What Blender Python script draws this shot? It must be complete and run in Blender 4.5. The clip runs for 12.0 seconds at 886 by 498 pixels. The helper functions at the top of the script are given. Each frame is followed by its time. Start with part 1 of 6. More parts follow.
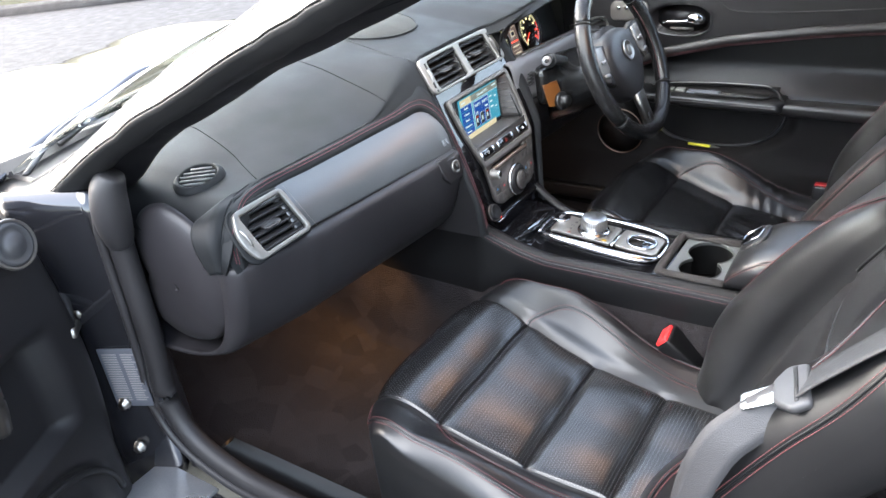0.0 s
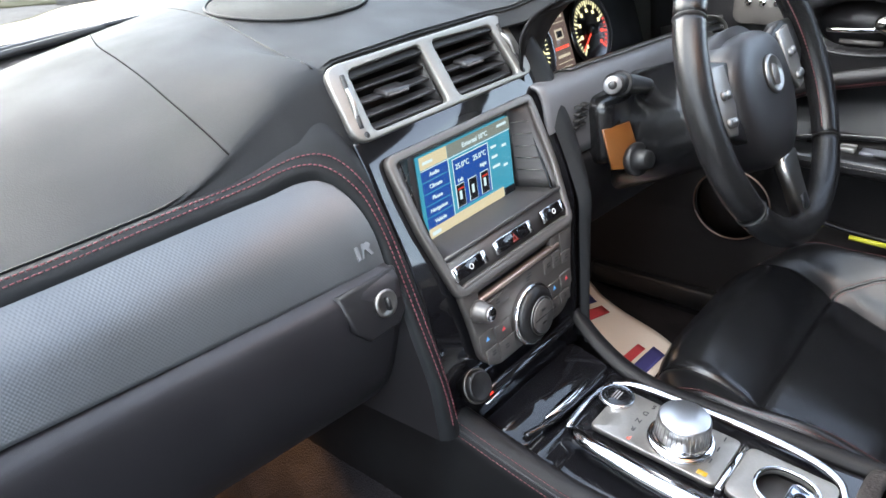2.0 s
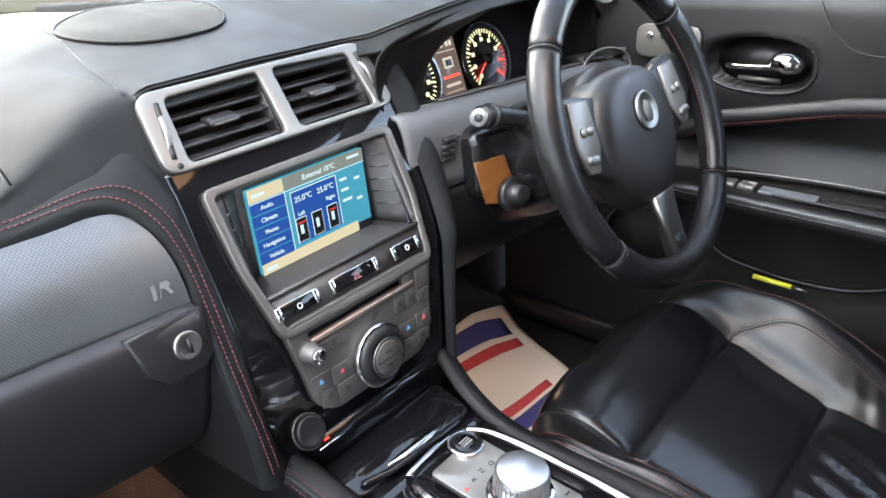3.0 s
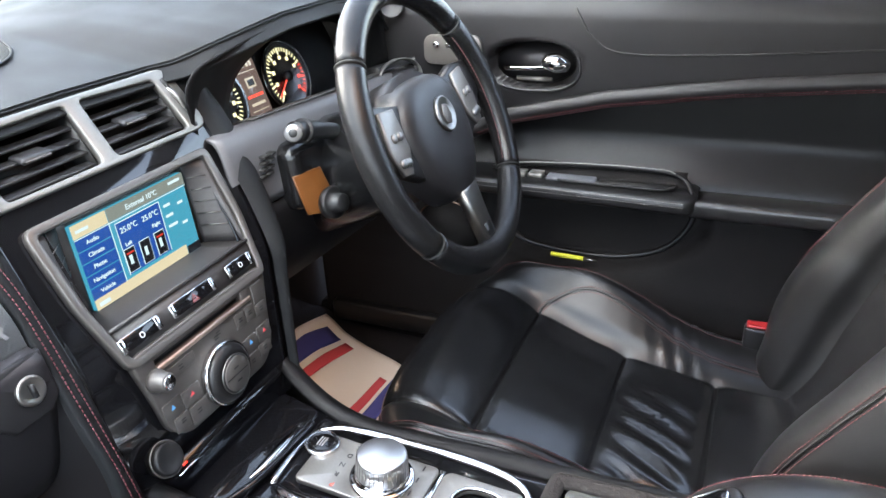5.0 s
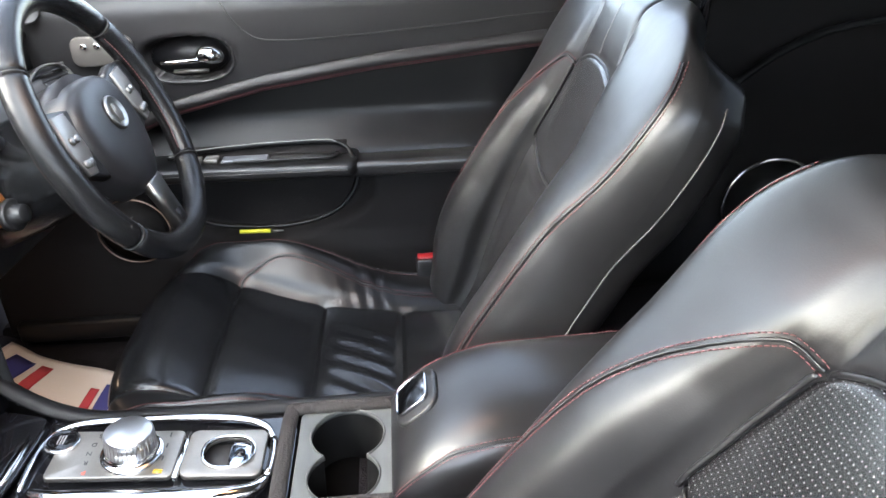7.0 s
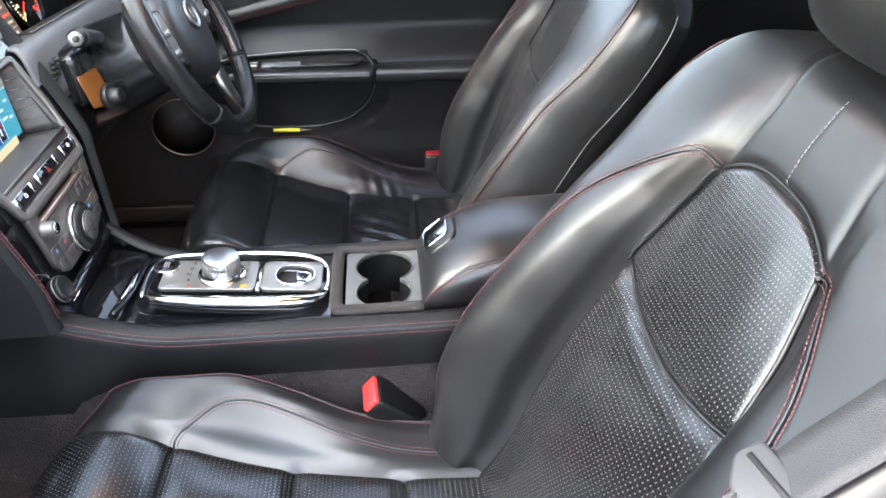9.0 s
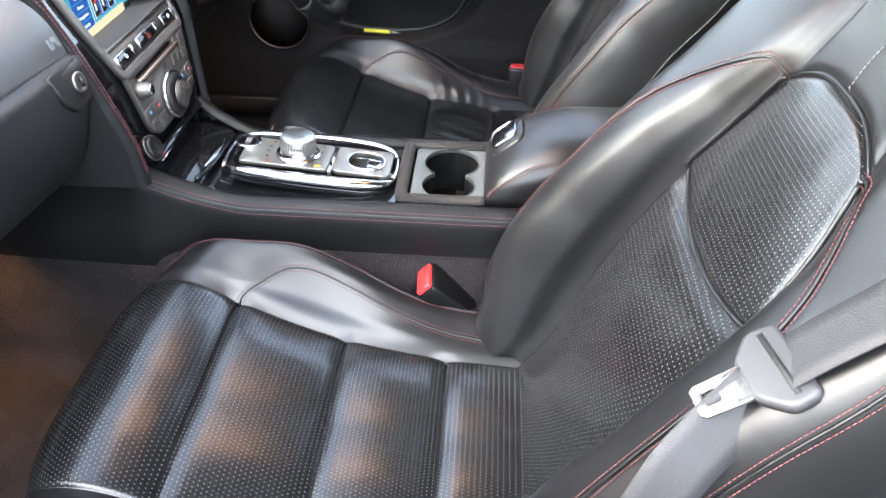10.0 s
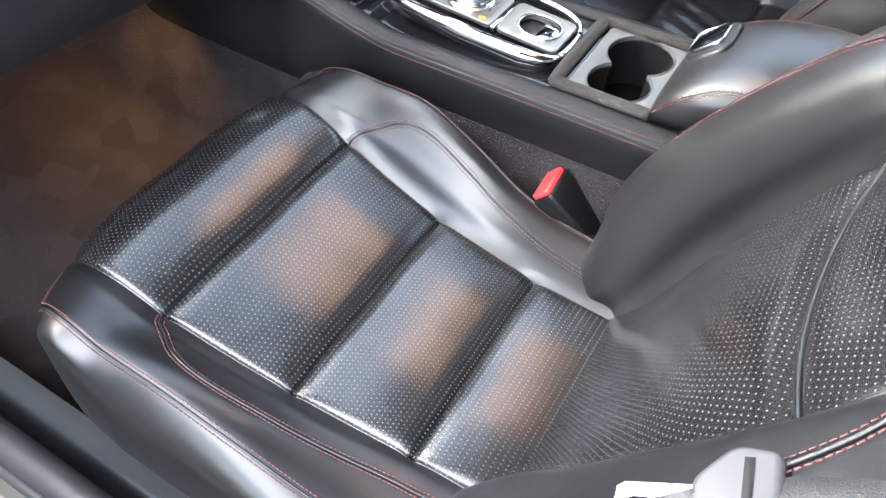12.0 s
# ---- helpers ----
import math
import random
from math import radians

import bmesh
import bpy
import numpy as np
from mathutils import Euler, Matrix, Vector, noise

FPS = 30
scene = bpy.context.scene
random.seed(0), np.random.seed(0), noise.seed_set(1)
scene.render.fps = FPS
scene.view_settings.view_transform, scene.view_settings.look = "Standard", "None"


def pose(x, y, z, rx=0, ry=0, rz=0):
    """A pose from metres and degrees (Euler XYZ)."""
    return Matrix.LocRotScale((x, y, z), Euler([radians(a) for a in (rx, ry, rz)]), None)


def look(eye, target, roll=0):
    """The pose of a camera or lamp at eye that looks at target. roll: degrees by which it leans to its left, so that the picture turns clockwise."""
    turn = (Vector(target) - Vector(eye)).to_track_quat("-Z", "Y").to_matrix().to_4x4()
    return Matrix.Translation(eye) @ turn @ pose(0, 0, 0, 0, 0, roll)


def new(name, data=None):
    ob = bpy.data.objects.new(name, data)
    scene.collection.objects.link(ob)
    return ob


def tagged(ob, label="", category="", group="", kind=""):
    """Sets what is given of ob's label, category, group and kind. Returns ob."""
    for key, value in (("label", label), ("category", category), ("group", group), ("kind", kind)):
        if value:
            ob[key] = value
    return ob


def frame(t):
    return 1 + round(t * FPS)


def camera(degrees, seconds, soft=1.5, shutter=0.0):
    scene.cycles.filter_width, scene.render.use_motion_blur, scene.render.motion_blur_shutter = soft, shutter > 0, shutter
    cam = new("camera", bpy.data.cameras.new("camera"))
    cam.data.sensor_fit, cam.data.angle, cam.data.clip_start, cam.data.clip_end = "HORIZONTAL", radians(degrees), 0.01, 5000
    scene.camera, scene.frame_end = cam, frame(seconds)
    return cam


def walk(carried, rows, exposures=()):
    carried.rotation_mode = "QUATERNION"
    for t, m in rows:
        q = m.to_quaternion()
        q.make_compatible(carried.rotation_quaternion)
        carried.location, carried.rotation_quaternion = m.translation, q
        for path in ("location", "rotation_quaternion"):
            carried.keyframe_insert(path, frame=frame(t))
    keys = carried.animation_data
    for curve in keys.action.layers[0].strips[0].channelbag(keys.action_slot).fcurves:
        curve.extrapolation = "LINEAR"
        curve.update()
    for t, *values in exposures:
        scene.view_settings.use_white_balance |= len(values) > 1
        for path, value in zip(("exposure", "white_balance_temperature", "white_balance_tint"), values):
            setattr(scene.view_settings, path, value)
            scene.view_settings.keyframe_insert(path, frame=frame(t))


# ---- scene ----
cam = camera(61.0, 12.0)
PATH = [
    (0, (-1.323, -0.388, 1.401), (0.096, 0.648, 0.445), -6.9),
    (0.5, (-1.088, -0.292, 1.341), (0.291, 0.795, 0.382), -6.3),
    (1, (-0.893, -0.15, 1.254), (0.45, 0.978, 0.292), -5.9),
    (1.5, (-0.712, -0.046, 1.198), (0.617, 1.118, 0.26), -5.4),
    (2, (-0.587, -0.043, 1.181), (0.741, 1.143, 0.27), -4.8),
    (2.5, (-0.507, -0.082, 1.177), (0.83, 1.111, 0.29), -4.0),
    (3, (-0.459, -0.134, 1.174), (0.906, 1.04, 0.304), -3.0),
    (3.5, (-0.44, -0.169, 1.173), (0.966, 0.965, 0.315), -2.5),
    (3.7, (-0.436, -0.184, 1.179), (0.973, 0.941, 0.315), -2.6),
    (5.5, (-0.568, -0.125, 1.194), (1.164, 0.364, 0.321), -3.1),
    (6, (-0.605, -0.133, 1.204), (1.167, 0.126, 0.313), -3.1),
    (6.5, (-0.623, -0.15, 1.214), (1.154, -0.08, 0.3), -3.0),
    (7, (-0.659, -0.145, 1.222), (1.106, -0.232, 0.286), -2.3),
    (7.2, (-0.677, -0.144, 1.229), (1.08, -0.271, 0.282), -2.1),
    (8.8, (-0.924, -0.077, 1.252), (0.778, -0.236, 0.213), -0.9),
    (9, (-0.941, -0.074, 1.254), (0.749, -0.204, 0.191), -0.8),
    (9.5, (-0.983, -0.083, 1.246), (0.671, -0.114, 0.123), -0.1),
    (10, (-1.003, -0.106, 1.227), (0.591, -0.013, 0.022), 1.0),
    (10.5, (-0.966, -0.123, 1.207), (0.538, 0.104, -0.091), 2.0),
    (11, (-0.895, -0.157, 1.196), (0.484, 0.216, -0.204), 2.5),
    (11.5, (-0.837, -0.197, 1.193), (0.403, 0.344, -0.28), 1.9),
    (12, (-0.805, -0.266, 1.181), (0.321, 0.406, -0.328), 1.1),
]
walk(cam, [(t, look(eye, target, roll)) for t, eye, target, roll in PATH], exposures=[(0, 3.56), (1, 3.60), (1.5, 3.42), (2, 3.52), (3, 3.58), (5.5, 3.66), (7, 3.80), (9, 3.82), (10, 3.93), (12, 4.13)])

# ---- world and light ----
world = bpy.data.worlds.new("sky")
scene.world = world
world.use_nodes = True
wn = world.node_tree.nodes
sky = wn.new("ShaderNodeTexSky")
sky.sky_type = "NISHITA"
sky.sun_disc = False
sky.sun_elevation = radians(38)
sky.sun_rotation = radians(345)
sky.dust_density = 2.5
sky.air_density = 1.0
wmix = wn.new("ShaderNodeHueSaturation")
wmix.inputs["Saturation"].default_value = 0.66
world.node_tree.links.new(sky.outputs[0], wmix.inputs["Color"])
world.node_tree.links.new(wmix.outputs[0], wn["Background"].inputs["Color"])
wn["Background"].inputs["Strength"].default_value = 0.165
sun_data = bpy.data.lights.new("sun", "SUN")
sun_data.energy, sun_data.angle, sun_data.color = 0.50, radians(45), (1.0, 0.99, 0.98)
sun = new("sun", sun_data)
sun.matrix_world = look((-2.7, -0.6, 3.3), (0, 0, 0))


def lamp(name, at, target, power, size, colour, spread=180):
    d = bpy.data.lights.new(name, "AREA")
    d.energy, d.size, d.color = power, size, colour
    d.spread = radians(spread)
    o = new(name, d)
    o.matrix_world = look(at, target)
    return o


WARM = (1.0, 0.52, 0.2)
lamp("footwell_lamp", (-0.205, 0.62, 0.600), (-0.27, 0.66, 0.40), 0.085, 0.06, WARM, 125)
lamp("footwell_lamp", (0.46, 0.60, 0.630), (0.50, 0.57, 0.34), 0.055, 0.03, (1.0, 0.70, 0.48))
lamp("map_lamp", (0.05, 0.07, 1.280), (-0.12, 0.1, 0.5), 0.105, 0.28, (1.0, 0.54, 0.28))

# ---- materials ----


def mat(name, colour, rough=0.5, metal=0.0, grain=0.0, scale=400.0, spread=0.25, wear=0.15, coat=0.0, spec=0.5, kind="noise", sag=0.0):
    """Node material: grain bump at `scale`, colour and gloss varied at two scales."""
    m = bpy.data.materials.new(name)
    m.use_nodes = True
    t = m.node_tree
    n, l = t.nodes, t.links
    b = n["Principled BSDF"]
    co = n.new("ShaderNodeTexCoord")
    big, fine = n.new("ShaderNodeTexNoise"), n.new("ShaderNodeTexNoise")
    big.inputs["Scale"].default_value, big.inputs["Detail"].default_value = 9.0, 2.0
    fine.inputs["Scale"].default_value, fine.inputs["Detail"].default_value = scale, 3.0
    for k in (big, fine):
        l.new(co.outputs["Object"], k.inputs["Vector"])
    ramp = n.new("ShaderNodeMix")
    ramp.data_type = "RGBA"
    c = Vector(colour)
    ramp.inputs["A"].default_value = (*(c * (1 - spread)), 1)
    ramp.inputs["B"].default_value = (*(c * (1 + spread)), 1)
    mid = n.new("ShaderNodeMath")
    mid.operation = "MULTIPLY_ADD"
    l.new(big.outputs["Fac"], mid.inputs[0])
    mid.inputs[1].default_value = 0.6
    half = n.new("ShaderNodeMath")
    half.operation = "MULTIPLY"
    l.new(fine.outputs["Fac"], half.inputs[0])
    half.inputs[1].default_value = 0.4
    l.new(half.outputs[0], mid.inputs[2])
    l.new(mid.outputs[0], ramp.inputs["Factor"])
    l.new(ramp.outputs["Result"], b.inputs["Base Color"])
    ro = n.new("ShaderNodeMapRange")
    ro.inputs["From Min"].default_value, ro.inputs["From Max"].default_value = 0.3, 0.7
    ro.inputs["To Min"].default_value, ro.inputs["To Max"].default_value = max(0.02, rough * (1 - wear)), min(1, rough * (1 + wear))
    l.new(big.outputs["Fac"], ro.inputs["Value"])
    l.new(ro.outputs["Result"], b.inputs["Roughness"])
    b.inputs["Metallic"].default_value = metal
    b.inputs["Coat Weight"].default_value = coat
    b.inputs["Coat Roughness"].default_value = 0.03
    b.inputs["Specular IOR Level"].default_value = spec
    normal = None
    if sag:
        slack, wide = n.new("ShaderNodeTexNoise"), n.new("ShaderNodeBump")
        slack.inputs["Scale"].default_value, slack.inputs["Detail"].default_value = 17.0, 2.0
        slack.inputs["Distortion"].default_value = 0.4
        l.new(co.outputs["Object"], slack.inputs["Vector"])
        wide.inputs["Distance"].default_value = sag
        l.new(slack.outputs[0], wide.inputs["Height"])
        normal = wide.outputs[0]
    if grain:
        tex = fine
        if kind == "leather":
            tex = n.new("ShaderNodeTexVoronoi")
            tex.inputs["Scale"].default_value = scale
            l.new(co.outputs["Object"], tex.inputs["Vector"])
        bump = n.new("ShaderNodeBump")
        bump.inputs["Distance"].default_value = grain
        l.new(tex.outputs[0], bump.inputs["Height"])
        if normal:
            l.new(normal, bump.inputs["Normal"])
        normal = bump.outputs[0]
    if normal:
        l.new(normal, b.inputs["Normal"])
    return m


def perforated(name, colour, rough, dot=0.18):
    """Leather with rows of punched holes, laid out by the UV map in metres."""
    m = mat(name, colour, rough, scale=700, wear=0.06, spec=0.66, kind="leather", sag=0.0006)
    t = m.node_tree
    n, l = t.nodes, t.links
    b = n["Principled BSDF"]
    uv = n.new("ShaderNodeUVMap")
    sep = n.new("ShaderNodeSeparateXYZ")
    l.new(uv.outputs[0], sep.inputs[0])

    def op(kind, a, bb=None, c=None):
        k = n.new("ShaderNodeMath")
        k.operation = kind
        for i, v in enumerate((a, bb, c)):
            if v is None:
                continue
            if isinstance(v, (int, float)):
                k.inputs[i].default_value = v
            else:
                l.new(v, k.inputs[i])
        return k.outputs[0]

    px, py = 0.0054, 0.0054
    row = op("MULTIPLY", sep.outputs["Y"], 1 / py)
    odd = op("MULTIPLY", op("MODULO", op("FLOOR", row), 2.0), 0.5)
    fx = op("SUBTRACT", op("FRACT", op("ADD", op("MULTIPLY", sep.outputs["X"], 1 / px), odd)), 0.5)
    fy = op("SUBTRACT", op("FRACT", row), 0.5)
    d = op("SQRT", op("ADD", op("MULTIPLY", fx, fx), op("MULTIPLY", fy, fy)))
    hole = op("SUBTRACT", 1.0, op("SMOOTH_MIN", op("MULTIPLY", d, 7.2), 1.0, 0.25))
    hole = op("MAXIMUM", hole, 0.0)
    old = b.inputs["Base Color"].links[0].from_socket
    mx = n.new("ShaderNodeMix")
    mx.data_type = "RGBA"
    l.new(hole, mx.inputs["Factor"])
    l.new(old, mx.inputs["A"])
    mx.inputs["B"].default_value = (dot, dot, dot * 1.04, 1)
    l.new(mx.outputs["Result"], b.inputs["Base Color"])
    return m


def weave(name, colour, rough, metal):
    """Fine ribbed inlay: diagonal threads in two directions."""
    m = mat(name, colour, rough, metal, spread=0.10)
    n, l = m.node_tree.nodes, m.node_tree.links
    b = n["Principled BSDF"]
    co = n.new("ShaderNodeTexCoord")
    out = None
    for turn in (35, -55):
        mp = n.new("ShaderNodeMapping")
        mp.inputs["Rotation"].default_value = (0, radians(turn), 0)
        l.new(co.outputs["Object"], mp.inputs["Vector"])
        w = n.new("ShaderNodeTexWave")
        w.inputs["Scale"].default_value = 140.0
        l.new(mp.outputs[0], w.inputs["Vector"])
        bump = n.new("ShaderNodeBump")
        bump.inputs["Distance"].default_value = 0.00007
        l.new(w.outputs["Fac"], bump.inputs["Height"])
        if out:
            l.new(out, bump.inputs["Normal"])
        out = bump.outputs[0]
    l.new(out, b.inputs["Normal"])
    return m


def glow(name, colour, strength):
    m = bpy.data.materials.new(name)
    m.use_nodes = True
    b = m.node_tree.nodes["Principled BSDF"]
    b.inputs["Base Color"].default_value = (0.01, 0.01, 0.01, 1)
    b.inputs["Emission Color"].default_value = (*colour, 1)
    b.inputs["Emission Strength"].default_value = strength * 0.098
    b.inputs["Roughness"].default_value = 0.2
    return m


def glass(name, tint, rough=0.0):
    m = bpy.data.materials.new(name)
    m.use_nodes = True
    n, l = m.node_tree.nodes, m.node_tree.links
    b = n["Principled BSDF"]
    b.inputs["Base Color"].default_value = (*tint, 1)
    b.inputs["Transmission Weight"].default_value = 1.0
    b.inputs["Roughness"].default_value = rough
    b.inputs["IOR"].default_value = 1.05
    return m


LEATHER = mat("black_leather", (0.0065, 0.0065, 0.007), 0.335, grain=0.00004, scale=600, wear=0.16, spec=0.54, kind="leather", sag=0.0006)
PERF = perforated("perforated_leather", (0.007, 0.007, 0.0075), 0.25)
PERF_FAR = perforated("creased_perforated_leather", (0.007, 0.007, 0.0075), 0.25, 0.03)
DASH = mat("dash_leather", (0.0115, 0.0125, 0.0135), 0.56, grain=0.00007, scale=700, spec=0.15, kind="leather")
CONSOLE = mat("console_leather", (0.0048, 0.0048, 0.0052), 0.52, grain=0.00007, scale=900, wear=0.2, spec=0.24, kind="leather")
SOFT = mat("soft_touch_plastic", (0.0095, 0.009, 0.010), 0.45, grain=0.00008, scale=1200, spec=0.42, kind="leather")
PLASTIC = mat("hard_black_plastic", (0.007, 0.007, 0.0075), 0.42, grain=0.0001, scale=1500)
INLAY = weave("woven_inlay", (0.12, 0.125, 0.13), 0.36, 0.6)
SILVER = mat("satin_silver", (0.27, 0.26, 0.245), 0.36, metal=1.0, scale=900, grain=0.00003)
GREYFACE = mat("warm_grey_metal_paint", (0.12, 0.112, 0.105), 0.42, metal=0.6, scale=1200, grain=0.00003)
CHROME = mat("chrome", (0.75, 0.75, 0.76), 0.07, metal=1.0, spread=0.05)
PIANO = mat("gloss_black", (0.006, 0.006, 0.007), 0.06, coat=0.4, spec=0.32, spread=0.2)
CARPET = mat("dark_carpet", (0.0185, 0.0162, 0.0170), 0.95, grain=0.004, scale=420, spread=0.5, spec=0.1)
def brushed_nap(m, scale, low, high):
    """Patches of carpet pile lying in different directions."""
    n, l = m.node_tree.nodes, m.node_tree.links
    b = n["Principled BSDF"]
    co, vo, mr, mx = n.new("ShaderNodeTexCoord"), n.new("ShaderNodeTexVoronoi"), n.new("ShaderNodeMapRange"), n.new("ShaderNodeMix")
    vo.inputs["Scale"].default_value = scale
    l.new(co.outputs["Object"], vo.inputs["Vector"])
    l.new(vo.outputs["Color"], mr.inputs["Value"])
    mr.inputs["To Min"].default_value, mr.inputs["To Max"].default_value = low, high
    mx.data_type, mx.blend_type = "RGBA", "MULTIPLY"
    mx.inputs["Factor"].default_value = 1.0
    l.new(b.inputs["Base Color"].links[0].from_socket, mx.inputs["A"])
    l.new(mr.outputs["Result"], mx.inputs["B"])
    l.new(mx.outputs["Result"], b.inputs["Base Color"])


brushed_nap(CARPET, 19.0, 0.72, 1.35)
# black rubber again, with the door-side light put into its colour
SEALRUBBER = mat("lit_seal_rubber", (0.0175, 0.0165, 0.0178), 0.5, grain=0.0002, scale=900)
# soft-touch plastic lightened to carry the light from the door opening
SOFT_LIT = mat("lit_soft_plastic", (0.0185, 0.0172, 0.0192), 0.45, grain=0.00008, scale=1200, spec=0.42, kind="leather")
SATIN = mat("satin_vent_silver", (0.22, 0.217, 0.205), 0.46, metal=0.75, scale=900, grain=0.00003)
RUBBER = mat("black_rubber", (0.009, 0.009, 0.0095), 0.6, grain=0.0002, scale=900)
RED = mat("red_thread", (0.13, 0.040, 0.042), 0.7, scale=1500)
DARKRED = mat("dark_red_thread", (0.13, 0.030, 0.038), 0.7, scale=1500)
DULLSEAM = mat("dull_grey_seam", (0.05, 0.05, 0.052), 0.5)
GREYTHREAD = mat("grey_thread", (0.20, 0.19, 0.19), 0.7, scale=1500)
BUTTONRED = mat("red_plastic", (0.62, 0.03, 0.03), 0.4)
WEB = mat("seatbelt_webbing", (0.028, 0.028, 0.03), 0.55, grain=0.0006, scale=900)
PAINT = mat("black_car_paint", (0.012, 0.012, 0.014), 0.12, coat=1.0, spread=0.15)
ASPHALT = mat("asphalt", (0.020, 0.0176, 0.0168), 0.9, grain=0.01, scale=60, spread=0.3)
GRASS = mat("dry_grass", (0.045, 0.04, 0.017), 0.95, grain=0.02, scale=30, spread=0.5)
STRIP = mat("bright_strip", (0.34, 0.34, 0.34), 0.25, metal=1.0, spread=0.08)
PILLARCLOTH = mat("pillar_cloth", (0.010, 0.0095, 0.0115), 0.6, grain=0.0003, scale=700, spec=0.25)
SEAMDARK = mat("dark_seam", (0.004, 0.004, 0.0042), 0.9, spec=0.1)
LINING = mat("headlining_cloth", (0.012, 0.012, 0.0125), 0.95, grain=0.0005, scale=900)
PALECLOTH = mat("pale_headlining_cloth", (0.42, 0.41, 0.37), 0.95, grain=0.0005, scale=900)
INSERT = mat("door_insert_leather", (0.0065, 0.0065, 0.007), 0.34, grain=0.00004, scale=700, wear=0.16, spec=0.22, kind="leather")
DOORLOW = mat("door_pocket_felt", (0.0128, 0.0118, 0.0118), 0.8, grain=0.0006, scale=500, spread=0.4, spec=0.12)
PAPER = mat("paper_mat", (0.80, 0.70, 0.61), 0.85, grain=0.0003, scale=300, spread=0.06)
BLUEINK = mat("blue_print", (0.05, 0.05, 0.20), 0.8)
# release-button red with the dimness beside the door put into the colour
DIMRED = mat("dimmed_red_plastic", (0.28, 0.015, 0.018), 0.4)
REDINK = mat("red_print", (0.55, 0.06, 0.07), 0.8)
YELLOW = mat("yellow_plastic", (0.62, 0.60, 0.05), 0.45)
WHITE = mat("white_mark", (0.7, 0.7, 0.7), 0.5)
BLUEMARK = mat("blue_mark", (0.1, 0.35, 0.7), 0.5)
TINTED = glass("tinted_screen", (0.76, 0.80, 0.79))
GLASS = glass("window_glass", (0.93, 0.96, 0.95))

# ---- mesh helpers ----
BASE = {}


def thing(name, label, category, at=(0, 0, 0), group="", kind=""):
    o = tagged(new(name), label, category, group, kind)
    o.location = at
    o.empty_display_size = 0.05
    BASE[o] = Vector(at)
    return o


def part(name, bm, material, parent=None, label="", smooth=True):
    """Links a bmesh, given in world metres, as one mesh object."""
    base = BASE.get(parent, Vector())
    if base.length:
        bmesh.ops.translate(bm, vec=-base, verts=bm.verts)
    me = bpy.data.meshes.new(name)
    bm.to_mesh(me)
    bm.free()
    for m in material if isinstance(material, (list, tuple)) else (material,):
        me.materials.append(m)
    for p in me.polygons:
        p.use_smooth = smooth
    o = new(name, me)
    if parent:
        o.parent = parent
    BASE[o] = base
    if label:
        o["label"] = label
    return o


def catmull(pts, n):
    """n points along a Catmull-Rom curve through pts."""
    p = [Vector(q) for q in pts]
    p = [2 * p[0] - p[1], *p, 2 * p[-1] - p[-2]]
    out, m = [], len(p) - 3
    for i in range(n):
        s = i / (n - 1) * m
        k = min(int(s), m - 1)
        t = s - k
        a, b, c, d = p[k:k + 4]
        out.append(0.5 * (2 * b + (c - a) * t + (2 * a - 5 * b + 4 * c - d) * t * t + (3 * b - a - 3 * c + d) * t ** 3))
    return out


def table(xs, ys):
    """A smooth function through the given values."""
    def f(x):
        return float(np.interp(x, xs, ys))
    return f


def grid(fn, us, vs, uvs=None, flip=False, loop=False):
    """A sheet of quads: fn(u, v) gives its points."""
    bm = bmesh.new()
    rows = [[bm.verts.new(fn(u, v)) for u in us] for v in vs]
    lay = bm.loops.layers.uv.new("UVMap") if uvs else None
    nu = len(us)
    for j in range(len(vs) - 1):
        for i in range(nu if loop else nu - 1):
            k = (i + 1) % nu
            q = [rows[j][i], rows[j][k], rows[j + 1][k], rows[j + 1][i]]
            cs = [(us[i], vs[j]), (us[k], vs[j]), (us[k], vs[j + 1]), (us[i], vs[j + 1])]
            if flip:
                q.reverse(), cs.reverse()
            f = bm.faces.new(q)
            if lay:
                for lp, c in zip(f.loops, cs):
                    lp[lay].uv = uvs(*c)
    return bm


def thicken(bm, d):
    bm.normal_update()
    bmesh.ops.solidify(bm, geom=bm.faces[:], thickness=d)
    return bm


def span(a, b, n):
    return [a + (b - a) * i / (n - 1) for i in range(n)]


def tube(pts, r, n=8, closed=False, bm=None, flat=1.0, up=(0, 0, 1)):
    bm = bm or bmesh.new()
    p = [Vector(q) for q in pts]
    m = len(p)
    rings = []
    for i in range(m):
        d = (p[(i + 1) % m] - p[i - 1]) if closed else (p[min(i + 1, m - 1)] - p[max(i - 1, 0)])
        d.normalize()
        s = d.cross(Vector(up))
        if s.length < 1e-4:
            s = d.cross(Vector((1, 0, 0)))
        s.normalize()
        w = s.cross(d)
        rr = r(i / (m - 1)) if callable(r) else r
        rings.append([bm.verts.new(p[i] + rr * (math.cos(2 * math.pi * k / n) * s + flat * math.sin(2 * math.pi * k / n) * w)) for k in range(n)])
    for i in range(m if closed else m - 1):
        a, b = rings[i], rings[(i + 1) % m]
        for k in range(n):
            bm.faces.new((a[k], a[(k + 1) % n], b[(k + 1) % n], b[k]))
    if not closed:
        bm.faces.new(rings[0][::-1])
        bm.faces.new(rings[-1])
    return bm


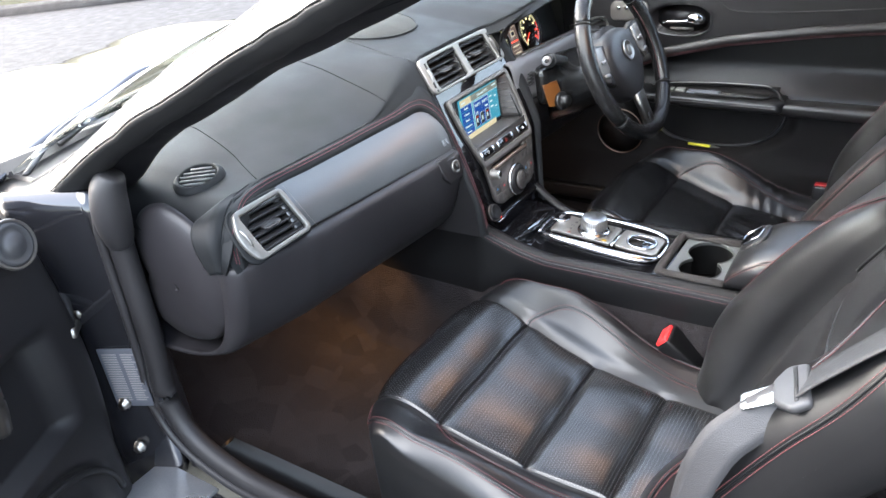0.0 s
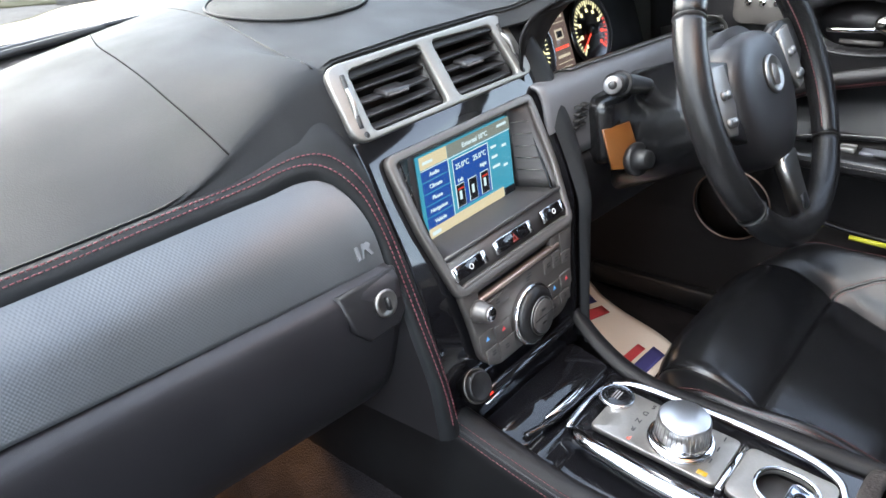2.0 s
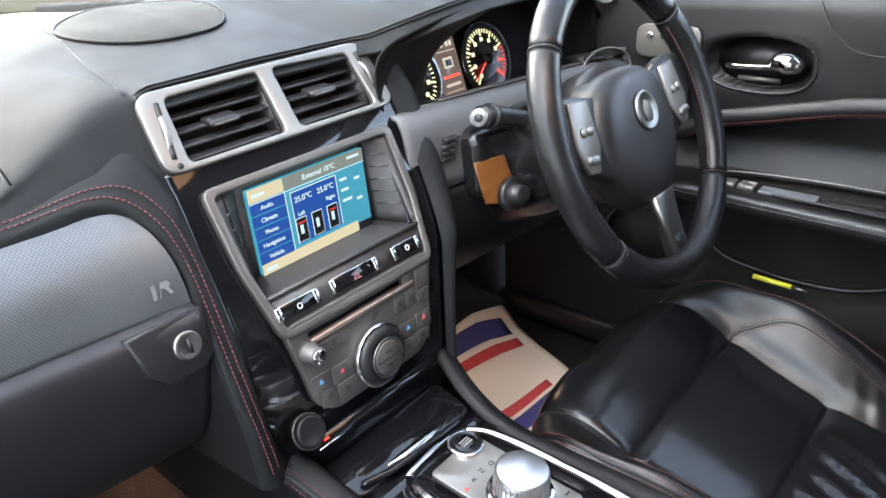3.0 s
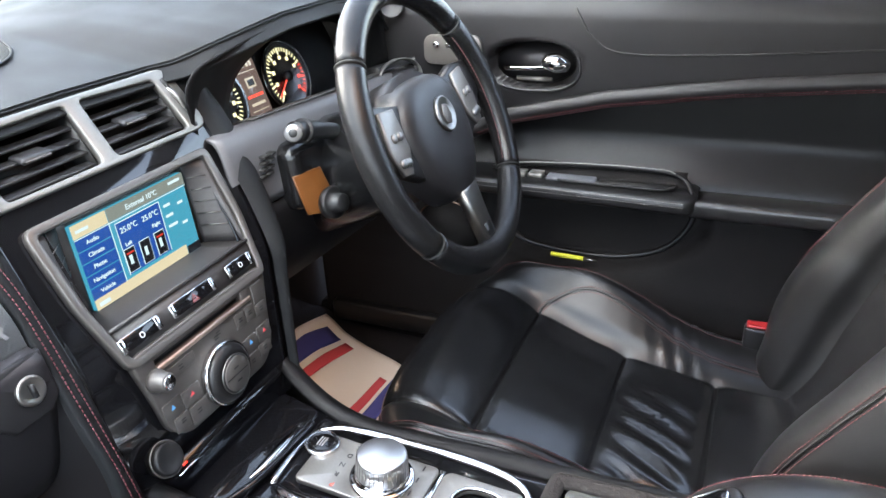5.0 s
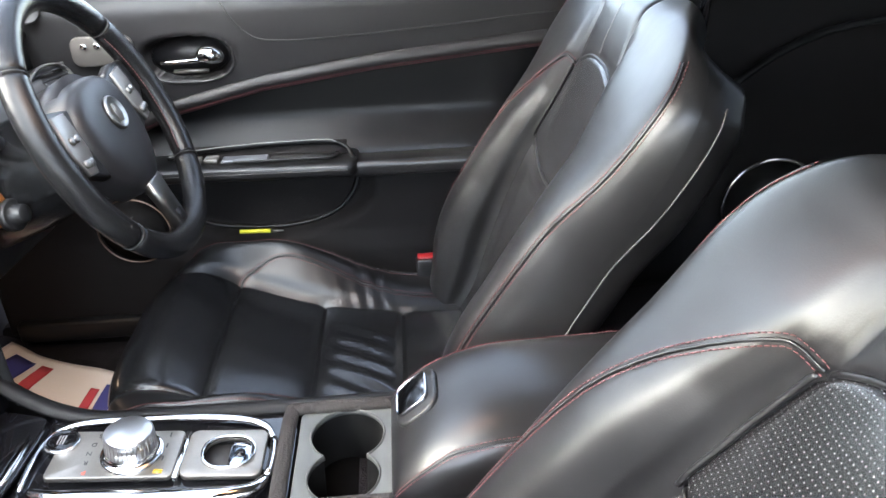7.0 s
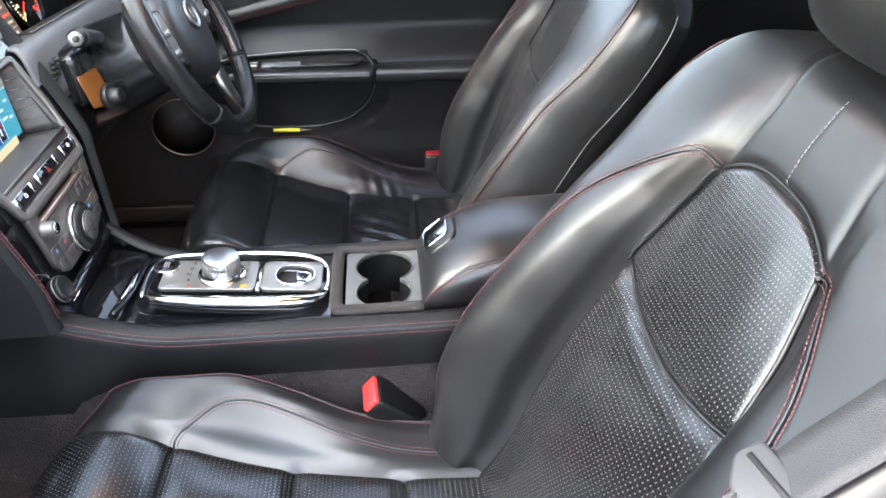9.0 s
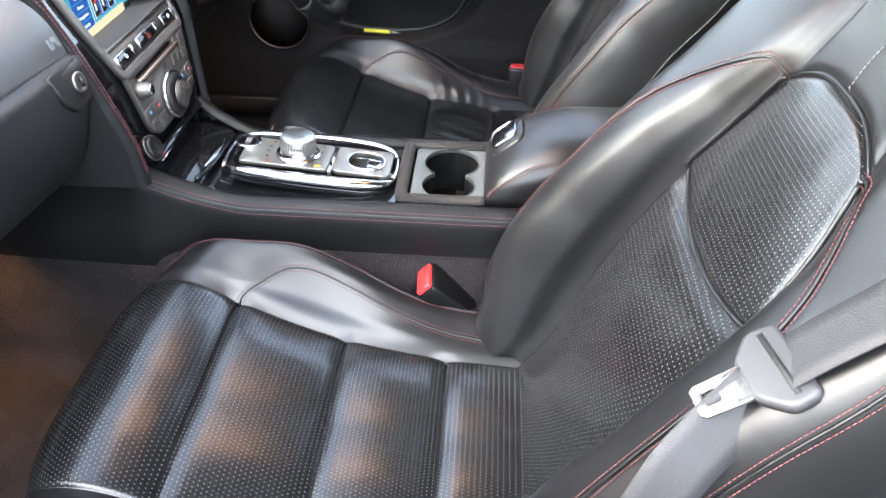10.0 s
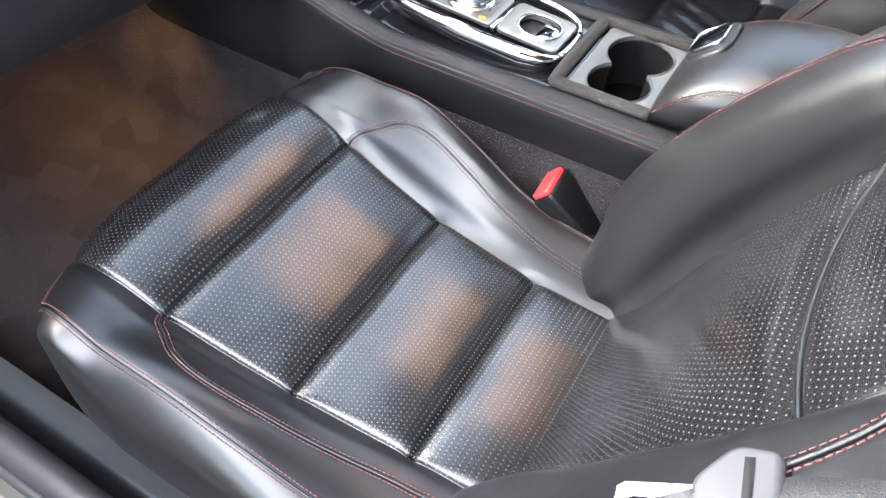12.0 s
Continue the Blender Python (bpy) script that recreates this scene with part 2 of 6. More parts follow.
def stitches(pts, length=0.0034, gap=0.0014, r=0.0006, bm=None, up=(0, 0, 1)):
    """A row of separate thread stitches along a line."""
    bm = bm or bmesh.new()
    p = [Vector(q) for q in pts]
    acc, starts = 0.0, []
    for a, b in zip(p, p[1:]):
        seg = (b - a).length
        if seg < 1e-6:
            continue
        d = (b - a) / seg
        while acc < seg:
            starts.append((a + d * acc, d))
            acc += length + gap
        acc -= seg
    for c, d in starts:
        tube([c, c + d * length], r, 4, bm=bm, up=up)
    return bm


def box(a, b, bevel=0.0, m=None, seg=2, bm=None):
    bm2 = bmesh.new()
    bmesh.ops.create_cube(bm2, size=1)
    a, b = Vector(a), Vector(b)
    for v in bm2.verts:
        v.co = Vector([(a[i] + b[i]) / 2 + v.co[i] * (b[i] - a[i]) for i in range(3)])
    if bevel:
        bmesh.ops.bevel(bm2, geom=bm2.edges[:], offset=bevel, segments=seg, affect="EDGES", profile=0.5)
    if m:
        bm2.transform(m)
    if bm:
        join(bm, bm2)
        return bm
    return bm2


def join(bm, other):
    me = bpy.data.meshes.new("tmp")
    other.to_mesh(me)
    other.free()
    bm.from_mesh(me)
    bpy.data.meshes.remove(me)
    return bm


def plate(outline, depth, m=None, bevel=0.0, holes=(), seg=2):
    """A flat plate from a 2D outline (x, y), thick along +z, with holes, then placed by m."""
    bm = bmesh.new()
    loops = []
    for ring in (outline, *holes):
        vs = [bm.verts.new((x, y, 0)) for x, y in ring]
        loops += [bm.edges.new((vs[i], vs[(i + 1) % len(vs)])) for i in range(len(vs))]
    if holes:
        bmesh.ops.triangle_fill(bm, use_beauty=True, edges=loops)
    else:
        bm.faces.new(bm.verts[:])
    bm.normal_update()
    if bm.faces and sum(f.normal.z * f.calc_area() for f in bm.faces) < 0:
        bmesh.ops.reverse_faces(bm, faces=bm.faces[:])
    geo = bmesh.ops.extrude_face_region(bm, geom=bm.faces[:])
    top = [v for v in geo["geom"] if isinstance(v, bmesh.types.BMVert)]
    bmesh.ops.translate(bm, vec=(0, 0, depth), verts=top)
    bmesh.ops.recalc_face_normals(bm, faces=bm.faces[:])
    if bevel:
        ed = [e for e in bm.edges if e.is_manifold and all(v.co.z > depth * 0.5 for v in e.verts) and e.calc_face_angle(0) > 0.6]
        bmesh.ops.bevel(bm, geom=ed, offset=bevel, segments=seg, affect="EDGES", profile=0.5)
    if m:
        bm.transform(m)
    return bm


def rounded(w, h, r, n=5, cx=0.0, cy=0.0):
    """A rounded rectangle's outline."""
    out = []
    for k, (sx, sy) in enumerate(((1, 1), (-1, 1), (-1, -1), (1, -1))):
        for i in range(n + 1):
            a = math.pi / 2 * (k + i / n)
            out.append((cx + sx * (w / 2 - r) + r * math.cos(a), cy + sy * (h / 2 - r) + r * math.sin(a)))
    return out


def fillet(poly, r, n=4):
    """Rounds the corners of an outline."""
    out = []
    for i, p in enumerate(poly):
        a, b, c = Vector(poly[i - 1]), Vector(p), Vector(poly[(i + 1) % len(poly)])
        d = min(r, 0.45 * (a - b).length, 0.45 * (c - b).length)
        s, e = b + (a - b).normalized() * d, b + (c - b).normalized() * d
        for k in range(n + 1):
            t = k / n
            q = s * (1 - t) ** 2 + b * 2 * t * (1 - t) + e * t * t
            out.append((q.x, q.y))
    return out


def circle(r, n=32, cx=0.0, cy=0.0, ry=None):
    return [(cx + r * math.cos(2 * math.pi * i / n), cy + (ry or r) * math.sin(2 * math.pi * i / n)) for i in range(n)]


def lathe(profile, n=32, m=None):
    """Turns (r, z) pairs about z."""
    bm = bmesh.new()
    rings = [[bm.verts.new((r * math.cos(2 * math.pi * k / n), r * math.sin(2 * math.pi * k / n), z)) for k in range(n)] for r, z in profile]
    for a, b in zip(rings, rings[1:]):
        for k in range(n):
            bm.faces.new((a[k], a[(k + 1) % n], b[(k + 1) % n], b[k]))
    if profile[0][0] > 1e-6:
        bm.faces.new(rings[0][::-1])
    if profile[-1][0] > 1e-6:
        bm.faces.new(rings[-1])
    bmesh.ops.remove_doubles(bm, verts=bm.verts[:], dist=1e-6)
    bmesh.ops.recalc_face_normals(bm, faces=bm.faces[:])
    if m:
        bm.transform(m)
    return bm


def facing(at, normal, up=(0, 0, 1)):
    """A pose whose z axis is `normal` and whose y axis is nearest to up."""
    z = Vector(normal).normalized()
    x = Vector(up).cross(z).normalized()
    y = z.cross(x)
    m = Matrix((x, y, z)).transposed().to_4x4()
    return Matrix.Translation(at) @ m


def writing(text, size, m, material, parent, name="lettering", depth=0.0003):
    cu = bpy.data.curves.new(name, "FONT")
    cu.body, cu.size, cu.extrude = text, size, depth
    cu.align_x, cu.align_y = "CENTER", "CENTER"
    tmp = bpy.data.objects.new(name, cu)
    dg = bpy.context.evaluated_depsgraph_get()
    me = bpy.data.meshes.new_from_object(tmp.evaluated_get(dg))
    bm = bmesh.new()
    bm.from_mesh(me)
    bm.transform(m)
    bpy.data.objects.remove(tmp)
    bpy.data.meshes.remove(me)
    return part(name, bm, material, parent, smooth=False)

# ---- setting ----
FLOOR = 0.33


def build_setting():
    ground = part("ground", box((-60, -60, -0.4), (60, 60, 0.0)), ASPHALT)
    tagged(ground, "grey worn asphalt street beside the parked car", "road", kind="structure")
    # car floor with toe board and tunnel side
    prof = [(-1.3, 0.42), (-0.45, 0.40), (-0.3, FLOOR), (0.55, FLOOR), (0.70, FLOOR + 0.03), (0.85, 0.44), (1.0, 0.62), (1.08, 0.72)]
    line = catmull([(0, y, z) for y, z in prof], 40)

    def fl(x, v):
        p = line[int(v)]
        z = p.z + 0.22 * (max(0.0, 1 - max(0.0, abs(x) - 0.13) / 0.06)) if p.y < 1.0 else p.z
        return Vector((x, p.y, min(z, 0.58) if p.y < 0.8 else z))
    fb = thicken(grid(fl, span(-0.72, 0.72, 97), range(40)), 0.03)
    tagged(part("floor", fb, CARPET), "dark brown-black car carpet in the footwells", "carpet", kind="structure")


build_setting()

# ---- seats ----


def smooth_table(pts):
    """Catmull-Rom through rows of numbers at the indices 0, 1, 2, ..."""
    pts = [np.array(p, float) for p in pts]
    pts = [2 * pts[0] - pts[1], *pts, 2 * pts[-1] - pts[-2]]
    m = len(pts) - 3

    def f(s):
        k = max(0, min(int(s), m - 1))
        t = s - k
        a, b, c, d = pts[k:k + 4]
        return 0.5 * (2 * b + (c - a) * t + (2 * a - 5 * b + 4 * c - d) * t * t + (3 * b - a - 3 * c + d) * t ** 3)
    return f


CUSHION = smooth_table([(0.352, 0.37), (0.388, 0.44), (0.392, 0.51), (0.365, 0.556), (0.30, 0.568), (0.222, 0.540),
                        (0.147, 0.513), (0.072, 0.494), (0.0, 0.484), (-0.07, 0.478), (-0.16, 0.474), (-0.27, 0.47)])
C_A = table((0, 4, 5, 7, 9, 11), (0.168, 0.168, 0.163, 0.147, 0.135, 0.13))
C_H = smooth_table([(0.0,), (0.0,), (0.0,), (0.002,), (0.015,), (0.046,), (0.073,), (0.064,), (0.036,), (0.020,), (0.016,), (0.02,)])
C_T = (0, 0.25, 0.5, 0.58, 0.68, 0.78, 0.86, 0.93, 1.0)
BACK = smooth_table([(-0.155, 0.455), (-0.20, 0.52), (-0.235, 0.60), (-0.275, 0.69), (-0.325, 0.79), (-0.37, 0.87), (-0.405, 0.945), (-0.428, 0.995), (-0.452, 1.035), (-0.49, 1.052)])
B_A = table((0, 2, 3, 4, 5, 6, 7, 9), (0.135, 0.15, 0.15, 0.138, 0.118, 0.09, 0.08, 0.08))
B_H = smooth_table([(0.055,), (0.088,), (0.096,), (0.080,), (0.060,), (0.040,), (0.022,), (0.008,), (0.0,), (0.0,)])
B_W = smooth_table([(0.93,), (1.0,), (1.01,), (1.02,), (1.03,), (1.04,), (1.02,), (0.93,), (0.74,), (0.48,)])
B_D = smooth_table([(0.35,), (0.42,), (0.55,), (0.70,), (0.85,), (0.95,), (1.0,), (0.97,), (0.80,), (0.45,)])
B_T = (0, 0.12, 0.24, 0.29, 0.34, 0.40, 0.46, 0.52, 0.62, 0.70, 0.85, 1.0)


def curve_at(keys, vals):
    f = smooth_table(vals)

    def g(t):
        k = max(0, min(len(keys) - 2, int(np.searchsorted(keys, t, side="right")) - 1))
        return f(k + (t - keys[k]) / (keys[k + 1] - keys[k]))
    return g


def dip(d, depth, width):
    return -depth * math.exp(-(d / width) ** 2)


class Seat:
    """Shapes of one sports seat: where cushion and backrest lie."""

    def __init__(self, xc, yo, creases=0.0, lean=0.0):
        self.lean = lean
        self.inner = 1 if xc < 0 else -1
        self.xc, self.yo, self.creases, self.cache = xc, yo, creases, {}

    def cushion(self, t, v):
        key = round(v, 4)
        if key not in self.cache:
            y, z = CUSHION(v)
            a, h = C_A(v), float(C_H(v)[0])
            q = [(0, 0), (a * 0.5, 0.002), (a, 0.0), (a + 0.026, 0.40 * h), (a + 0.062, 0.93 * h + 0.002), (0.238, 0.9 * h), (0.262, 0.35 * h - 0.012), (0.27, -0.07), (0.262, -0.15)]
            self.cache[key] = (y, z, a, curve_at(C_T, q))
        y, z, a, f = self.cache[key]
        s, u = (1 if t >= 0 else -1), abs(t)
        dx, dz = f(u)
        if self.xc < 0 and s != self.inner and 0.5 < u <= 0.86:
            dz *= 1 - 0.38 * min(1.0, (u - 0.5) / 0.08)
        front = max(0.0, min(1.0, (5.0 - v) / 3.0))
        y -= 0.014 * front + 0.098 * front * (dx / 0.27) ** 3.4
        if u > 0.5:
            dx *= 1 - 0.05 * front * (u - 0.5) / 0.5
        zz = z + dz
        if u > 0.86:
            k = (u - 0.86) / 0.14
            zz = zz * (1 - k) + min(zz, 0.36) * k
        if u <= 0.5:
            for sv in (5, 7, 9):
                zz += dip((v - sv) * 0.075, 0.0040, 0.0022) + dip((v - sv) * 0.075, 0.0045, 0.012)
            zz += dip((0.5 - u) * 2 * a, 0.003, 0.003) + dip((0.5 - u) * 2 * a, 0.003, 0.011)
            bulge = (v - 5) / 2 % 1 if v > 5 else min(1.0, (5 - v) / 4)
            zz += 0.005 * math.sin(math.pi * bulge) * (1 - (u / 0.5) ** 4)
            if self.creases and 6 < v < 10:
                across, along = s * u * 2 * a, (v - 8) * 0.075
                w = math.sin(2 * math.pi * (across + 0.45 * along - 0.004) / 0.044)
                w = math.copysign(abs(w) ** 0.8, w) * math.exp(-((v - 8.0) / 0.72) ** 4) * math.exp(-((across + 0.05) / 0.10) ** 4)
                zz += self.creases * w
        else:
            zz += dip((u - 0.5) * 0.25, 0.004, 0.005)
            if self.creases and s > 0 and u < 0.8:
                zz += 0.55 * self.creases * math.sin(v * 15 + u * 18) * math.exp(-((v - 8.2) / 0.8) ** 2)
        if u > 0.66 and s == self.inner:
            dx -= 0.020 * min(1.0, max(0.0, (v - 6.0) / 2.5)) * min(1.0, (u - 0.66) / 0.12)
        return Vector((self.xc + s * dx, self.yo + y, zz))

    def back(self, t, w):
        side = 1 if t >= 0 else -1
        key = ("b", side, round(w, 4))
        if key not in self.cache:
            y, z = BACK(w)
            y2, z2 = BACK(w + 0.05)
            y1, z1 = BACK(w - 0.05)
            tan = Vector((0, y2 - y1, z2 - z1)).normalized()
            nor = Vector((0, tan.z, -tan.y))
            a, h, s, d = B_A(w), float(B_H(w)[0]) * (1.0 if side == self.inner else 0.80 - 0.05 * max(0.0, w - 2.5)), float(B_W(w)[0]), float(B_D(w)[0])
            if self.xc < 0:
                s *= 1 - 0.05 * max(0.0, 1 - w / 2.6)
            else:
                s *= 1 + (0.24 if side == self.inner else 0.12) * max(0.0, min(1.0, (w - 4.0) / 4.0))
            wall = 0.012 * max(0.0, min(1.0, (w - 2.5) / 2.5))
            q = [(0, 0), (a * 0.5, 0.0), (a, 0.0), (a + 0.010 + wall, 0.5 * h), (a + 0.038 + wall, 0.97 * h), (0.228 * s, h * 1.02), (0.258 * s, 0.62 * h - 0.004), (0.272 * s, 0.1 * h - 0.025 * d),
                 (0.272 * s, -0.062 * d), (0.25 * s, -0.088 * d), (0.14 * s, -0.102 * d), (0, -0.105 * d)]
            if a + 0.05 > 0.215 * s:
                q[4] = ((a + 0.232 * s) / 2, 0.97 * h)
                q[3] = (a + 0.3 * (q[4][0] - a), 0.5 * h)
            self.cache[key] = (Vector((0, y, z)), nor, a, curve_at(B_T, q))
        c, nor, a, f = self.cache[key]
        s, u = (1 if t >= 0 else -1), abs(t)
        dx, d = f(u)
        if u <= 0.24:
            e = (0.24 - u) / 0.24 * a
            lo = self.low(u)
            hi = self.high(u)
            d += dip(e, 0.0032 if w > lo else 0.006, 0.007)
            d += dip((w - lo) * 0.09, 0.007, 0.005 if w > lo else 0.014) + dip((w - hi) * 0.08, 0.0045, 0.005)
            if lo < w < hi:
                d += 0.006 * math.sin(math.pi * (w - lo) / (hi - lo)) * math.sin(math.pi / 2 * min(1, e / 0.08))
        elif u < 0.3 and w < 5.7:
            d += dip((u - 0.24) * 0.36, 0.0035, 0.006) * min(1.0, (5.7 - w) / 1.5)
        return Vector((self.xc + s * dx, self.yo + self.lean * (c.z - 0.5), 0)) + c + nor * d

    @staticmethod
    def low(u):
        return 4.14 - 0.27 * (1 - (min(abs(u), 0.24) / 0.24) ** 2)

    @staticmethod
    def high(u):
        return 6.15 - 0.45 * (min(abs(u), 0.24) / 0.24) ** 3


def on(fn, pts, n, lift=0.0012):
    """A line on a surface: (t, v) pairs, smoothed, lifted off along the normal."""
    out = []
    for p in catmull([(a, b, 0) for a, b in pts], n):
        o = fn(p.x, p.y)
        du, dv = fn(p.x + 0.004, p.y) - fn(p.x - 0.004, p.y), fn(p.x, p.y + 0.02) - fn(p.x, p.y - 0.02)
        nn = du.cross(dv)
        nn.normalize()
        if nn.y * 0.6 + nn.z < 0:
            nn.negate()
        out.append((o + nn * lift, nn))
    return out


def beside(line, d):
    out = []
    for i, (p, nn) in enumerate(line):
        a, b = line[max(0, i - 1)][0], line[min(len(line) - 1, i + 1)][0]
        side = (b - a).cross(nn).normalized()
        out.append(p + side * d)
    return out


def make_seat(xc, yo, label, creases=0.0, lean=0.0):
    s = Seat(xc, yo, creases, lean)
    perf = PERF_FAR if creases else PERF
    th = thing("car_seat", label, "car seat", (xc, yo + 0.05, FLOOR), "front seats")
    uvc = lambda t, v: (t * 0.32, v * 0.075)
    uvb = lambda t, w: (t * 0.60, w * 0.088)
    # cushion panels between the cross seams
    ends = (0.6, 5, 7, 9, 11)
    edge_t = [0.5 * math.copysign(abs(math.sin(math.pi / 2 * k / 30)) ** 0.9, k) for k in range(-30, 31)]
    for a, b in zip(ends, ends[1:]):
        rows = [a + (b - a) * (0.5 - 0.5 * math.copysign(abs(math.cos(math.pi * k / 36)) ** 0.7, math.cos(math.pi * k / 36))) for k in range(37)]
        part("cushion_panel", grid(s.cushion, edge_t, rows, uvc), perf, th, "black perforated leather insert panel")
    for d in (-1, 1):
        us = span(0.5 * d, 1.0 * d, 40)
        part("cushion_bolster", grid(s.cushion, us, span(0, 11, 110), flip=d < 0), LEATHER, th, "smooth black leather side bolster")
    part("cushion_front", grid(s.cushion, span(-0.5, 0.5, 20), span(0, 0.6, 6)), LEATHER, th)
    # backrest
    lo = lambda t, k: s.back(t, s.low(t) * k)
    hi = lambda t, k: s.back(t, s.low(t) + (s.high(t) - s.low(t)) * k)
    cap = lambda t, k: s.back(t, s.high(t) + (9 - s.high(t)) * k)
    part("lumbar_panel", grid(lo, span(-0.24, 0.24, 61), span(0, 1, 60), lambda t, k: uvb(t, s.low(t) * k), flip=True), perf, th, "black perforated leather backrest panel")
    part("shoulder_panel", grid(hi, span(-0.24, 0.24, 61), span(0, 1, 44), lambda t, k: uvb(t, s.low(t) + (s.high(t) - s.low(t)) * k), flip=True), perf, th, "padded perforated leather shield panel with piped edge")
    for d in (-1, 1):
        part("backrest_bolster", grid(s.back, span(0.24 * d, 0.52 * d, 36), span(0, 5.7, 70), flip=d > 0), LEATHER, th, "smooth black leather backrest bolster")
    part("backrest_top", grid(cap, span(-0.52, 0.52, 105), span(0, 1, 38), flip=True), LEATHER, th)
    part("backrest_shell", grid(s.back, [x for x in span(0.52, 1.0, 20)] + [-x for x in span(1.0, 0.52, 20)][1:], span(0, 9, 60), flip=True), LEATHER, th)
    top = [s.back(t, 9) for t in [x for x in span(-1, 1, 60)][:-1]]
    bm = bmesh.new()
    bm.faces.new([bm.verts.new(p) for p in top])
    part("backrest_cap", bm, LEATHER, th)
    # welts and thread rows
    for d in (-1, 1):
        lines = [(s.cushion, [(0.5 * d, 5.0), (0.56 * d, 5.25), (0.62 * d, 5.7), (0.645 * d, 6.3), (0.64 * d, 7.2), (0.62 * d, 8.3), (0.60 * d, 9.4), (0.58 * d, 10.6)], 2),
                 (s.cushion, [(0.55 * d, 2.6), (0.7 * d, 3.0), (0.76 * d, 3.8), (0.775 * d, 5.0), (0.765 * d, 6.5), (0.755 * d, 8.0), (0.75 * d, 10.6)], 2 if d < 0 else 1),
                 (s.back, [(0.44 * d, 0.4), (0.43 * d, 1.4), (0.40 * d, 2.8), (0.375 * d, 4.2), (0.34 * d, 5.3), (0.30 * d, 5.75), (0.24 * d, 5.75)], 2),
                 (s.back, [(0.41 * d, 0.5), (0.415 * d, 1.5), (0.42 * d, 3.0), (0.43 * d, 4.5), (0.44 * d, 6.0), (0.45 * d, 7.4)] if d < 0 < xc else [(0.475 * d, 0.5), (0.478 * d, 1.5), (0.475 * d, 3.0), (0.47 * d, 4.5), (0.465 * d, 6.0), (0.46 * d, 7.4)], 2)]
        if d < 0 < xc:
            lines.pop(2)
        for fn, pts, rows in lines:
            ln = on(fn, pts, 70)
            part("welt", tube([p for p, _ in ln], 0.0014, 6), LEATHER, th)
            for off in ((-0.0045, 0.0045) if rows == 2 else (0.0045,)):
                part("stitching", stitches(beside(ln, off), r=0.00055), RED, th, "dull red thread stitching")
    for a, b in ((0.24, -0.24),):
        ln = on(s.back, [(t, s.low(t)) for t in span(a, b, 14)], 60, 0.002)
        part("welt", tube([p for p, _ in ln], 0.0026, 6), LEATHER, th)
        ln = on(s.back, [(t, s.high(t)) for t in span(a, b, 15)], 50, 0.002)
        part("welt", tube([p for p, _ in ln], 0.0026, 6), LEATHER, th)
    for d in (-1, 1):
        ln = on(s.back, [(0.243 * d, w) for w in span(4.12, 5.7, 8)], 40, 0.002)
        part("welt", tube([p for p, _ in ln], 0.0026, 6), LEATHER, th)
    pale = stitches(beside(on(s.back, [(0.0, 6.15), (0.01, 6.8), (0.0, 7.8)], 30), 0))
    part("pale_seam", pale, GREYTHREAD, th, "pale grey seam thread")
    if xc > 0:
        part("pale_seam", tube([s.back(-0.50 - 0.013 * w, w) + Vector((-0.001, 0, 0)) for w in span(0.3, 7.0, 40)], 0.0012, 6), DULLSEAM, th, "dull grey side seam")
    # headrest
    hb = bmesh.new()
    bmesh.ops.create_uvsphere(hb, u_segments=40, v_segments=24, radius=1)
    for v in hb.verts:
        c = v.co
        g = [math.copysign(abs(k) ** 0.62, k) for k in c]
        v.co = Vector((xc + 0.135 * g[0], yo - 0.50 + 0.055 * g[1] - 0.02 * g[2], 1.152 + 0.098 * g[2]))
    part("headrest", hb, LEATHER, th, "grey-black leather headrest")
    for d in (-1, 1):
        part("headrest_post", tube([(xc + 0.06 * d, yo - 0.49, 1.0), (xc + 0.06 * d, yo - 0.495, 1.12)], 0.007, 10), CHROME, th)
    # base
    part("seat_base", box((xc - 0.23, yo - 0.22, FLOOR), (xc + 0.23, yo + 0.30, 0.42), 0.02), PLASTIC, th)
    return th


make_seat(-0.395, 0.0, "black leather passenger sports seat with perforated panels and red stitching")
make_seat(0.385, -0.055, "black leather driver's sports seat with creased cushion and red stitching", creases=0.0034, lean=0.085)

# ---- dashboard ----
dash = thing("dashboard", "black leather dashboard with red stitching and woven glovebox inlay", "dashboard", (0, 0.6, 0.7))
SEAM_X = (-0.712, -0.70, -0.68, -0.64, -0.565, -0.40, -0.25, -0.195, -0.17, -0.14, -0.12, 0.0, 0.12, 0.145, 0.18, 0.22, 0.30, 0.40, 0.50, 0.58, 0.65, 0.72)
seam_y = table(SEAM_X, (0.478, 0.468, 0.472, 0.488, 0.505, 0.487, 0.468, 0.458, 0.468, 0.484, 0.489, 0.491, 0.489, 0.470, 0.445, 0.432, 0.428, 0.426, 0.43, 0.45, 0.48, 0.50))
seam_z = table(SEAM_X, (0.868, 0.90, 0.926, 0.943, 0.942, 0.947, 0.955, 0.958, 0.983, 1.014, 1.020, 1.022, 1.021, 1.024, 1.036, 1.044, 1.052, 1.053, 1.048, 1.035, 1.0, 0.96))
top_z = table((-0.72, -0.66, -0.6, -0.4, -0.2, 0, 0.12, 0.2, 0.4, 0.6, 0.72), (0.90, 0.935, 0.957, 0.995, 1.03, 1.058, 1.058, 1.07, 1.10, 1.04, 0.96))


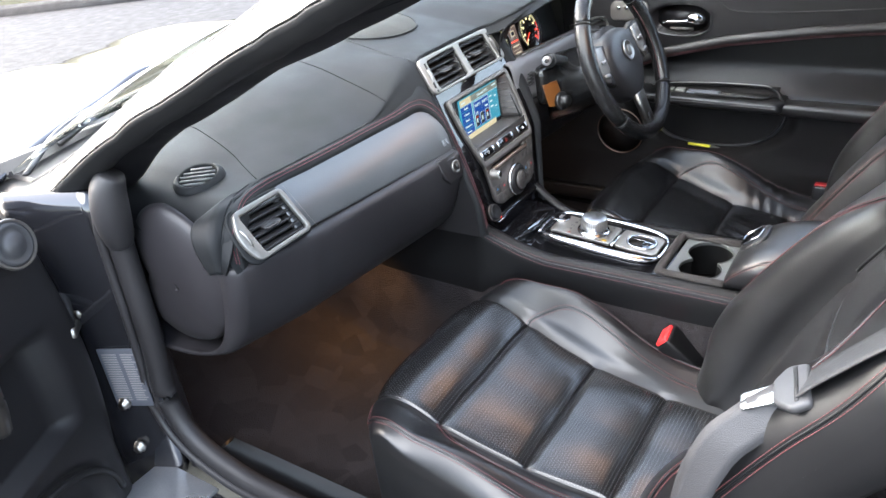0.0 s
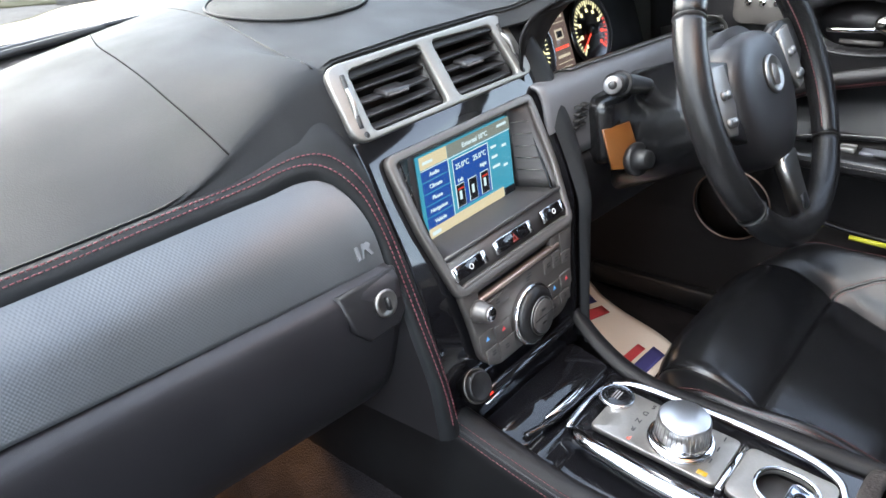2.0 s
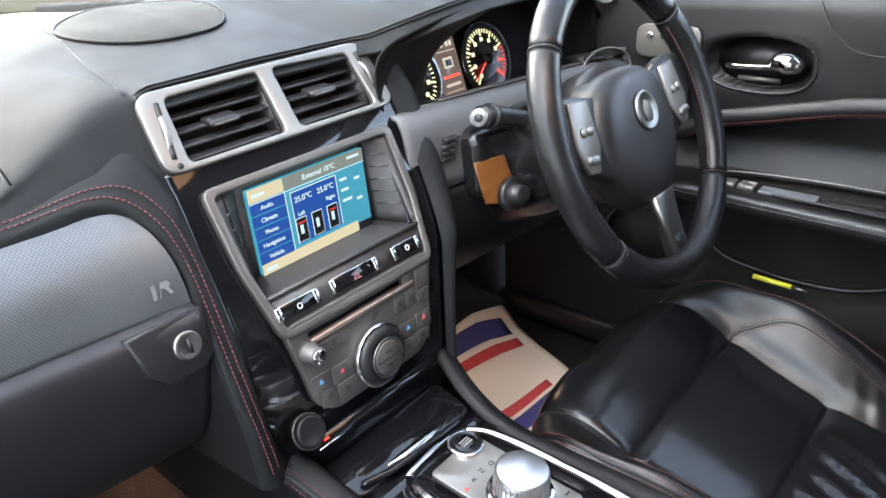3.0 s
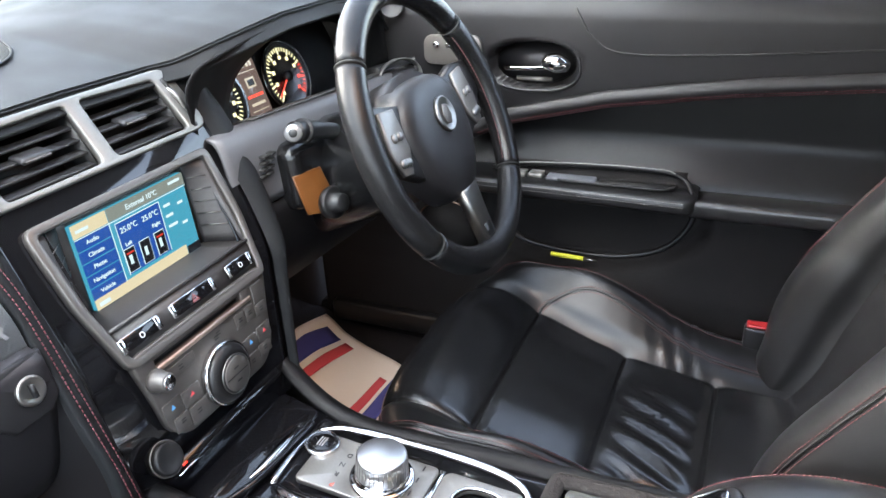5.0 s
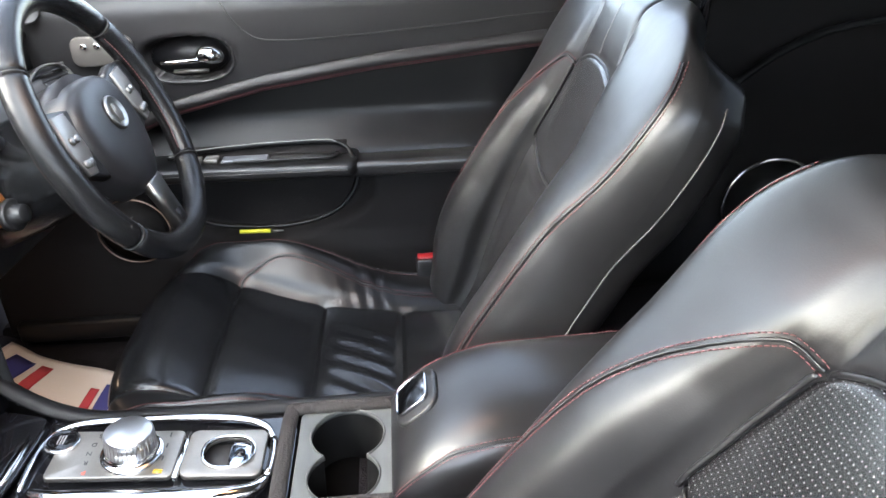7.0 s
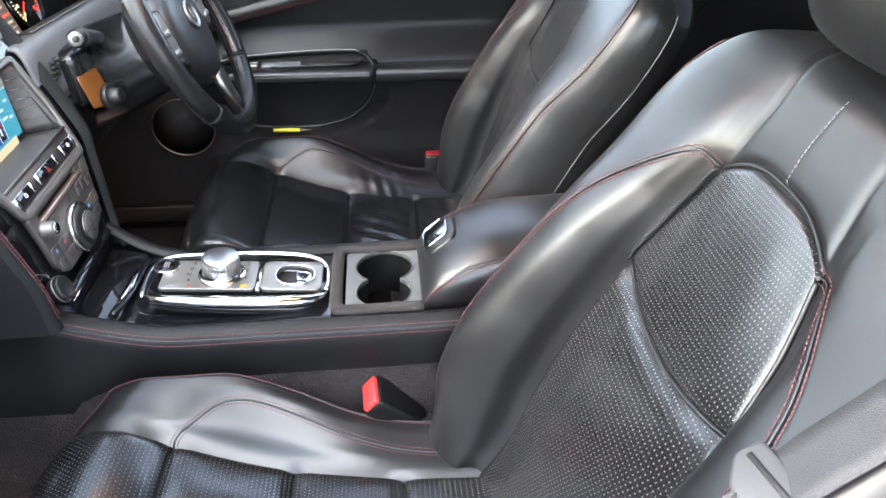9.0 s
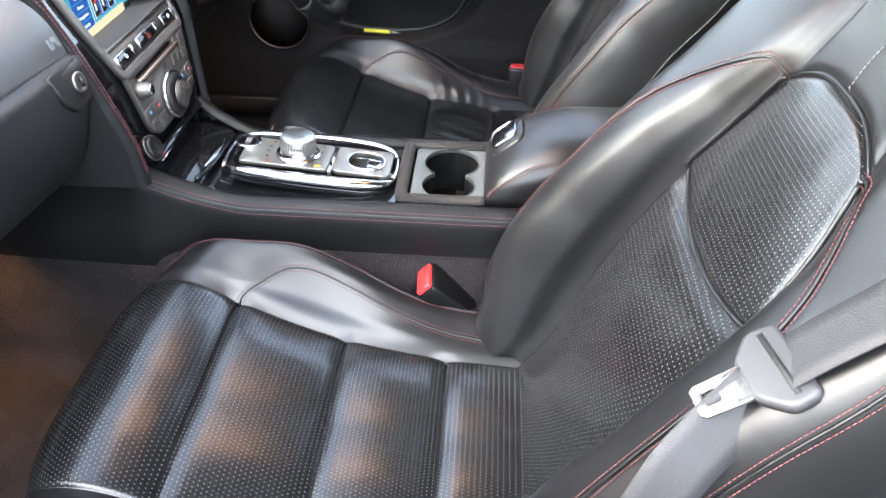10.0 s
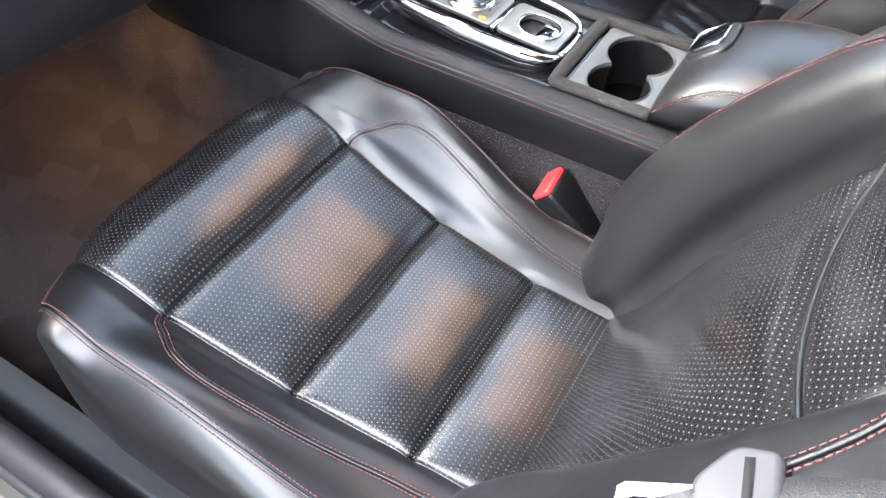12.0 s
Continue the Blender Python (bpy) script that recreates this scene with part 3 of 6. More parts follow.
def pad(x, v):
    y, z, zt = seam_y(x), seam_z(x), top_z(x)
    s = max(0.0, min(1.0, (x + 0.335) / 0.197)) if x < -0.134 else 0.0
    s = s * s * (3 - 2 * s)
    ly, lz = y, z - 0.004
    if s > 0:
        y0, z0 = seam_y(min(x, -0.195)), seam_z(min(x, -0.195))
        ly, lz = y0 - 0.004 * s, z0 - 0.004 - 0.002 * s
        y, z = y0 + 0.036 * s, z0 + 0.061 * s
    pts = [(0, ly - 0.010 * (1 - s), lz - 0.008), (0, ly - 0.002, lz - 0.002), (0, ly * 0.45 + (y + 0.012) * 0.55 - 0.006 * s, lz * 0.45 + (z + 0.005) * 0.55 + 0.004 * s), (0, y + 0.012, z + 0.005), (0, y + 0.10, z * 0.45 + zt * 0.55), (0, 0.72, zt), (0, 0.9, zt - 0.012), (0, 1.02, zt - 0.05)]
    p = catmull(pts, 36)[int(v)]
    return Vector((x, p.y, p.z))


part("top_pad", thicken(grid(pad, span(-0.712, -0.21, 70) + span(-0.205, -0.135, 26) + span(-0.133, 0.72, 110), range(36)), 0.004), DASH, dash, "black-grey leather dash top pad")


def pad_hit(x, y):
    """Height of the pad's top at a place."""
    pts = [pad(x, v) for v in range(14, 36)]
    return float(np.interp(y, [p.y for p in pts], [p.z for p in pts]))


def drape(pts, n, lift=0.0015):
    return [Vector((p.x, p.y, pad_hit(p.x, p.y) + lift)) for p in catmull([(a, b, 0) for a, b in pts], n)]


part("pad_seam", tube(drape([(-0.567, 0.520), (-0.545, 0.57), (-0.523, 0.619), (-0.499, 0.70), (-0.475, 0.785), (-0.45, 0.95)], 40, 0.0), 0.0009, 6), SEAMDARK, dash)
part("pad_seam", tube(drape([(-0.254, 0.484), (-0.244, 0.55), (-0.230, 0.625), (-0.212, 0.714), (-0.180, 0.82), (-0.10, 1.0)], 40, 0.0), 0.0009, 6), SEAMDARK, dash)
part("pad_crease", tube(drape([(-0.139, 0.500), (-0.122, 0.58), (-0.105, 0.65), (-0.085, 0.73), (-0.05, 0.88)], 40, 0.0), 0.0012, 6), DASH, dash)
# oval grille
sp = thing("dash_speaker", "oval speaker grille let into the dash top", "loudspeaker", (-0.04, 0.66, 1.06))


def spk(r, v):
    a = v
    x, y = 0.002 + 0.088 * r * math.cos(a), 0.700 + 0.104 * r * math.sin(a)
    return Vector((x, y, pad_hit(x, y) + (0.003 if r < 0.97 else 0.001)))


part("grille", grid(spk, (0.0, 0.35, 0.7, 0.95, 1.0), span(0, 2 * math.pi, 49)), mat("speaker_cloth", (0.012, 0.0132, 0.0125), 0.9, grain=0.0006, scale=900), sp)
part("speaker_rim", tube([spk(1.0, a) + Vector((0, 0, 0.001)) for a in span(0, 2 * math.pi, 61)[:-1]], 0.0018, 6, closed=True), DASH, sp)

# inlay panel above the glovebox lid
def inlay(x, v):
    y1, z1 = seam_y(min(x, -0.2)) - 0.009, seam_z(min(x, -0.2)) - 0.005
    y0 = float(np.interp(x, (-0.70, -0.56, -0.19), (0.445, 0.433, 0.395)))
    z0 = float(np.interp(x, (-0.70, -0.56, -0.19), (0.872, 0.868, 0.862)))
    c = min(1.0, max(0.0, (x + 0.222) / 0.049))
    v *= max(0.02, (1 - c ** 2.4) ** (1 / 2.4))
    bow = 0.010 * math.sin(math.pi * v)
    return Vector((x, y0 + (y1 - y0) * v + 0.004 - bow, z0 + (z1 - z0) * v + bow * 0.5))


part("glovebox_inlay", thicken(grid(inlay, span(-0.578, -0.222, 70) + [-0.222 + 0.049 * math.sin(math.pi / 2 * k / 16) for k in range(1, 17)], span(0, 1, 24)), 0.008), INLAY, dash, "grey woven-effect inlay panel above the glovebox")


def back_plate(x, v):
    y1, z1 = seam_y(min(x, -0.195)) + 0.012, seam_z(min(x, -0.195)) - 0.004
    y0 = float(np.interp(x, (-0.71, -0.56, -0.19), (0.455, 0.440, 0.402)))
    return Vector((x, y0 + (y1 - y0) * v + float(np.interp(x, (-0.676, -0.666, -0.30, -0.24), (0.002, 0.018, 0.020, 0.004))), 0.855 + (z1 - 0.855) * v))


part("dash_face", grid(back_plate, span(-0.70, -0.14, 40), span(0, 1, 8)), DASH, dash)


def lid(x, v):
    y0 = float(np.interp(x, (-0.715, -0.70, -0.56, -0.19, -0.13), (0.49, 0.462, 0.428, 0.389, 0.385)))
    pts = [(0, y0 + 0.025, 0.866), (0, y0 + 0.002, 0.861), (0, y0 - 0.006, 0.845), (0, y0 + 0.002, 0.79), (0, y0 + 0.03, 0.72), (0, y0 + 0.085, 0.675), (0, y0 + 0.20, 0.655), (0, y0 + 0.32, 0.66)]
    p = catmull(pts, 29)[int(v)]
    return Vector((x, p.y, p.z))


part("glovebox_lid", thicken(grid(lid, span(-0.715, -0.174, 60), range(29), flip=True), 0.006), SOFT_LIT, dash, "dark grey soft-touch glovebox lid")
part("lid_gap", tube([lid(x, 1.2) + Vector((0, -0.001, 0.006)) for x in span(-0.70, -0.19, 30)], 0.0025, 6), RUBBER, dash)
# lock in its own tab
lkm = facing((-0.196, 0.387, 0.836), (0, -0.97, 0.22))
part("lock_tab", plate([(-0.045, 0.026), (0.026, 0.026), (0.026, -0.016), (0.014, -0.027), (-0.022, -0.027), (-0.036, -0.012)], 0.008, lkm @ pose(0, 0, -0.004), 0.003), SOFT, dash)
part("lock", lathe([(0.013, 0), (0.013, 0.003), (0.011, 0.0045), (0.009, 0.003), (0.0001, 0.003)], 32, lkm @ pose(0.002, 0, 0.004)), SILVER, dash, "chrome key lock ring")
part("keyhole", box((-0.0015, -0.006, 0.003), (0.0015, 0.006, 0.0075), m=lkm @ pose(0.002, 0, 0.004)), PLASTIC, dash)
# plain badge bars on the inlay
bmx = facing(inlay(-0.196, 0.22) + Vector((0, -0.005, 0.003)), (0, -0.86, 0.5)) @ Matrix.Diagonal((0.5, 0.6, 1, 1))
BADGE = mat("dull_badge_silver", (0.17, 0.18, 0.19), 0.45, metal=0.7)
part("badge", plate([(-0.020, -0.011), (-0.013, -0.011), (-0.009, 0.009), (-0.016, 0.009)], 0.0015, bmx), BADGE, dash, smooth=False)
part("badge", plate([(-0.010, -0.011), (-0.006, -0.011), (0.001, 0.009), (0.014, 0.009), (0.018, 0.004), (0.012, -0.001), (0.017, -0.011), (0.010, -0.011), (0.004, 0.0), (-0.001, 0.0), (-0.004, -0.011)][:10], 0.0015, bmx), BADGE, dash, smooth=False)
# rounded end of the dash and the soft corner below it
def end_cap(a, v):
    r = CAP_R(a / (2 * math.pi) * 8) * v
    return Vector((-0.694 - 0.026 * math.sqrt(max(0.0, 1 - v ** 2.6)), 0.592 + r * math.cos(a), 0.808 + r * math.sin(a)))


CAP_R = table(range(9), (0.098, 0.135, 0.142, 0.122, 0.106, 0.100, 0.118, 0.145, 0.098))


part("end_cap", thicken(grid(end_cap, span(0, 2 * math.pi, 65)[:-1], span(0.02, 1, 20), loop=True), 0.004), SOFT_LIT, dash, "rounded soft plastic dash end")

# rolled leather edge that turns down beside the centre stack: inlay side, seam, stack side
ROLL_A = [(-0.262, 0.456, 0.941), (-0.215, 0.449, 0.946), (-0.193, 0.441, 0.938), (-0.178, 0.428, 0.914), (-0.172, 0.414, 0.885), (-0.172, 0.400, 0.855), (-0.173, 0.385, 0.82), (-0.174, 0.371, 0.78), (-0.172, 0.360, 0.74), (-0.170, 0.357, 0.70), (-0.168, 0.356, 0.672)]
ROLL_S = [(-0.262, 0.466, 0.957), (-0.210, 0.455, 0.963), (-0.183, 0.443, 0.955), (-0.166, 0.425, 0.930), (-0.160, 0.409, 0.895), (-0.160, 0.392, 0.855), (-0.161, 0.376, 0.815), (-0.161, 0.361, 0.775), (-0.159, 0.350, 0.735), (-0.155, 0.347, 0.70), (-0.152, 0.346, 0.672)]
ROLL_B = [(-0.262, 0.484, 0.958), (-0.205, 0.480, 0.976), (-0.165, 0.472, 0.985), (-0.141, 0.458, 0.955), (-0.139, 0.431, 0.900), (-0.141, 0.408, 0.856), (-0.143, 0.389, 0.815), (-0.143, 0.379, 0.775), (-0.141, 0.373, 0.735), (-0.137, 0.369, 0.70), (-0.134, 0.367, 0.672)]
for x in (-0.33, -0.40, -0.48, -0.56, -0.62):
    ROLL_A.insert(0, (x, seam_y(x) - 0.013, seam_z(x) - 0.013))
    ROLL_S.insert(0, (x, seam_y(x) - 0.003, seam_z(x) + 0.003))
    ROLL_B.insert(0, (x, seam_y(x) + 0.015, seam_z(x) + 0.004))
# round the outer end of the side vent
for row, more in ((ROLL_A, [(-0.650, 0.462, 0.918), (-0.671, 0.456, 0.890), (-0.677, 0.455, 0.854)]), (ROLL_S, [(-0.660, 0.470, 0.936), (-0.686, 0.463, 0.904), (-0.691, 0.461, 0.854)]), (ROLL_B, [(-0.667, 0.486, 0.940), (-0.697, 0.476, 0.908), (-0.703, 0.474, 0.854)])):
    for p in more:
        row.insert(0, p)
ra, rs_, rb_ = (catmull(p, 151) for p in (ROLL_A, ROLL_S, ROLL_B))


def roll(u, k):
    """Across the edge for u from 0 to 1; below 0 the wall that runs back from it."""
    a, m, b = ra[int(k)], rs_[int(k)], rb_[int(k)]
    if u < 0:
        return a + Vector((0.012 * u, -0.42 * u, 0.0))
    return catmull([a, a.lerp(m, 0.5) + Vector((-0.003, -0.003, 0.001)), m, m.lerp(b, 0.5) + Vector((0.002, -0.003, 0.001)), b], 101)[int(round(u * 100))]


part("stack_cheek", grid(roll, span(0, 1, 21), range(151), flip=True), DASH, dash, "stitched leather edge beside the centre stack")
part("cheek_wall", grid(lambda u, k: roll(u, k), [-1, -0.6, -0.3, -0.12, -0.04, 0], range(97, 151), flip=True), SOFT, dash, "dark side wall under the dash")
# leather that wraps from the stitched edge round the outer end of the dash
wrap_out = catmull([(-0.712, 0.504, 0.850), (-0.717, 0.512, 0.882), (-0.714, 0.522, 0.908), (-0.700, 0.527, 0.926), (-0.668, 0.518, 0.938)], 31)


def wrap(u, k):
    a, b = rb_[int(k)], wrap_out[int(k)]
    m = a.lerp(b, 0.5) + Vector((-0.006, -0.004, 0.005))
    return catmull([a + Vector((0.002, 0.001, 0)), a.lerp(m, 0.5) + Vector((-0.002, -0.002, 0.001)), m, b], 21)[int(round(u * 20))]


part("dash_corner", thicken(grid(wrap, span(0, 1, 21), range(0, 31)), 0.002), DASH, dash, "leather wrapped round the dash end")
for u in (0.40, 0.58):
    part("stitching", stitches([roll(u, k) + Vector((-0.0002, -0.0012, 0.0004)) for k in range(2, 145)], 0.0032, 0.0016, 0.00065), DARKRED, dash, "dull dark red thread stitching")
# narrow edge on the driver's side of the stack
EDGE_R = catmull([(0.136, 0.486, 1.016), (0.145, 0.470, 0.985), (0.149, 0.453, 0.957), (0.148, 0.424, 0.900), (0.143, 0.399, 0.85), (0.136, 0.380, 0.81), (0.132, 0.376, 0.78), (0.126, 0.371, 0.74), (0.121, 0.367, 0.70), (0.117, 0.363, 0.66), (0.113, 0.355, 0.63)], 60)


def edge_r(u, k):
    p = EDGE_R[int(k)]
    return p + Vector((min(1.0, u) * float(np.interp(k, (0, 22, 40, 59), (0.042, 0.036, 0.020, 0.010))), -0.008 * math.sin(math.pi * min(1.0, u)) + 0.25 * max(0.0, u - 1), 0))


part("stack_cheek", grid(edge_r, [0, 0.15, 0.3, 0.5, 0.7, 0.85, 1, 1.1, 1.4, 2.0], range(60)), DASH, dash, "narrow leather edge beside the centre stack")
# ---- air vents ----


VANE = mat("vane_plastic", (0.022, 0.022, 0.024), 0.38, grain=0.00008, scale=1500)


def vent(m, w, h, parent, n=5):
    """Duct, slats and a thumb tab behind a framed opening."""
    part("vent_duct", box((-w / 2, -h / 2, -0.05), (w / 2, h / 2, -0.045), m=m), RUBBER, parent)
    for d in (-1, 1):
        part("duct_wall", box((d * w / 2 - 0.001, -h / 2, -0.05), (d * w / 2 + 0.001, h / 2, -0.002), m=m), RUBBER, parent)
    for i in range(n):
        yy = -h / 2 + h * (i + 0.5) / n
        part("slat", box((-w / 2, -0.0014, -0.013), (w / 2, 0.0014, 0.0), 0.0008, m @ pose(0, yy - 0.002, -0.003, 36)), VANE, parent)
    part("thumb_tab", box((-0.017, -0.0035, -0.012), (0.017, 0.0035, 0.008), 0.003, m @ pose(0, 0.0, -0.002, 36)), VANE, parent)
    part("tab_lip", box((-0.014, -0.0016, 0.007), (0.014, 0.0008, 0.0092), 0.0007, m @ pose(0, 0.0, -0.002, 36)), GREYFACE, parent)


cv = thing("air_vent", "twin centre air vent in a satin silver frame", "air vent", (0, 0.47, 0.985))
cm = facing((0, 0.473, 0.987), (0, -0.855, 0.52))
out = [(-0.139, 0.038), (0.137, 0.038), (0.147, -0.040), (-0.143, -0.039)]
holes = [[(-0.113, 0.029), (-0.008, 0.032), (-0.006, -0.033), (-0.117, -0.033)][::-1], [(0.111, 0.028), (0.010, 0.032), (0.012, -0.033), (0.119, -0.034)]]
part("vent_frame", plate(fillet(out, 0.018), 0.008, cm, 0.002, [fillet(h, 0.007, 3) for h in holes]), SATIN, cv, "satin silver vent frame")
for d in (-1, 1):
    vent(cm @ pose(0.062 * d, -0.001, 0), 0.112, 0.068, cv, 5)
    part("vent_wheel", tube([cm @ Vector(((0.126 + 0.004 * (1 - k / 4)) * d, -0.022 + 0.044 * k / 8, 0.003 + 0.007 * math.sin(math.pi * k / 8))) for k in range(9)], 0.0032, 8), SILVER, cv)
    part("wheel_slot", tube([cm @ Vector(((0.126 + 0.004 * (1 - k / 4)) * d, -0.026 + 0.052 * k / 8, 0.0075)) for k in range(9)], 0.0030, 6), RUBBER, cv)
    part("marker", lathe([(0.0001, 0.0005), (0.003, 0.0005), (0.003, 0)], 12, cm @ pose(0.128 * d, -0.033, 0.008)), RUBBER, cv)
lv = thing("air_vent", "side air vent in a satin silver frame on the dash", "air vent", (-0.62, 0.46, 0.905))
lm = facing((-0.623, 0.450, 0.905), (-0.05, -0.83, 0.55))
out = [(-0.062, 0.010), (-0.050, 0.036), (-0.042, 0.040), (0.051, 0.043), (0.063, -0.040), (-0.050, -0.044), (-0.062, -0.014)]
part("vent_frame", plate(fillet(out, 0.012), 0.008, lm, 0.002, [fillet([(-0.043, 0.030), (0.044, 0.035), (0.055, -0.033), (-0.034, -0.036)], 0.006, 3)]), SATIN, lv, "satin silver vent frame")
part("vent_surround", plate(fillet([(-0.066, 0.002), (-0.060, 0.036), (-0.048, 0.046), (0.052, 0.048), (0.066, -0.043), (-0.052, -0.047), (-0.066, -0.030)], 0.010), 0.004, lm @ pose(0, 0, -0.007), 0.002, [fillet([(-0.050, 0.033), (0.048, 0.038), (0.058, -0.036), (-0.040, -0.039)], 0.006, 3)]), DASH, lv, "leather round the vent")
vent(lm @ pose(0.005, 0, 0), 0.108, 0.074, lv, 6)
part("vent_wheel", tube([lm @ Vector((-0.053 + 0.004 * k / 8, 0.014 - 0.034 * k / 8, 0.005 + 0.005 * math.sin(math.pi * k / 8))) for k in range(9)], 0.0026, 8), SILVER, lv)
part("inlay_edge", stitches([lm @ Vector((0.057 + 0.014 * k / 20, 0.042 - 0.082 * k / 20, 0.007)) for k in range(21)], 0.0016, 0.0012, 0.0006), SILVER, lv, "beaded silver edge strip")
LGREY_ = mat("demister_vane", (0.05, 0.052, 0.052), 0.5)
rv = thing("demister_vent", "round black demister vent in the dash top", "air vent", (-0.604, 0.622, 0.944))
slope_x, slope_y = (pad_hit(-0.586, 0.614) - pad_hit(-0.626, 0.614)) / 0.04, (pad_hit(-0.606, 0.634) - pad_hit(-0.606, 0.594)) / 0.04
rm = facing((-0.606, 0.614, pad_hit(-0.606, 0.614) + 0.001), (-slope_x, -slope_y, 1))
part("ring", lathe([(0.032, -0.004), (0.032, 0.005), (0.035, 0.008), (0.038, 0.005), (0.043, 0.002), (0.046, -0.016)], 40, rm), DASH, rv)
for i in range(5):
    hw = math.sqrt(0.030 ** 2 - (0.0115 * (i - 2)) ** 2)
    part("slat", box((-hw, -0.0022, 0), (hw, 0.0022, 0.004), 0.0008, rm @ pose(0, 0, 0, 0, 0, 12) @ pose(0, 0.0115 * (i - 2), 0.002, 20)), LGREY_, rv)
part("well", lathe([(0.0001, -0.004), (0.033, -0.004)], 32, rm), SEAMDARK, rv)

# ---- centre stack ----
stack = thing("centre_stack", "gloss black centre stack with grey screen surround and controls", "control panel", (0, 0.4, 0.8))
sm = facing((0, 0.378, 0.818), (0, -1, 0.49))   # leaning upper frame; local y runs up the face
lm_ = facing((0, 0.371, 0.800), (0, -1, 0.12))   # steeper control panel below it
ss = facing((0.0025, 0.441, 0.906), (0, -1, 0.08))   # screen, set back in its recess
BZ = [(0.958, 0.453, -0.143, 0.148), (0.936, 0.442, -0.143, 0.149), (0.90, 0.426, -0.144, 0.150), (0.85, 0.401, -0.146, 0.146), (0.81, 0.384, -0.147, 0.138), (0.78, 0.380, -0.147, 0.134), (0.74, 0.375, -0.145, 0.128), (0.70, 0.371, -0.140, 0.123), (0.665, 0.368, -0.134, 0.119), (0.630, 0.366, -0.128, 0.114)]
bz = catmull([(0, y, z) for z, y, _, _ in BZ], 67)


def bezel(u, v):
    p = bz[int(v)]
    k = v / 66 * (len(BZ) - 1)
    lo, hi = (float(np.interp(k, range(len(BZ)), [b[c] for b in BZ])) for c in (2, 3))
    return Vector((lo + (hi - lo) * u, p.y, p.z))


bm = grid(bezel, span(0, 1, 41), range(67), flip=True)
bmesh.ops.delete(bm, geom=[f for f in bm.faces if abs(f.calc_center_median().x) < 0.103 and 0.822 < f.calc_center_median().z < 0.934], context="FACES")
part("bezel", thicken(bm, 0.002), PIANO, stack, "gloss black bezel running down into the tray")
RECESS = mat("recess_grey", (0.035, 0.033, 0.033), 0.45, grain=0.0001, scale=1500)
frame_out = fillet([(-0.122, 0.135), (0.123, 0.135), (0.121, 0.055), (0.106, -0.022), (-0.106, -0.022), (-0.120, 0.055)], 0.012)
frame_in = fillet([(-0.112, 0.126), (0.113, 0.126), (0.111, 0.052), (0.0985, -0.012), (-0.0985, -0.012), (-0.110, 0.052)], 0.006, 3)
part("face", plate(frame_out, 0.009, sm @ pose(0, 0, -0.007), 0.002, [frame_in]), GREYFACE, stack, "warm grey satin screen frame")
panel_out = fillet([(-0.106, 0.010), (0.106, 0.010), (0.093, -0.045), (0.087, -0.084), (0.066, -0.101), (-0.066, -0.101), (-0.087, -0.084), (-0.093, -0.045)], 0.016)
part("face", plate(panel_out, 0.009, lm_ @ pose(0, 0, -0.0075), 0.002, [[(-0.078, -0.006), (0.070, -0.006), (0.070, -0.0135), (-0.078, -0.0135)]]), GREYFACE, stack, "warm grey satin control panel")
# recess round the screen: switch band, sloping shelf, side walls, roof, back
part("switch_band", plate([(-0.107, 0.022), (0.107, 0.022), (0.100, -0.013), (-0.100, -0.013)], 0.005, sm @ pose(0, 0, -0.006)), RECESS, stack, "dark grey switch band")


def quad(name, a, b, c, d, n=10):
    a, b, c, d = (Vector(p) for p in (a, b, c, d))
    part(name, thicken(grid(lambda u, v: a.lerp(b, u).lerp(d.lerp(c, u), v), span(0, 1, n), span(0, 1, n)), 0.0012), RECESS, stack)


fr = [sm @ Vector(p) for p in ((-0.112, 0.126, -0.002), (0.113, 0.126, -0.002), (0.1065, 0.021, -0.001), (-0.1065, 0.021, -0.001))]
bk_ = [ss @ Vector(p) for p in ((-0.084, 0.026, -0.003), (0.084, 0.026, -0.003), (0.088, -0.072, -0.003), (-0.088, -0.072, -0.003))]
quad("shelf", fr[3], fr[2], bk_[2], bk_[3])
quad("recess_wall", fr[2], fr[1], bk_[1], bk_[2])
quad("recess_wall", fr[0], fr[3], bk_[3], bk_[0])
quad("recess_roof", fr[1], fr[0], bk_[0], bk_[1])
quad("screen_recess", bk_[3], bk_[2], bk_[1], bk_[0])
part("shelf_edge", tube([fr[3] + Vector((0.002, -0.001, 0.001)), fr[2] + Vector((-0.002, -0.001, 0.001))], 0.0022, 10), RECESS, stack)
for d, (p, q) in ((-1, (fr[0], fr[3])), (1, (fr[1], fr[2]))):
    r0, r1 = (bk_[0], bk_[3]) if d < 0 else (bk_[1], bk_[2])
    for i in range(5):
        k = 0.20 + 0.145 * i
        outer_, inner_ = p.lerp(q, k), r0.lerp(r1, k)
        part("recess_rib", tube([inner_.lerp(outer_, 0.12) + Vector((-d * 0.0008, -0.0006, 0)), inner_.lerp(outer_, 0.78) + Vector((-d * 0.0008, -0.0006, 0))], 0.0006, 4), SILVER, stack)
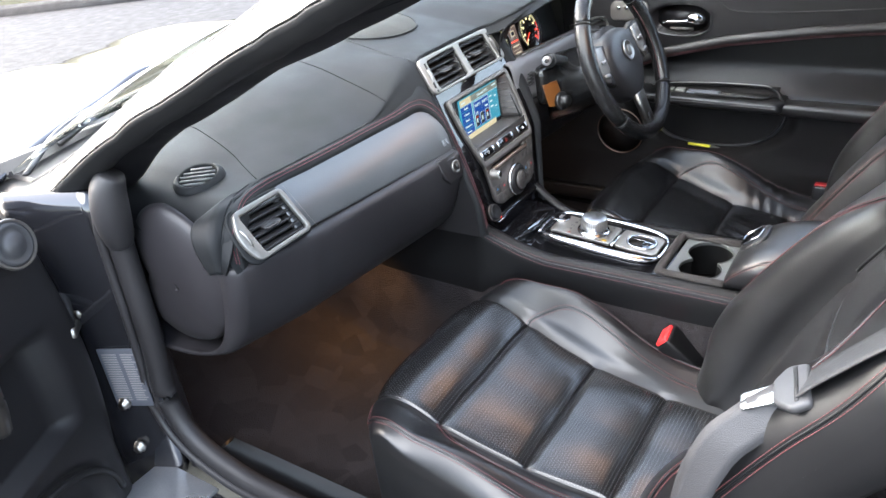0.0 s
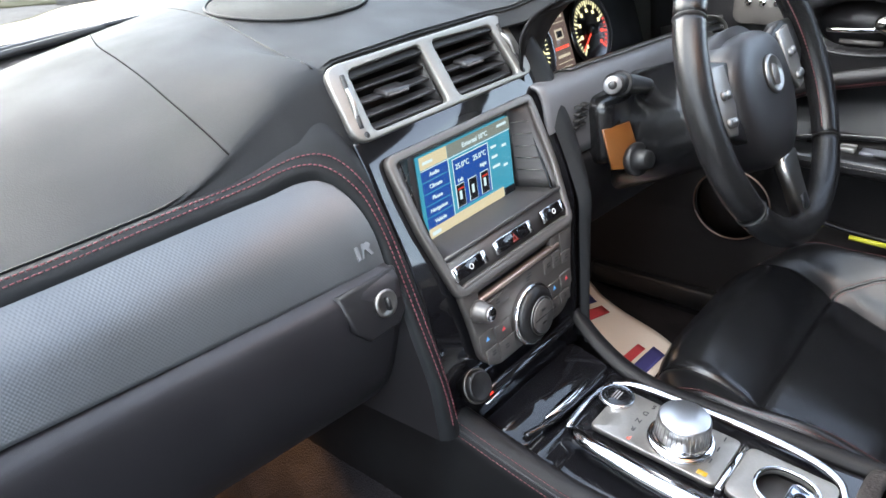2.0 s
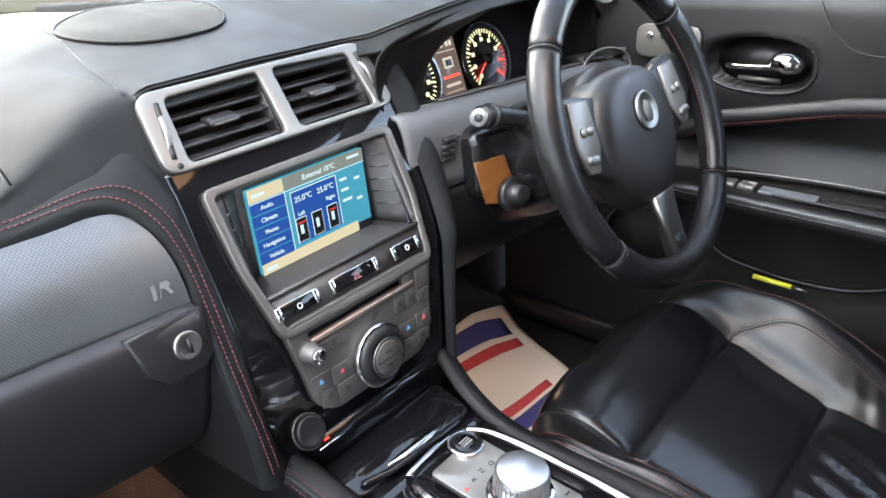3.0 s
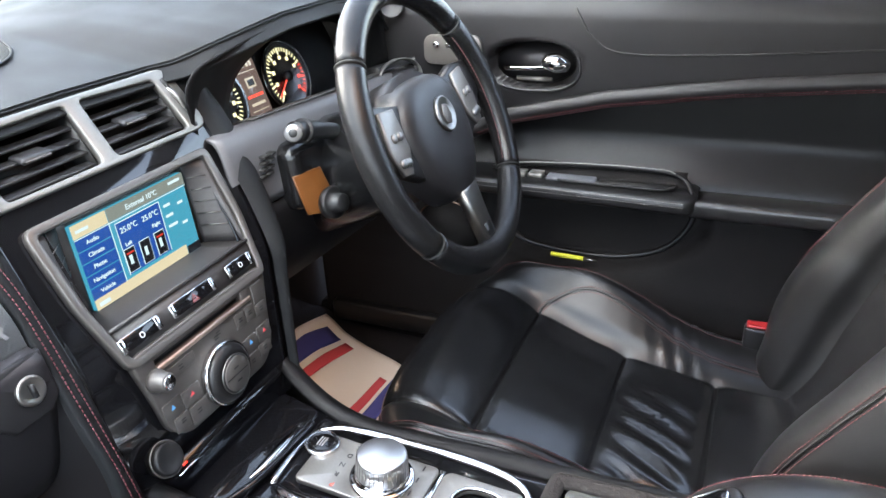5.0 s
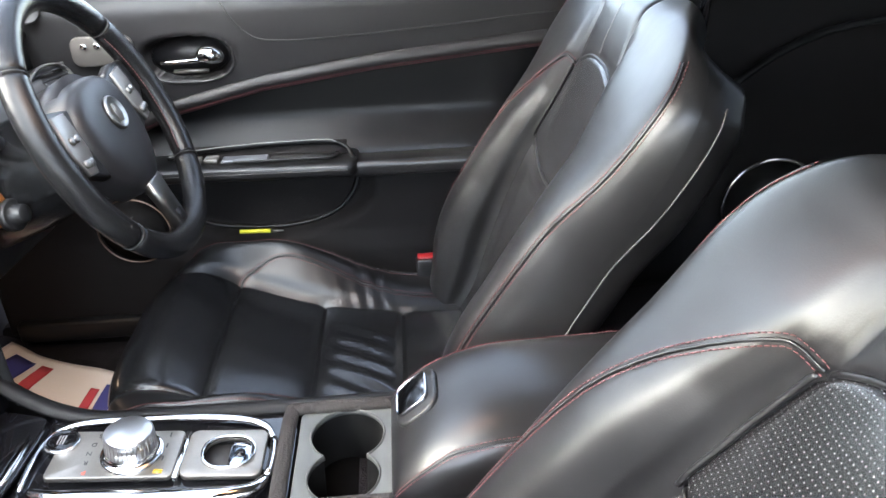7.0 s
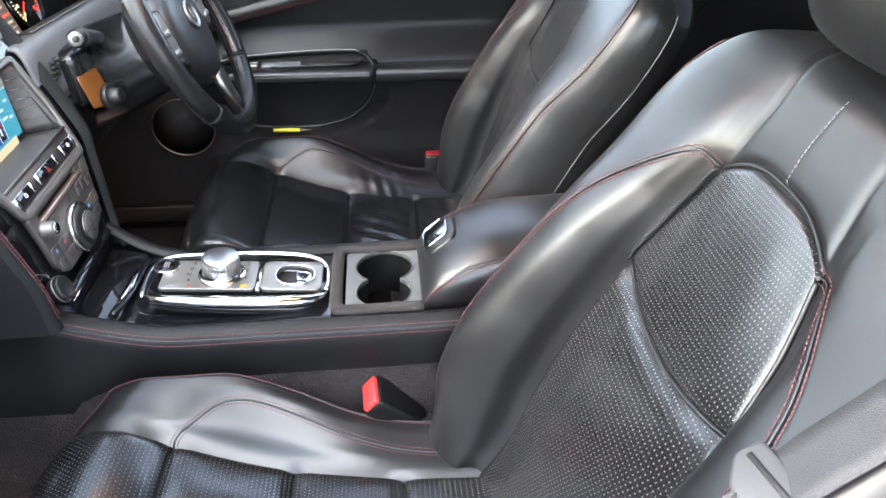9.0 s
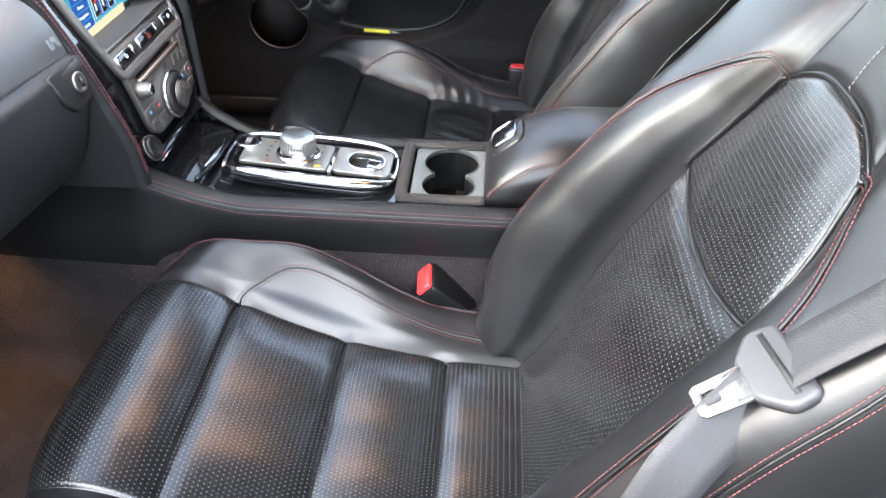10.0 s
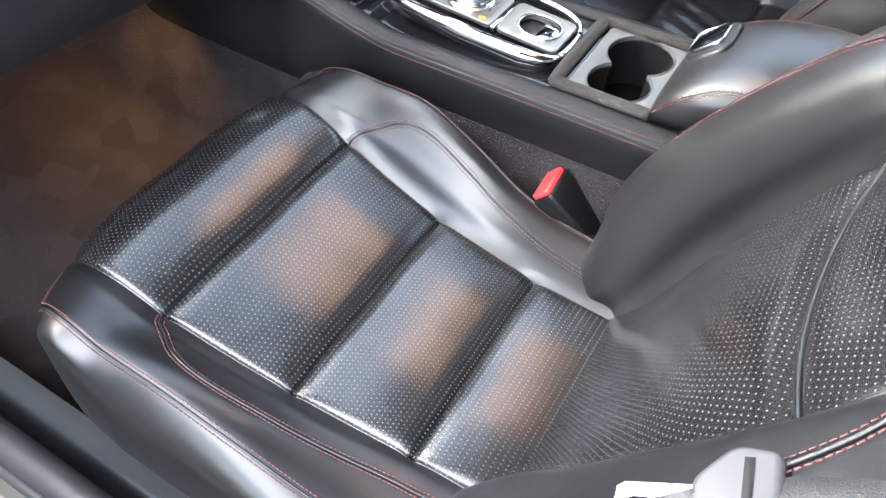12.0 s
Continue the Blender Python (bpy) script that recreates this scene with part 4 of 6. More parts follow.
# lit screen and its menu
SX0, SX1, SY0, SY1 = -0.086, 0.072, 0.034, 0.126
BLUE, NAVY, SAND, PALE, INK, SKYB = (glow("screen_" + n, c, s) for n, c, s in (("blue", (0.06, 0.37, 0.52), 0.85), ("navy", (0.012, 0.09, 0.42), 0.8), ("sand", (0.70, 0.62, 0.40), 0.95), ("pale", (0.7, 0.9, 0.95), 0.9), ("ink", (0.01, 0.015, 0.03), 0.2), ("grey", (0.35, 0.40, 0.35), 0.6)))
ss = ss @ pose(0.007, -0.104, 0) @ Matrix.Diagonal((0.97, 0.96, 1, 1))
SD = 0.0
screen = part("screen", box((SX0, SY0, SD - 0.002), (SX1, SY1, SD + 0.004), 0.001, ss), BLUE, stack, "lit touch screen with blue menu")


def tile(name, x0, y0, x1, y1, m, z=0.0046):
    part(name, box((x0, y0, SD + z - 0.0004), (x1, y1, SD + z), m=ss), m, screen, smooth=False)


tile("menu_tab", SX0, 0.112, -0.042, SY1, SAND)
tile("header", -0.041, 0.112, SX1, SY1, SKYB)
tile("footer", SX0, SY0, 0.050, 0.046, SAND)
tile("footer_key", 0.051, SY0, SX1, 0.043, INK)
for i, word in enumerate(("Audio", "Climate", "Phone", "Navigation", "Vehicle")):
    y = 0.1045 - 0.0132 * i
    tile("menu_key", SX0, y - 0.006, -0.043, y + 0.006, NAVY)
    writing(word, 0.0065, ss @ pose(-0.066, y, SD + 0.0052), PALE, screen)
tile("climate_box", -0.036, 0.050, 0.028, 0.108, NAVY)
for x0, y0, x1, y1 in ((-0.036, 0.107, 0.028, 0.108), (-0.036, 0.05, -0.0352, 0.108), (0.0272, 0.05, 0.028, 0.108), (-0.0425, 0.046, -0.0417, 0.112), (SX0, 0.1105, SX1, 0.1113)):
    tile("rule", x0, y0, x1, y1, PALE, 0.0050)
writing("25.0\u00b0C", 0.0085, ss @ pose(-0.020, 0.098, SD + 0.0052), PALE, screen)
writing("25.0\u00b0C", 0.0085, ss @ pose(0.011, 0.098, SD + 0.0052), PALE, screen)
writing("External 10\u00b0C", 0.0080, ss @ pose(0.006, 0.1185, SD + 0.0052), PALE, screen)
writing("Left", 0.006, ss @ pose(-0.026, 0.082, SD + 0.0052), PALE, screen)
writing("Right", 0.006, ss @ pose(0.016, 0.086, SD + 0.0052), PALE, screen)
REDLIT = glow("screen_red", (0.7, 0.05, 0.03), 0.8)
for x in (-0.028, -0.006, 0.016):
    tile("seat_icon_frame", x - 0.0075, 0.0515, x + 0.0075, 0.078, PALE, 0.0050)
    tile("seat_icon", x - 0.0066, 0.0522, x + 0.0066, 0.0772, INK, 0.0054)
    tile("seat_icon_mark", x - 0.003, 0.060, x + 0.001, 0.070, PALE, 0.0058)
    if abs(x) > 0.01:
        tile("seat_icon_heat", x - 0.005, 0.0715, x + 0.005, 0.0735, REDLIT, 0.0058)
for i, w in enumerate((0.010, 0.011, 0.014)):
    tile("text_bar", 0.033, 0.098 - 0.012 * i, 0.033 + w, 0.101 - 0.012 * i, PALE, 0.0050)
for y in (0.094, 0.070):
    tile("text_bar", 0.054, y, 0.062, y + 0.003, PALE, 0.0050)
tile("text_bar", -0.082, 0.117, -0.066, 0.120, PALE, 0.0050)
tile("text_bar", 0.048, 0.119, 0.066, 0.122, PALE, 0.0050)
tile("text_bar", -0.082, 0.037, -0.068, 0.041, PALE, 0.0050)
# three switches in the band
for x, w in ((-0.079, 0.046), (-0.004, 0.060), (0.073, 0.037)):
    sw = part("switch", box((x - w / 2, -0.0065, 0), (x + w / 2, 0.0075, 0.0050), 0.0018, sm @ pose(0, 0.003, 0)), PIANO, stack, "gloss black switch with chrome ends")
    for d in (-1, 1):
        part("end_trim", box((x + d * w / 2 - 0.0040, -0.0068, 0.0005), (x + d * w / 2 + 0.0030, 0.0078, 0.0058), 0.0016, sm @ pose(0, 0.003, 0)), CHROME, sw)
    part("top_trim", box((x - w / 2, 0.0066, 0.0008), (x + w / 2, 0.0082, 0.0052), 0.0006, sm @ pose(0, 0.003, 0)), CHROME, sw)
tri = [(-0.005, -0.004), (0.005, -0.004), (0, 0.005)]
part("hazard_mark", plate(tri, 0.0004, sm @ pose(-0.004, 0.003, 0.0051), holes=[[(-0.0022, -0.0020), (0.0022, -0.0020), (0, 0.0020)]]), glow("hazard_red", (0.8, 0.1, 0.08), 0.35), stack, smooth=False)
for x in (-0.079, 0.073):
    part("switch_mark", plate(circle(0.0030, 16), 0.0004, sm @ pose(x, 0.003, 0.0051), holes=[circle(0.0022, 16)]), WHITE, stack, smooth=False)
# disc slot, keys, knobs
part("disc_slot", box((-0.080, -0.015, -0.012), (0.072, -0.004, -0.0076), m=lm_), RUBBER, stack)
part("slot_lip", box((-0.078, -0.0185, -0.004), (0.070, -0.0130, 0.0040), 0.0015, lm_), mat("copper_tint_lip", (0.52, 0.40, 0.34), 0.35, metal=0.9), stack, "warm satin lip under the disc slot")
KEY = mat("key_grey", (0.115, 0.108, 0.102), 0.42, metal=0.55)
part("slot_end", box((0.056, -0.0135, -0.006), (0.0715, -0.003, 0.0022), 0.0008, lm_), KEY, stack)
KG = 0.0009


def key(x0, y0, x1, y1):
    return part("key", plate(fillet([(x0 + KG, y0 + KG), (x1 - KG, y0 + KG), (x1 - KG, y1 - KG), (x0 + KG, y1 - KG)], 0.0016, 2), 0.0016, lm_ @ pose(0, 0, 0.0012), 0.0006), KEY, stack)


key(0.073, -0.028, 0.096, -0.004)
key(0.036, -0.041, 0.054, -0.022)
key(0.054, -0.041, 0.071, -0.022)
key(0.071, -0.043, 0.0925, -0.028)
key(-0.072, -0.036, -0.030, -0.022)
key(-0.090, -0.072, -0.064, -0.052)
key(-0.064, -0.074, -0.036, -0.054)
key(-0.082, -0.092, -0.060, -0.073)
key(-0.060, -0.097, -0.032, -0.075)
key(0.038, -0.074, 0.064, -0.055)
key(0.064, -0.073, 0.089, -0.053)
key(0.036, -0.096, 0.060, -0.075)
key(0.060, -0.090, 0.083, -0.074)
for x, y, m in ((-0.077, -0.061, BLUEMARK), (0.051, -0.063, BLUEMARK), (-0.049, -0.063, REDINK), (0.077, -0.062, REDINK)):
    part("key_mark", plate([(-0.003, -0.002), (0.003, -0.002), (0, 0.003)], 0.0004, lm_ @ pose(x, y, 0.0028)), m, stack, smooth=False)
for x, y in ((-0.070, -0.081), (-0.047, -0.085), (0.047, -0.085), (0.071, -0.081), (0.004, -0.029), (0.008, -0.026), (0.045, -0.031), (0.062, -0.031), (0.082, -0.036), (-0.052, -0.029), (-0.094, -0.024)):
    for dy in (-0.0016, 0.0016):
        part("key_mark", box((x - 0.003, y + dy - 0.0006, 0.0027), (x + 0.003, y + dy + 0.0006, 0.0031), m=lm_), PLASTIC, stack, smooth=False)
vk = part("volume_knob", lathe([(0.0130, 0), (0.0130, 0.006), (0.0112, 0.009), (0.0105, 0.019), (0.0088, 0.021), (0.0001, 0.021)], 32, lm_ @ pose(-0.085, -0.024, 0.001) @ Matrix.Diagonal((0.9, 0.9, 0.9, 1))), GREYFACE, stack, "satin grey volume knob")
part("knob_cap", lathe([(0.0078, 0.0), (0.0070, 0.0012), (0.0001, 0.0012)], 28, lm_ @ pose(-0.085, -0.024, 0.0198)), CHROME, vk, "bright knob cap")
dm = lm_ @ pose(0.001, -0.070, 0.001) @ Matrix.Diagonal((0.95, 0.95, 0.80, 1))
dl = part("main_dial", lathe([(0.034, 0), (0.034, 0.010), (0.032, 0.014), (0.0245, 0.0215), (0.0235, 0.020), (0.0225, 0.020), (0.0215, 0.0225), (0.019, 0.0235), (0.0001, 0.0235)], 56, dm), PLASTIC, stack, "black rotary dial with chrome edge")
part("dial_ring", lathe([(0.0335, 0.0), (0.0372, 0.001), (0.0372, 0.009), (0.0350, 0.0115), (0.0338, 0.010)], 56, dm), CHROME, dl)
part("cap_ring", lathe([(0.0226, 0.0200), (0.0232, 0.0222), (0.0222, 0.0228), (0.0218, 0.0205)], 48, dm), SILVER, dl)
part("dial_cap", lathe([(0.0205, 0.0232), (0.0195, 0.0243), (0.0001, 0.0243)], 48, dm), GREYFACE, dl, "warm grey dial cap")
part("dial_bar", box((-0.018, -0.0005, 0.0242), (0.018, 0.0005, 0.0247), m=dm), PLASTIC, dl, smooth=False)
for d in (-1, 1):
    part("dial_mark", box((-0.004, d * 0.008 - 0.001, 0.0242), (0.004, d * 0.008 + 0.001, 0.0247), m=dm), PLASTIC, dl, smooth=False)
sbm = facing((-0.104, 0.356, 0.699), (0, -0.9, 0.42))
part("side_button", lathe([(0.0165, -0.012), (0.0165, 0.004), (0.0145, 0.006), (0.0125, 0.0045), (0.0001, 0.0055)], 32, sbm), PLASTIC, stack, "round black socket cap")
part("button_ring", lathe([(0.0168, -0.002), (0.0185, 0.0005), (0.0185, -0.004)], 32, sbm), GREYFACE, stack)
part("red_led", box((-0.003, -0.001, 0), (0.003, 0.001, 0.001), m=facing((-0.088, 0.352, 0.681), (0, -0.9, 0.42))), glow("red_led", (1, 0.05, 0.03), 2.0), stack)
part("ledge", box((-0.100, -0.006, -0.004), (0.085, 0.006, 0.010), 0.003, facing((0, 0.362, 0.672), (0, -0.6, 0.8))), PIANO, stack, "gloss black stepped ledge")
part("ledge_glint", tube([(-0.100, 0.350, 0.676), (-0.055, 0.350, 0.676)], 0.0022, 6, flat=0.5), CHROME, stack, "thin chrome cubby edge")

# ---- console ----
con = thing("centre_console", "black leather centre console with red stitching", "console", (0, 0.1, FLOOR))


def con_z(y):
    return 0.612 + (0.060 * ((y - 0.22) / 0.16) ** 2 if y > 0.22 else 0.0)


def con_side(u, v):
    y = 0.90 - v * 1.40
    z = con_z(min(y, 0.385))
    pts = [(-0.088, z - 0.004), (-0.094, z + 0.003), (-0.103, z + 0.002), (-0.113, z - 0.010), (-0.115, z - 0.03), (-0.114, 0.555), (-0.113, 0.50), (-0.113, 0.44)]
    p = catmull([(a, 0, b) for a, b in pts], 24)[int(u)]
    k = max(0.0, (y - 0.26) / 0.12)
    p.x -= 0.022 * min(1.0, k) ** 2
    return Vector((p.x, y, p.z))


for d in (1, -1):
    bm = thicken(grid(con_side, range(24), span(0, 1, 90)), -0.004)
    if d < 0:
        bm.transform(Matrix.Diagonal((-1, 1, 1, 1)))
        bmesh.ops.reverse_faces(bm, faces=bm.faces[:])
    part("console_side", bm, CONSOLE, con, "dark stitched leather console side")
for row, out in ((8, (-0.0034, 0, 0.0033)), (10, (-0.0044, 0, 0.0017))):
    ln = [con_side(row, v) + Vector(out) for v in span(0.37, 0.97, 80)]
    part("stitching", stitches(ln, r=0.0006), RED, con, "dull red thread stitching")
part("console_welt", tube([con_side(9, v) + Vector((-0.0036, 0, 0.0024)) for v in span(0.0, 1.0, 80)], 0.0014, 6), LEATHER, con)
part("console_deck", thicken(grid(lambda x, y: Vector((x, y, con_z(min(y, 0.36)) - 0.002 - 0.030 * max(0.0, min(1.0, (y - 0.30) / 0.06)))), span(-0.092, 0.092, 13), span(0.0, 0.306, 30)), 0.004), PIANO, con, "gloss black console deck")
part("console_deck", box((-0.092, -0.5, 0.60), (0.092, -0.112, 0.608)), PLASTIC, con)
# gloss tray under the stack, with a chrome edge lip
lid_m = facing((0, 0.337, 0.6335), (0, -0.16, 1), (0, 1, 0))
part("tray_lid", plate(fillet([(-0.090, -0.030), (0.088, -0.032), (0.096, 0.028), (-0.099, 0.028)], 0.012), 0.006, lid_m @ pose(0, 0, -0.006), 0.003, seg=3), PIANO, con, "gloss black tray lid")
part("tray_floor", box((-0.098, 0.27, 0.60), (0.098, 0.40, 0.621)), PIANO, con)
part("tray_lip", tube(catmull([(-0.046, 0.312, 0.638), (-0.02, 0.308, 0.639), (0.015, 0.307, 0.639), (0.041, 0.308, 0.638)], 24), lambda k: 0.0015 + 0.0045 * math.sin(math.pi * min(1, max(0, k))) , 8, flat=0.5), CHROME, con, "slim chrome lid pull")
part("tray_edge", tube(catmull([(-0.079, 0.316, 0.634), (-0.04, 0.304, 0.635), (0.02, 0.300, 0.635), (0.058, 0.299, 0.634)], 24), 0.004, 8), PIANO, con)

# gear selector
sh = thing("gear_selector", "chrome-framed rotary gear selector with silver dial", "gear selector", (0, 0.16, 0.61))
tilt = Matrix.Translation((0, 0.155, 0.626)) @ pose(0, 0, 0, 4.5)
outer = [(-0.050, 0.128), (-0.030, 0.140), (0.030, 0.140), (0.050, 0.128), (0.062, 0.09), (0.068, 0.0), (0.066, -0.085), (0.055, -0.118), (0.030, -0.132), (-0.030, -0.132), (-0.055, -0.118), (-0.066, -0.085), (-0.068, 0.0), (-0.062, 0.09)]
part("surround_base", plate(outer, 0.012, tilt @ pose(0, 0, -0.014), 0.002), PIANO, sh)
for d in (-1, 1):
    rail = [tilt @ Vector(p) for p in ((d * 0.046, 0.128, 0.002), (d * 0.058, 0.095, 0.006), (d * 0.064, 0.0, 0.008), (d * 0.062, -0.075, 0.008), (d * 0.052, -0.112, 0.006), (d * 0.030, -0.127, 0.004))]
    girth = 0.0065 if d < 0 else 0.0010
    part("chrome_rail", tube(catmull(rail, 44), lambda k: 0.0038 + girth * math.sin(math.pi * k) ** 0.6, 12, flat=0.75), CHROME, sh, "broad polished chrome side rail")
part("end_rail", tube([tilt @ Vector((x, -0.127 - 0.002 * (1 - (x / 0.03) ** 2), 0.004)) for x in span(-0.03, 0.03, 9)], 0.0045, 8), CHROME, sh)
part("end_rail", tube([tilt @ Vector((x, 0.130 + 0.004 * (1 - (x / 0.046) ** 2), 0.001)) for x in span(-0.046, 0.046, 9)], 0.0035, 8), CHROME, sh)
plates = tilt @ pose(0.003, 0, 0.005)
BRUSHED = mat("brushed_aluminium", (0.55, 0.55, 0.55), 0.30, metal=1.0, scale=900, grain=0.00003)
IVORY = mat("champagne_plate", (0.24, 0.228, 0.208), 0.34, metal=0.75)
part("selector_plate", plate(rounded(0.074, 0.135, 0.006, 4, 0, 0.043), 0.006, plates @ pose(0, 0, -0.002), 0.001, [circle(0.033, 36, 0, 0.026)]), IVORY, sh, "champagne metal selector plate")
part("key_plate", plate(rounded(0.074, 0.088, 0.010, 4, 0, -0.076), 0.006, plates @ pose(0, 0, -0.002), 0.001, [rounded(0.048, 0.055, 0.022, 6, 0, -0.080)]), IVORY, sh, "champagne metal key plate")
part("plate_bridge", box((-0.037, -0.0315, -0.004), (0.037, -0.0250, 0.0032), 0.0012, plates), CHROME, sh)
part("key_slot_ring", plate(rounded(0.054, 0.061, 0.025, 8, 0, -0.080), 0.003, plates @ pose(0, 0, 0.0035), 0.001, [rounded(0.047, 0.054, 0.022, 8, 0, -0.080)]), CHROME, sh)
part("key_slot", box((-0.024, -0.108, -0.010), (0.024, -0.052, -0.006), m=plates), RUBBER, sh)
part("key_fob", plate(rounded(0.040, 0.026, 0.010, 5, 0, -0.093), 0.010, plates @ pose(0, 0, -0.008), 0.003), mat("smoked_chrome", (0.45, 0.5, 0.58), 0.10, metal=1.0), sh, "shiny key fob in its slot")
part("fob_mark", plate(circle(0.006, 16, 0, -0.093), 0.001, plates @ pose(0, 0, 0.0022)), PIANO, sh)
dial = part("dial", lathe([(0.0275, 0), (0.0265, 0.020), (0.0255, 0.022), (0.0245, 0.0225), (0.0001, 0.0215)], 72, plates @ pose(0, 0.026, 0.014)), BRUSHED, sh, "brushed silver rotary dial")
part("dial_skirt", lathe([(0.0345, -0.002), (0.0345, 0.004), (0.0325, 0.006), (0.029, 0.004), (0.028, 0.010), (0.0265, 0.014), (0.0001, 0.014)], 56, plates @ pose(0, 0.026, 0.002)), CHROME, sh)
for k in range(36):
    a = 2 * math.pi * k / 36
    part("flute", tube([plates @ Vector((0.0274 * math.cos(a), 0.026 + 0.0274 * math.sin(a), 0.016)), plates @ Vector((0.0262 * math.cos(a), 0.026 + 0.0262 * math.sin(a), 0.033))], 0.0006, 4), SILVER, dial)
part("start_button", lathe([(0.0175, -0.004), (0.0175, 0.003), (0.0155, 0.005), (0.0145, 0.003), (0.0125, 0.004), (0.0001, 0.0045)], 36, plates @ pose(0.018, 0.108, 0.004)), PIANO, sh, "round gloss black start button with chrome ring")
part("start_ring", lathe([(0.0165, 0.003), (0.0185, 0.0045), (0.0195, 0.002), (0.019, -0.002)], 36, plates @ pose(0.018, 0.108, 0.004)), CHROME, sh)
for i in range(3):
    part("start_mark", box((-0.007, -0.0005 + 0.003 * (i - 1), 0.0082), (0.007, 0.0007 + 0.003 * (i - 1), 0.009), m=plates @ pose(0.018, 0.108, 0)), GREYTHREAD, sh, smooth=False)
for i, ch in enumerate("PRNDS"):
    m = plates @ pose(-0.029 + 0.0145 * i, 0.069 + 0.004 * math.sin(math.pi * i / 4), 0.0042, 0, 0, 90)
    writing(ch, 0.0085, m, PLASTIC if ch != "P" else glow("park_red", (1, 0.12, 0.05), 1.2), sh)
part("mode_mark", box((-0.032, -0.014, 0.0041), (-0.026, -0.004, 0.0046), m=plates), glow("mode_amber", (1.0, 0.62, 0.05), 0.9), sh, "small amber lit mark")
for x in (-0.012, 0.008, 0.026):
    part("plate_mark", box((x, -0.010, 0.0041), (x + 0.007, -0.0085, 0.0045), m=plates), PLASTIC, sh, smooth=False)

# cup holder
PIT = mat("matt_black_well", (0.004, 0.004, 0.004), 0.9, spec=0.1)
cup = thing("cup_holder", "twin cup holder in a black tray with soft rim", "cup holder", (0, -0.05, 0.60))
TZ = 0.620
C1, C2, R1, R2 = Vector((0.030, -0.058)), Vector((-0.037, -0.056)), 0.0425, 0.0395


def cup_hole(grow=0.0):
    """Outline of the two wells, which run into one another."""
    out, n = [], 120
    mid = (C1 + C2) / 2
    for k in range(n):
        w = Vector((math.cos(2 * math.pi * k / n), math.sin(2 * math.pi * k / n)))
        far = 0.0
        for c, r in ((C1, R1 + grow), (C2, R2 + grow)):
            o = mid - c
            b = o.dot(w)
            far = max(far, -b + math.sqrt(max(0.0, b * b - o.length_squared + r * r)))
        p = mid + w * far
        out.append((p.x, p.y))
    return out


part("tray", plate(rounded(0.146, 0.116, 0.008, 4, 0, -0.058), 0.006, pose(0, 0, TZ - 0.008), 0.001, [cup_hole()]), mat("grey_rubber_tray", (0.070, 0.073, 0.070), 0.42), cup, "grey-black tray plate")
ring = cup_hole(0.0004)
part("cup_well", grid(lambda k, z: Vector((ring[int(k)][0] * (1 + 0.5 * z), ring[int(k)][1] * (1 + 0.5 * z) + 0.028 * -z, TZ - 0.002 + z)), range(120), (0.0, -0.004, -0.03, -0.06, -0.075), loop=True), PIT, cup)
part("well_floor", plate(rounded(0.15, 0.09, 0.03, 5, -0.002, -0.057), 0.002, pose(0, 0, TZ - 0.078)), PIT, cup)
part("well_lip", tube([Vector((x, y, TZ - 0.0015)) for x, y in cup_hole(0.0008)], 0.0012, 6, closed=True), mat("well_edge", (0.05, 0.05, 0.048), 0.35), cup)
part("soft_rim", tube(catmull([(-0.080, -0.112, TZ), (-0.080, -0.04, TZ), (-0.079, 0.004, TZ), (-0.070, 0.012, TZ), (0.0, 0.013, TZ), (0.070, 0.012, TZ), (0.079, 0.004, TZ), (0.080, -0.04, TZ), (0.080, -0.112, TZ)], 80), 0.0095, 12, flat=0.7), mat("worn_suede_rim", (0.016, 0.013, 0.012), 0.9, grain=0.0015, scale=300, spread=0.5), cup, "worn soft black rim")
part("coin", lathe([(0.0001, 0.002), (0.016, 0.002), (0.017, 0)], 24, pose(-0.032, -0.064, TZ - 0.060, 30, 35)), mat("copper", (0.45, 0.24, 0.16), 0.5), cup, "copper-coloured disc in the well")

# armrest
arm = thing("armrest", "black leather padded console armrest with chrome catch", "armrest", (0, -0.28, 0.6))


def armf(u, v):
    y = -0.110 - 0.40 * v
    a = 2 * math.pi * u
    cx, cz = math.cos(a), math.sin(a)
    e = (1 - (1 - min(1.0, (v + 0.004) / 0.36)) ** 1.9) ** 0.55
    wx = 0.098 * (0.80 + 0.20 * e)
    top, bot = 0.610 + 0.100 * (0.12 + 0.88 * e) + 0.012 * v, 0.600
    sx = math.copysign(abs(cx) ** 0.66, cx)
    sz = math.copysign(abs(cz) ** 0.76, cz)
    return Vector((wx * sx, y, (top + bot) / 2 + (top - bot) / 2 * sz))


bm = grid(armf, span(0, 1, 65)[:-1], [0, 0.006, 0.014, 0.025, 0.04, 0.06, 0.085, 0.115, 0.15, 0.19, 0.24, 0.3, 0.36, 0.45, 0.6, 0.8, 1.0], loop=True, flip=True)
bm.verts.ensure_lookup_table()
bm.faces.new([bm.verts[i] for i in range(64)])
part("armrest_pad", bm, LEATHER, arm)
side_u = lambda v, o: 0.475 - 0.075 * min(1.0, v / 0.16) ** 0.7 + o
for o in (-0.010, 0.010):
    part("stitching", stitches([armf(side_u(v, o), v) + Vector((-0.0008, 0, 0.0004)) for v in span(0.01, 0.9, 70)]), RED, arm, "dull red thread stitching")
    part("stitching", stitches([armf(0.5 - side_u(v, o), v) + Vector((0.0008, 0, 0.0004)) for v in span(0.01, 0.9, 70)]), RED, arm, "dull red thread stitching")
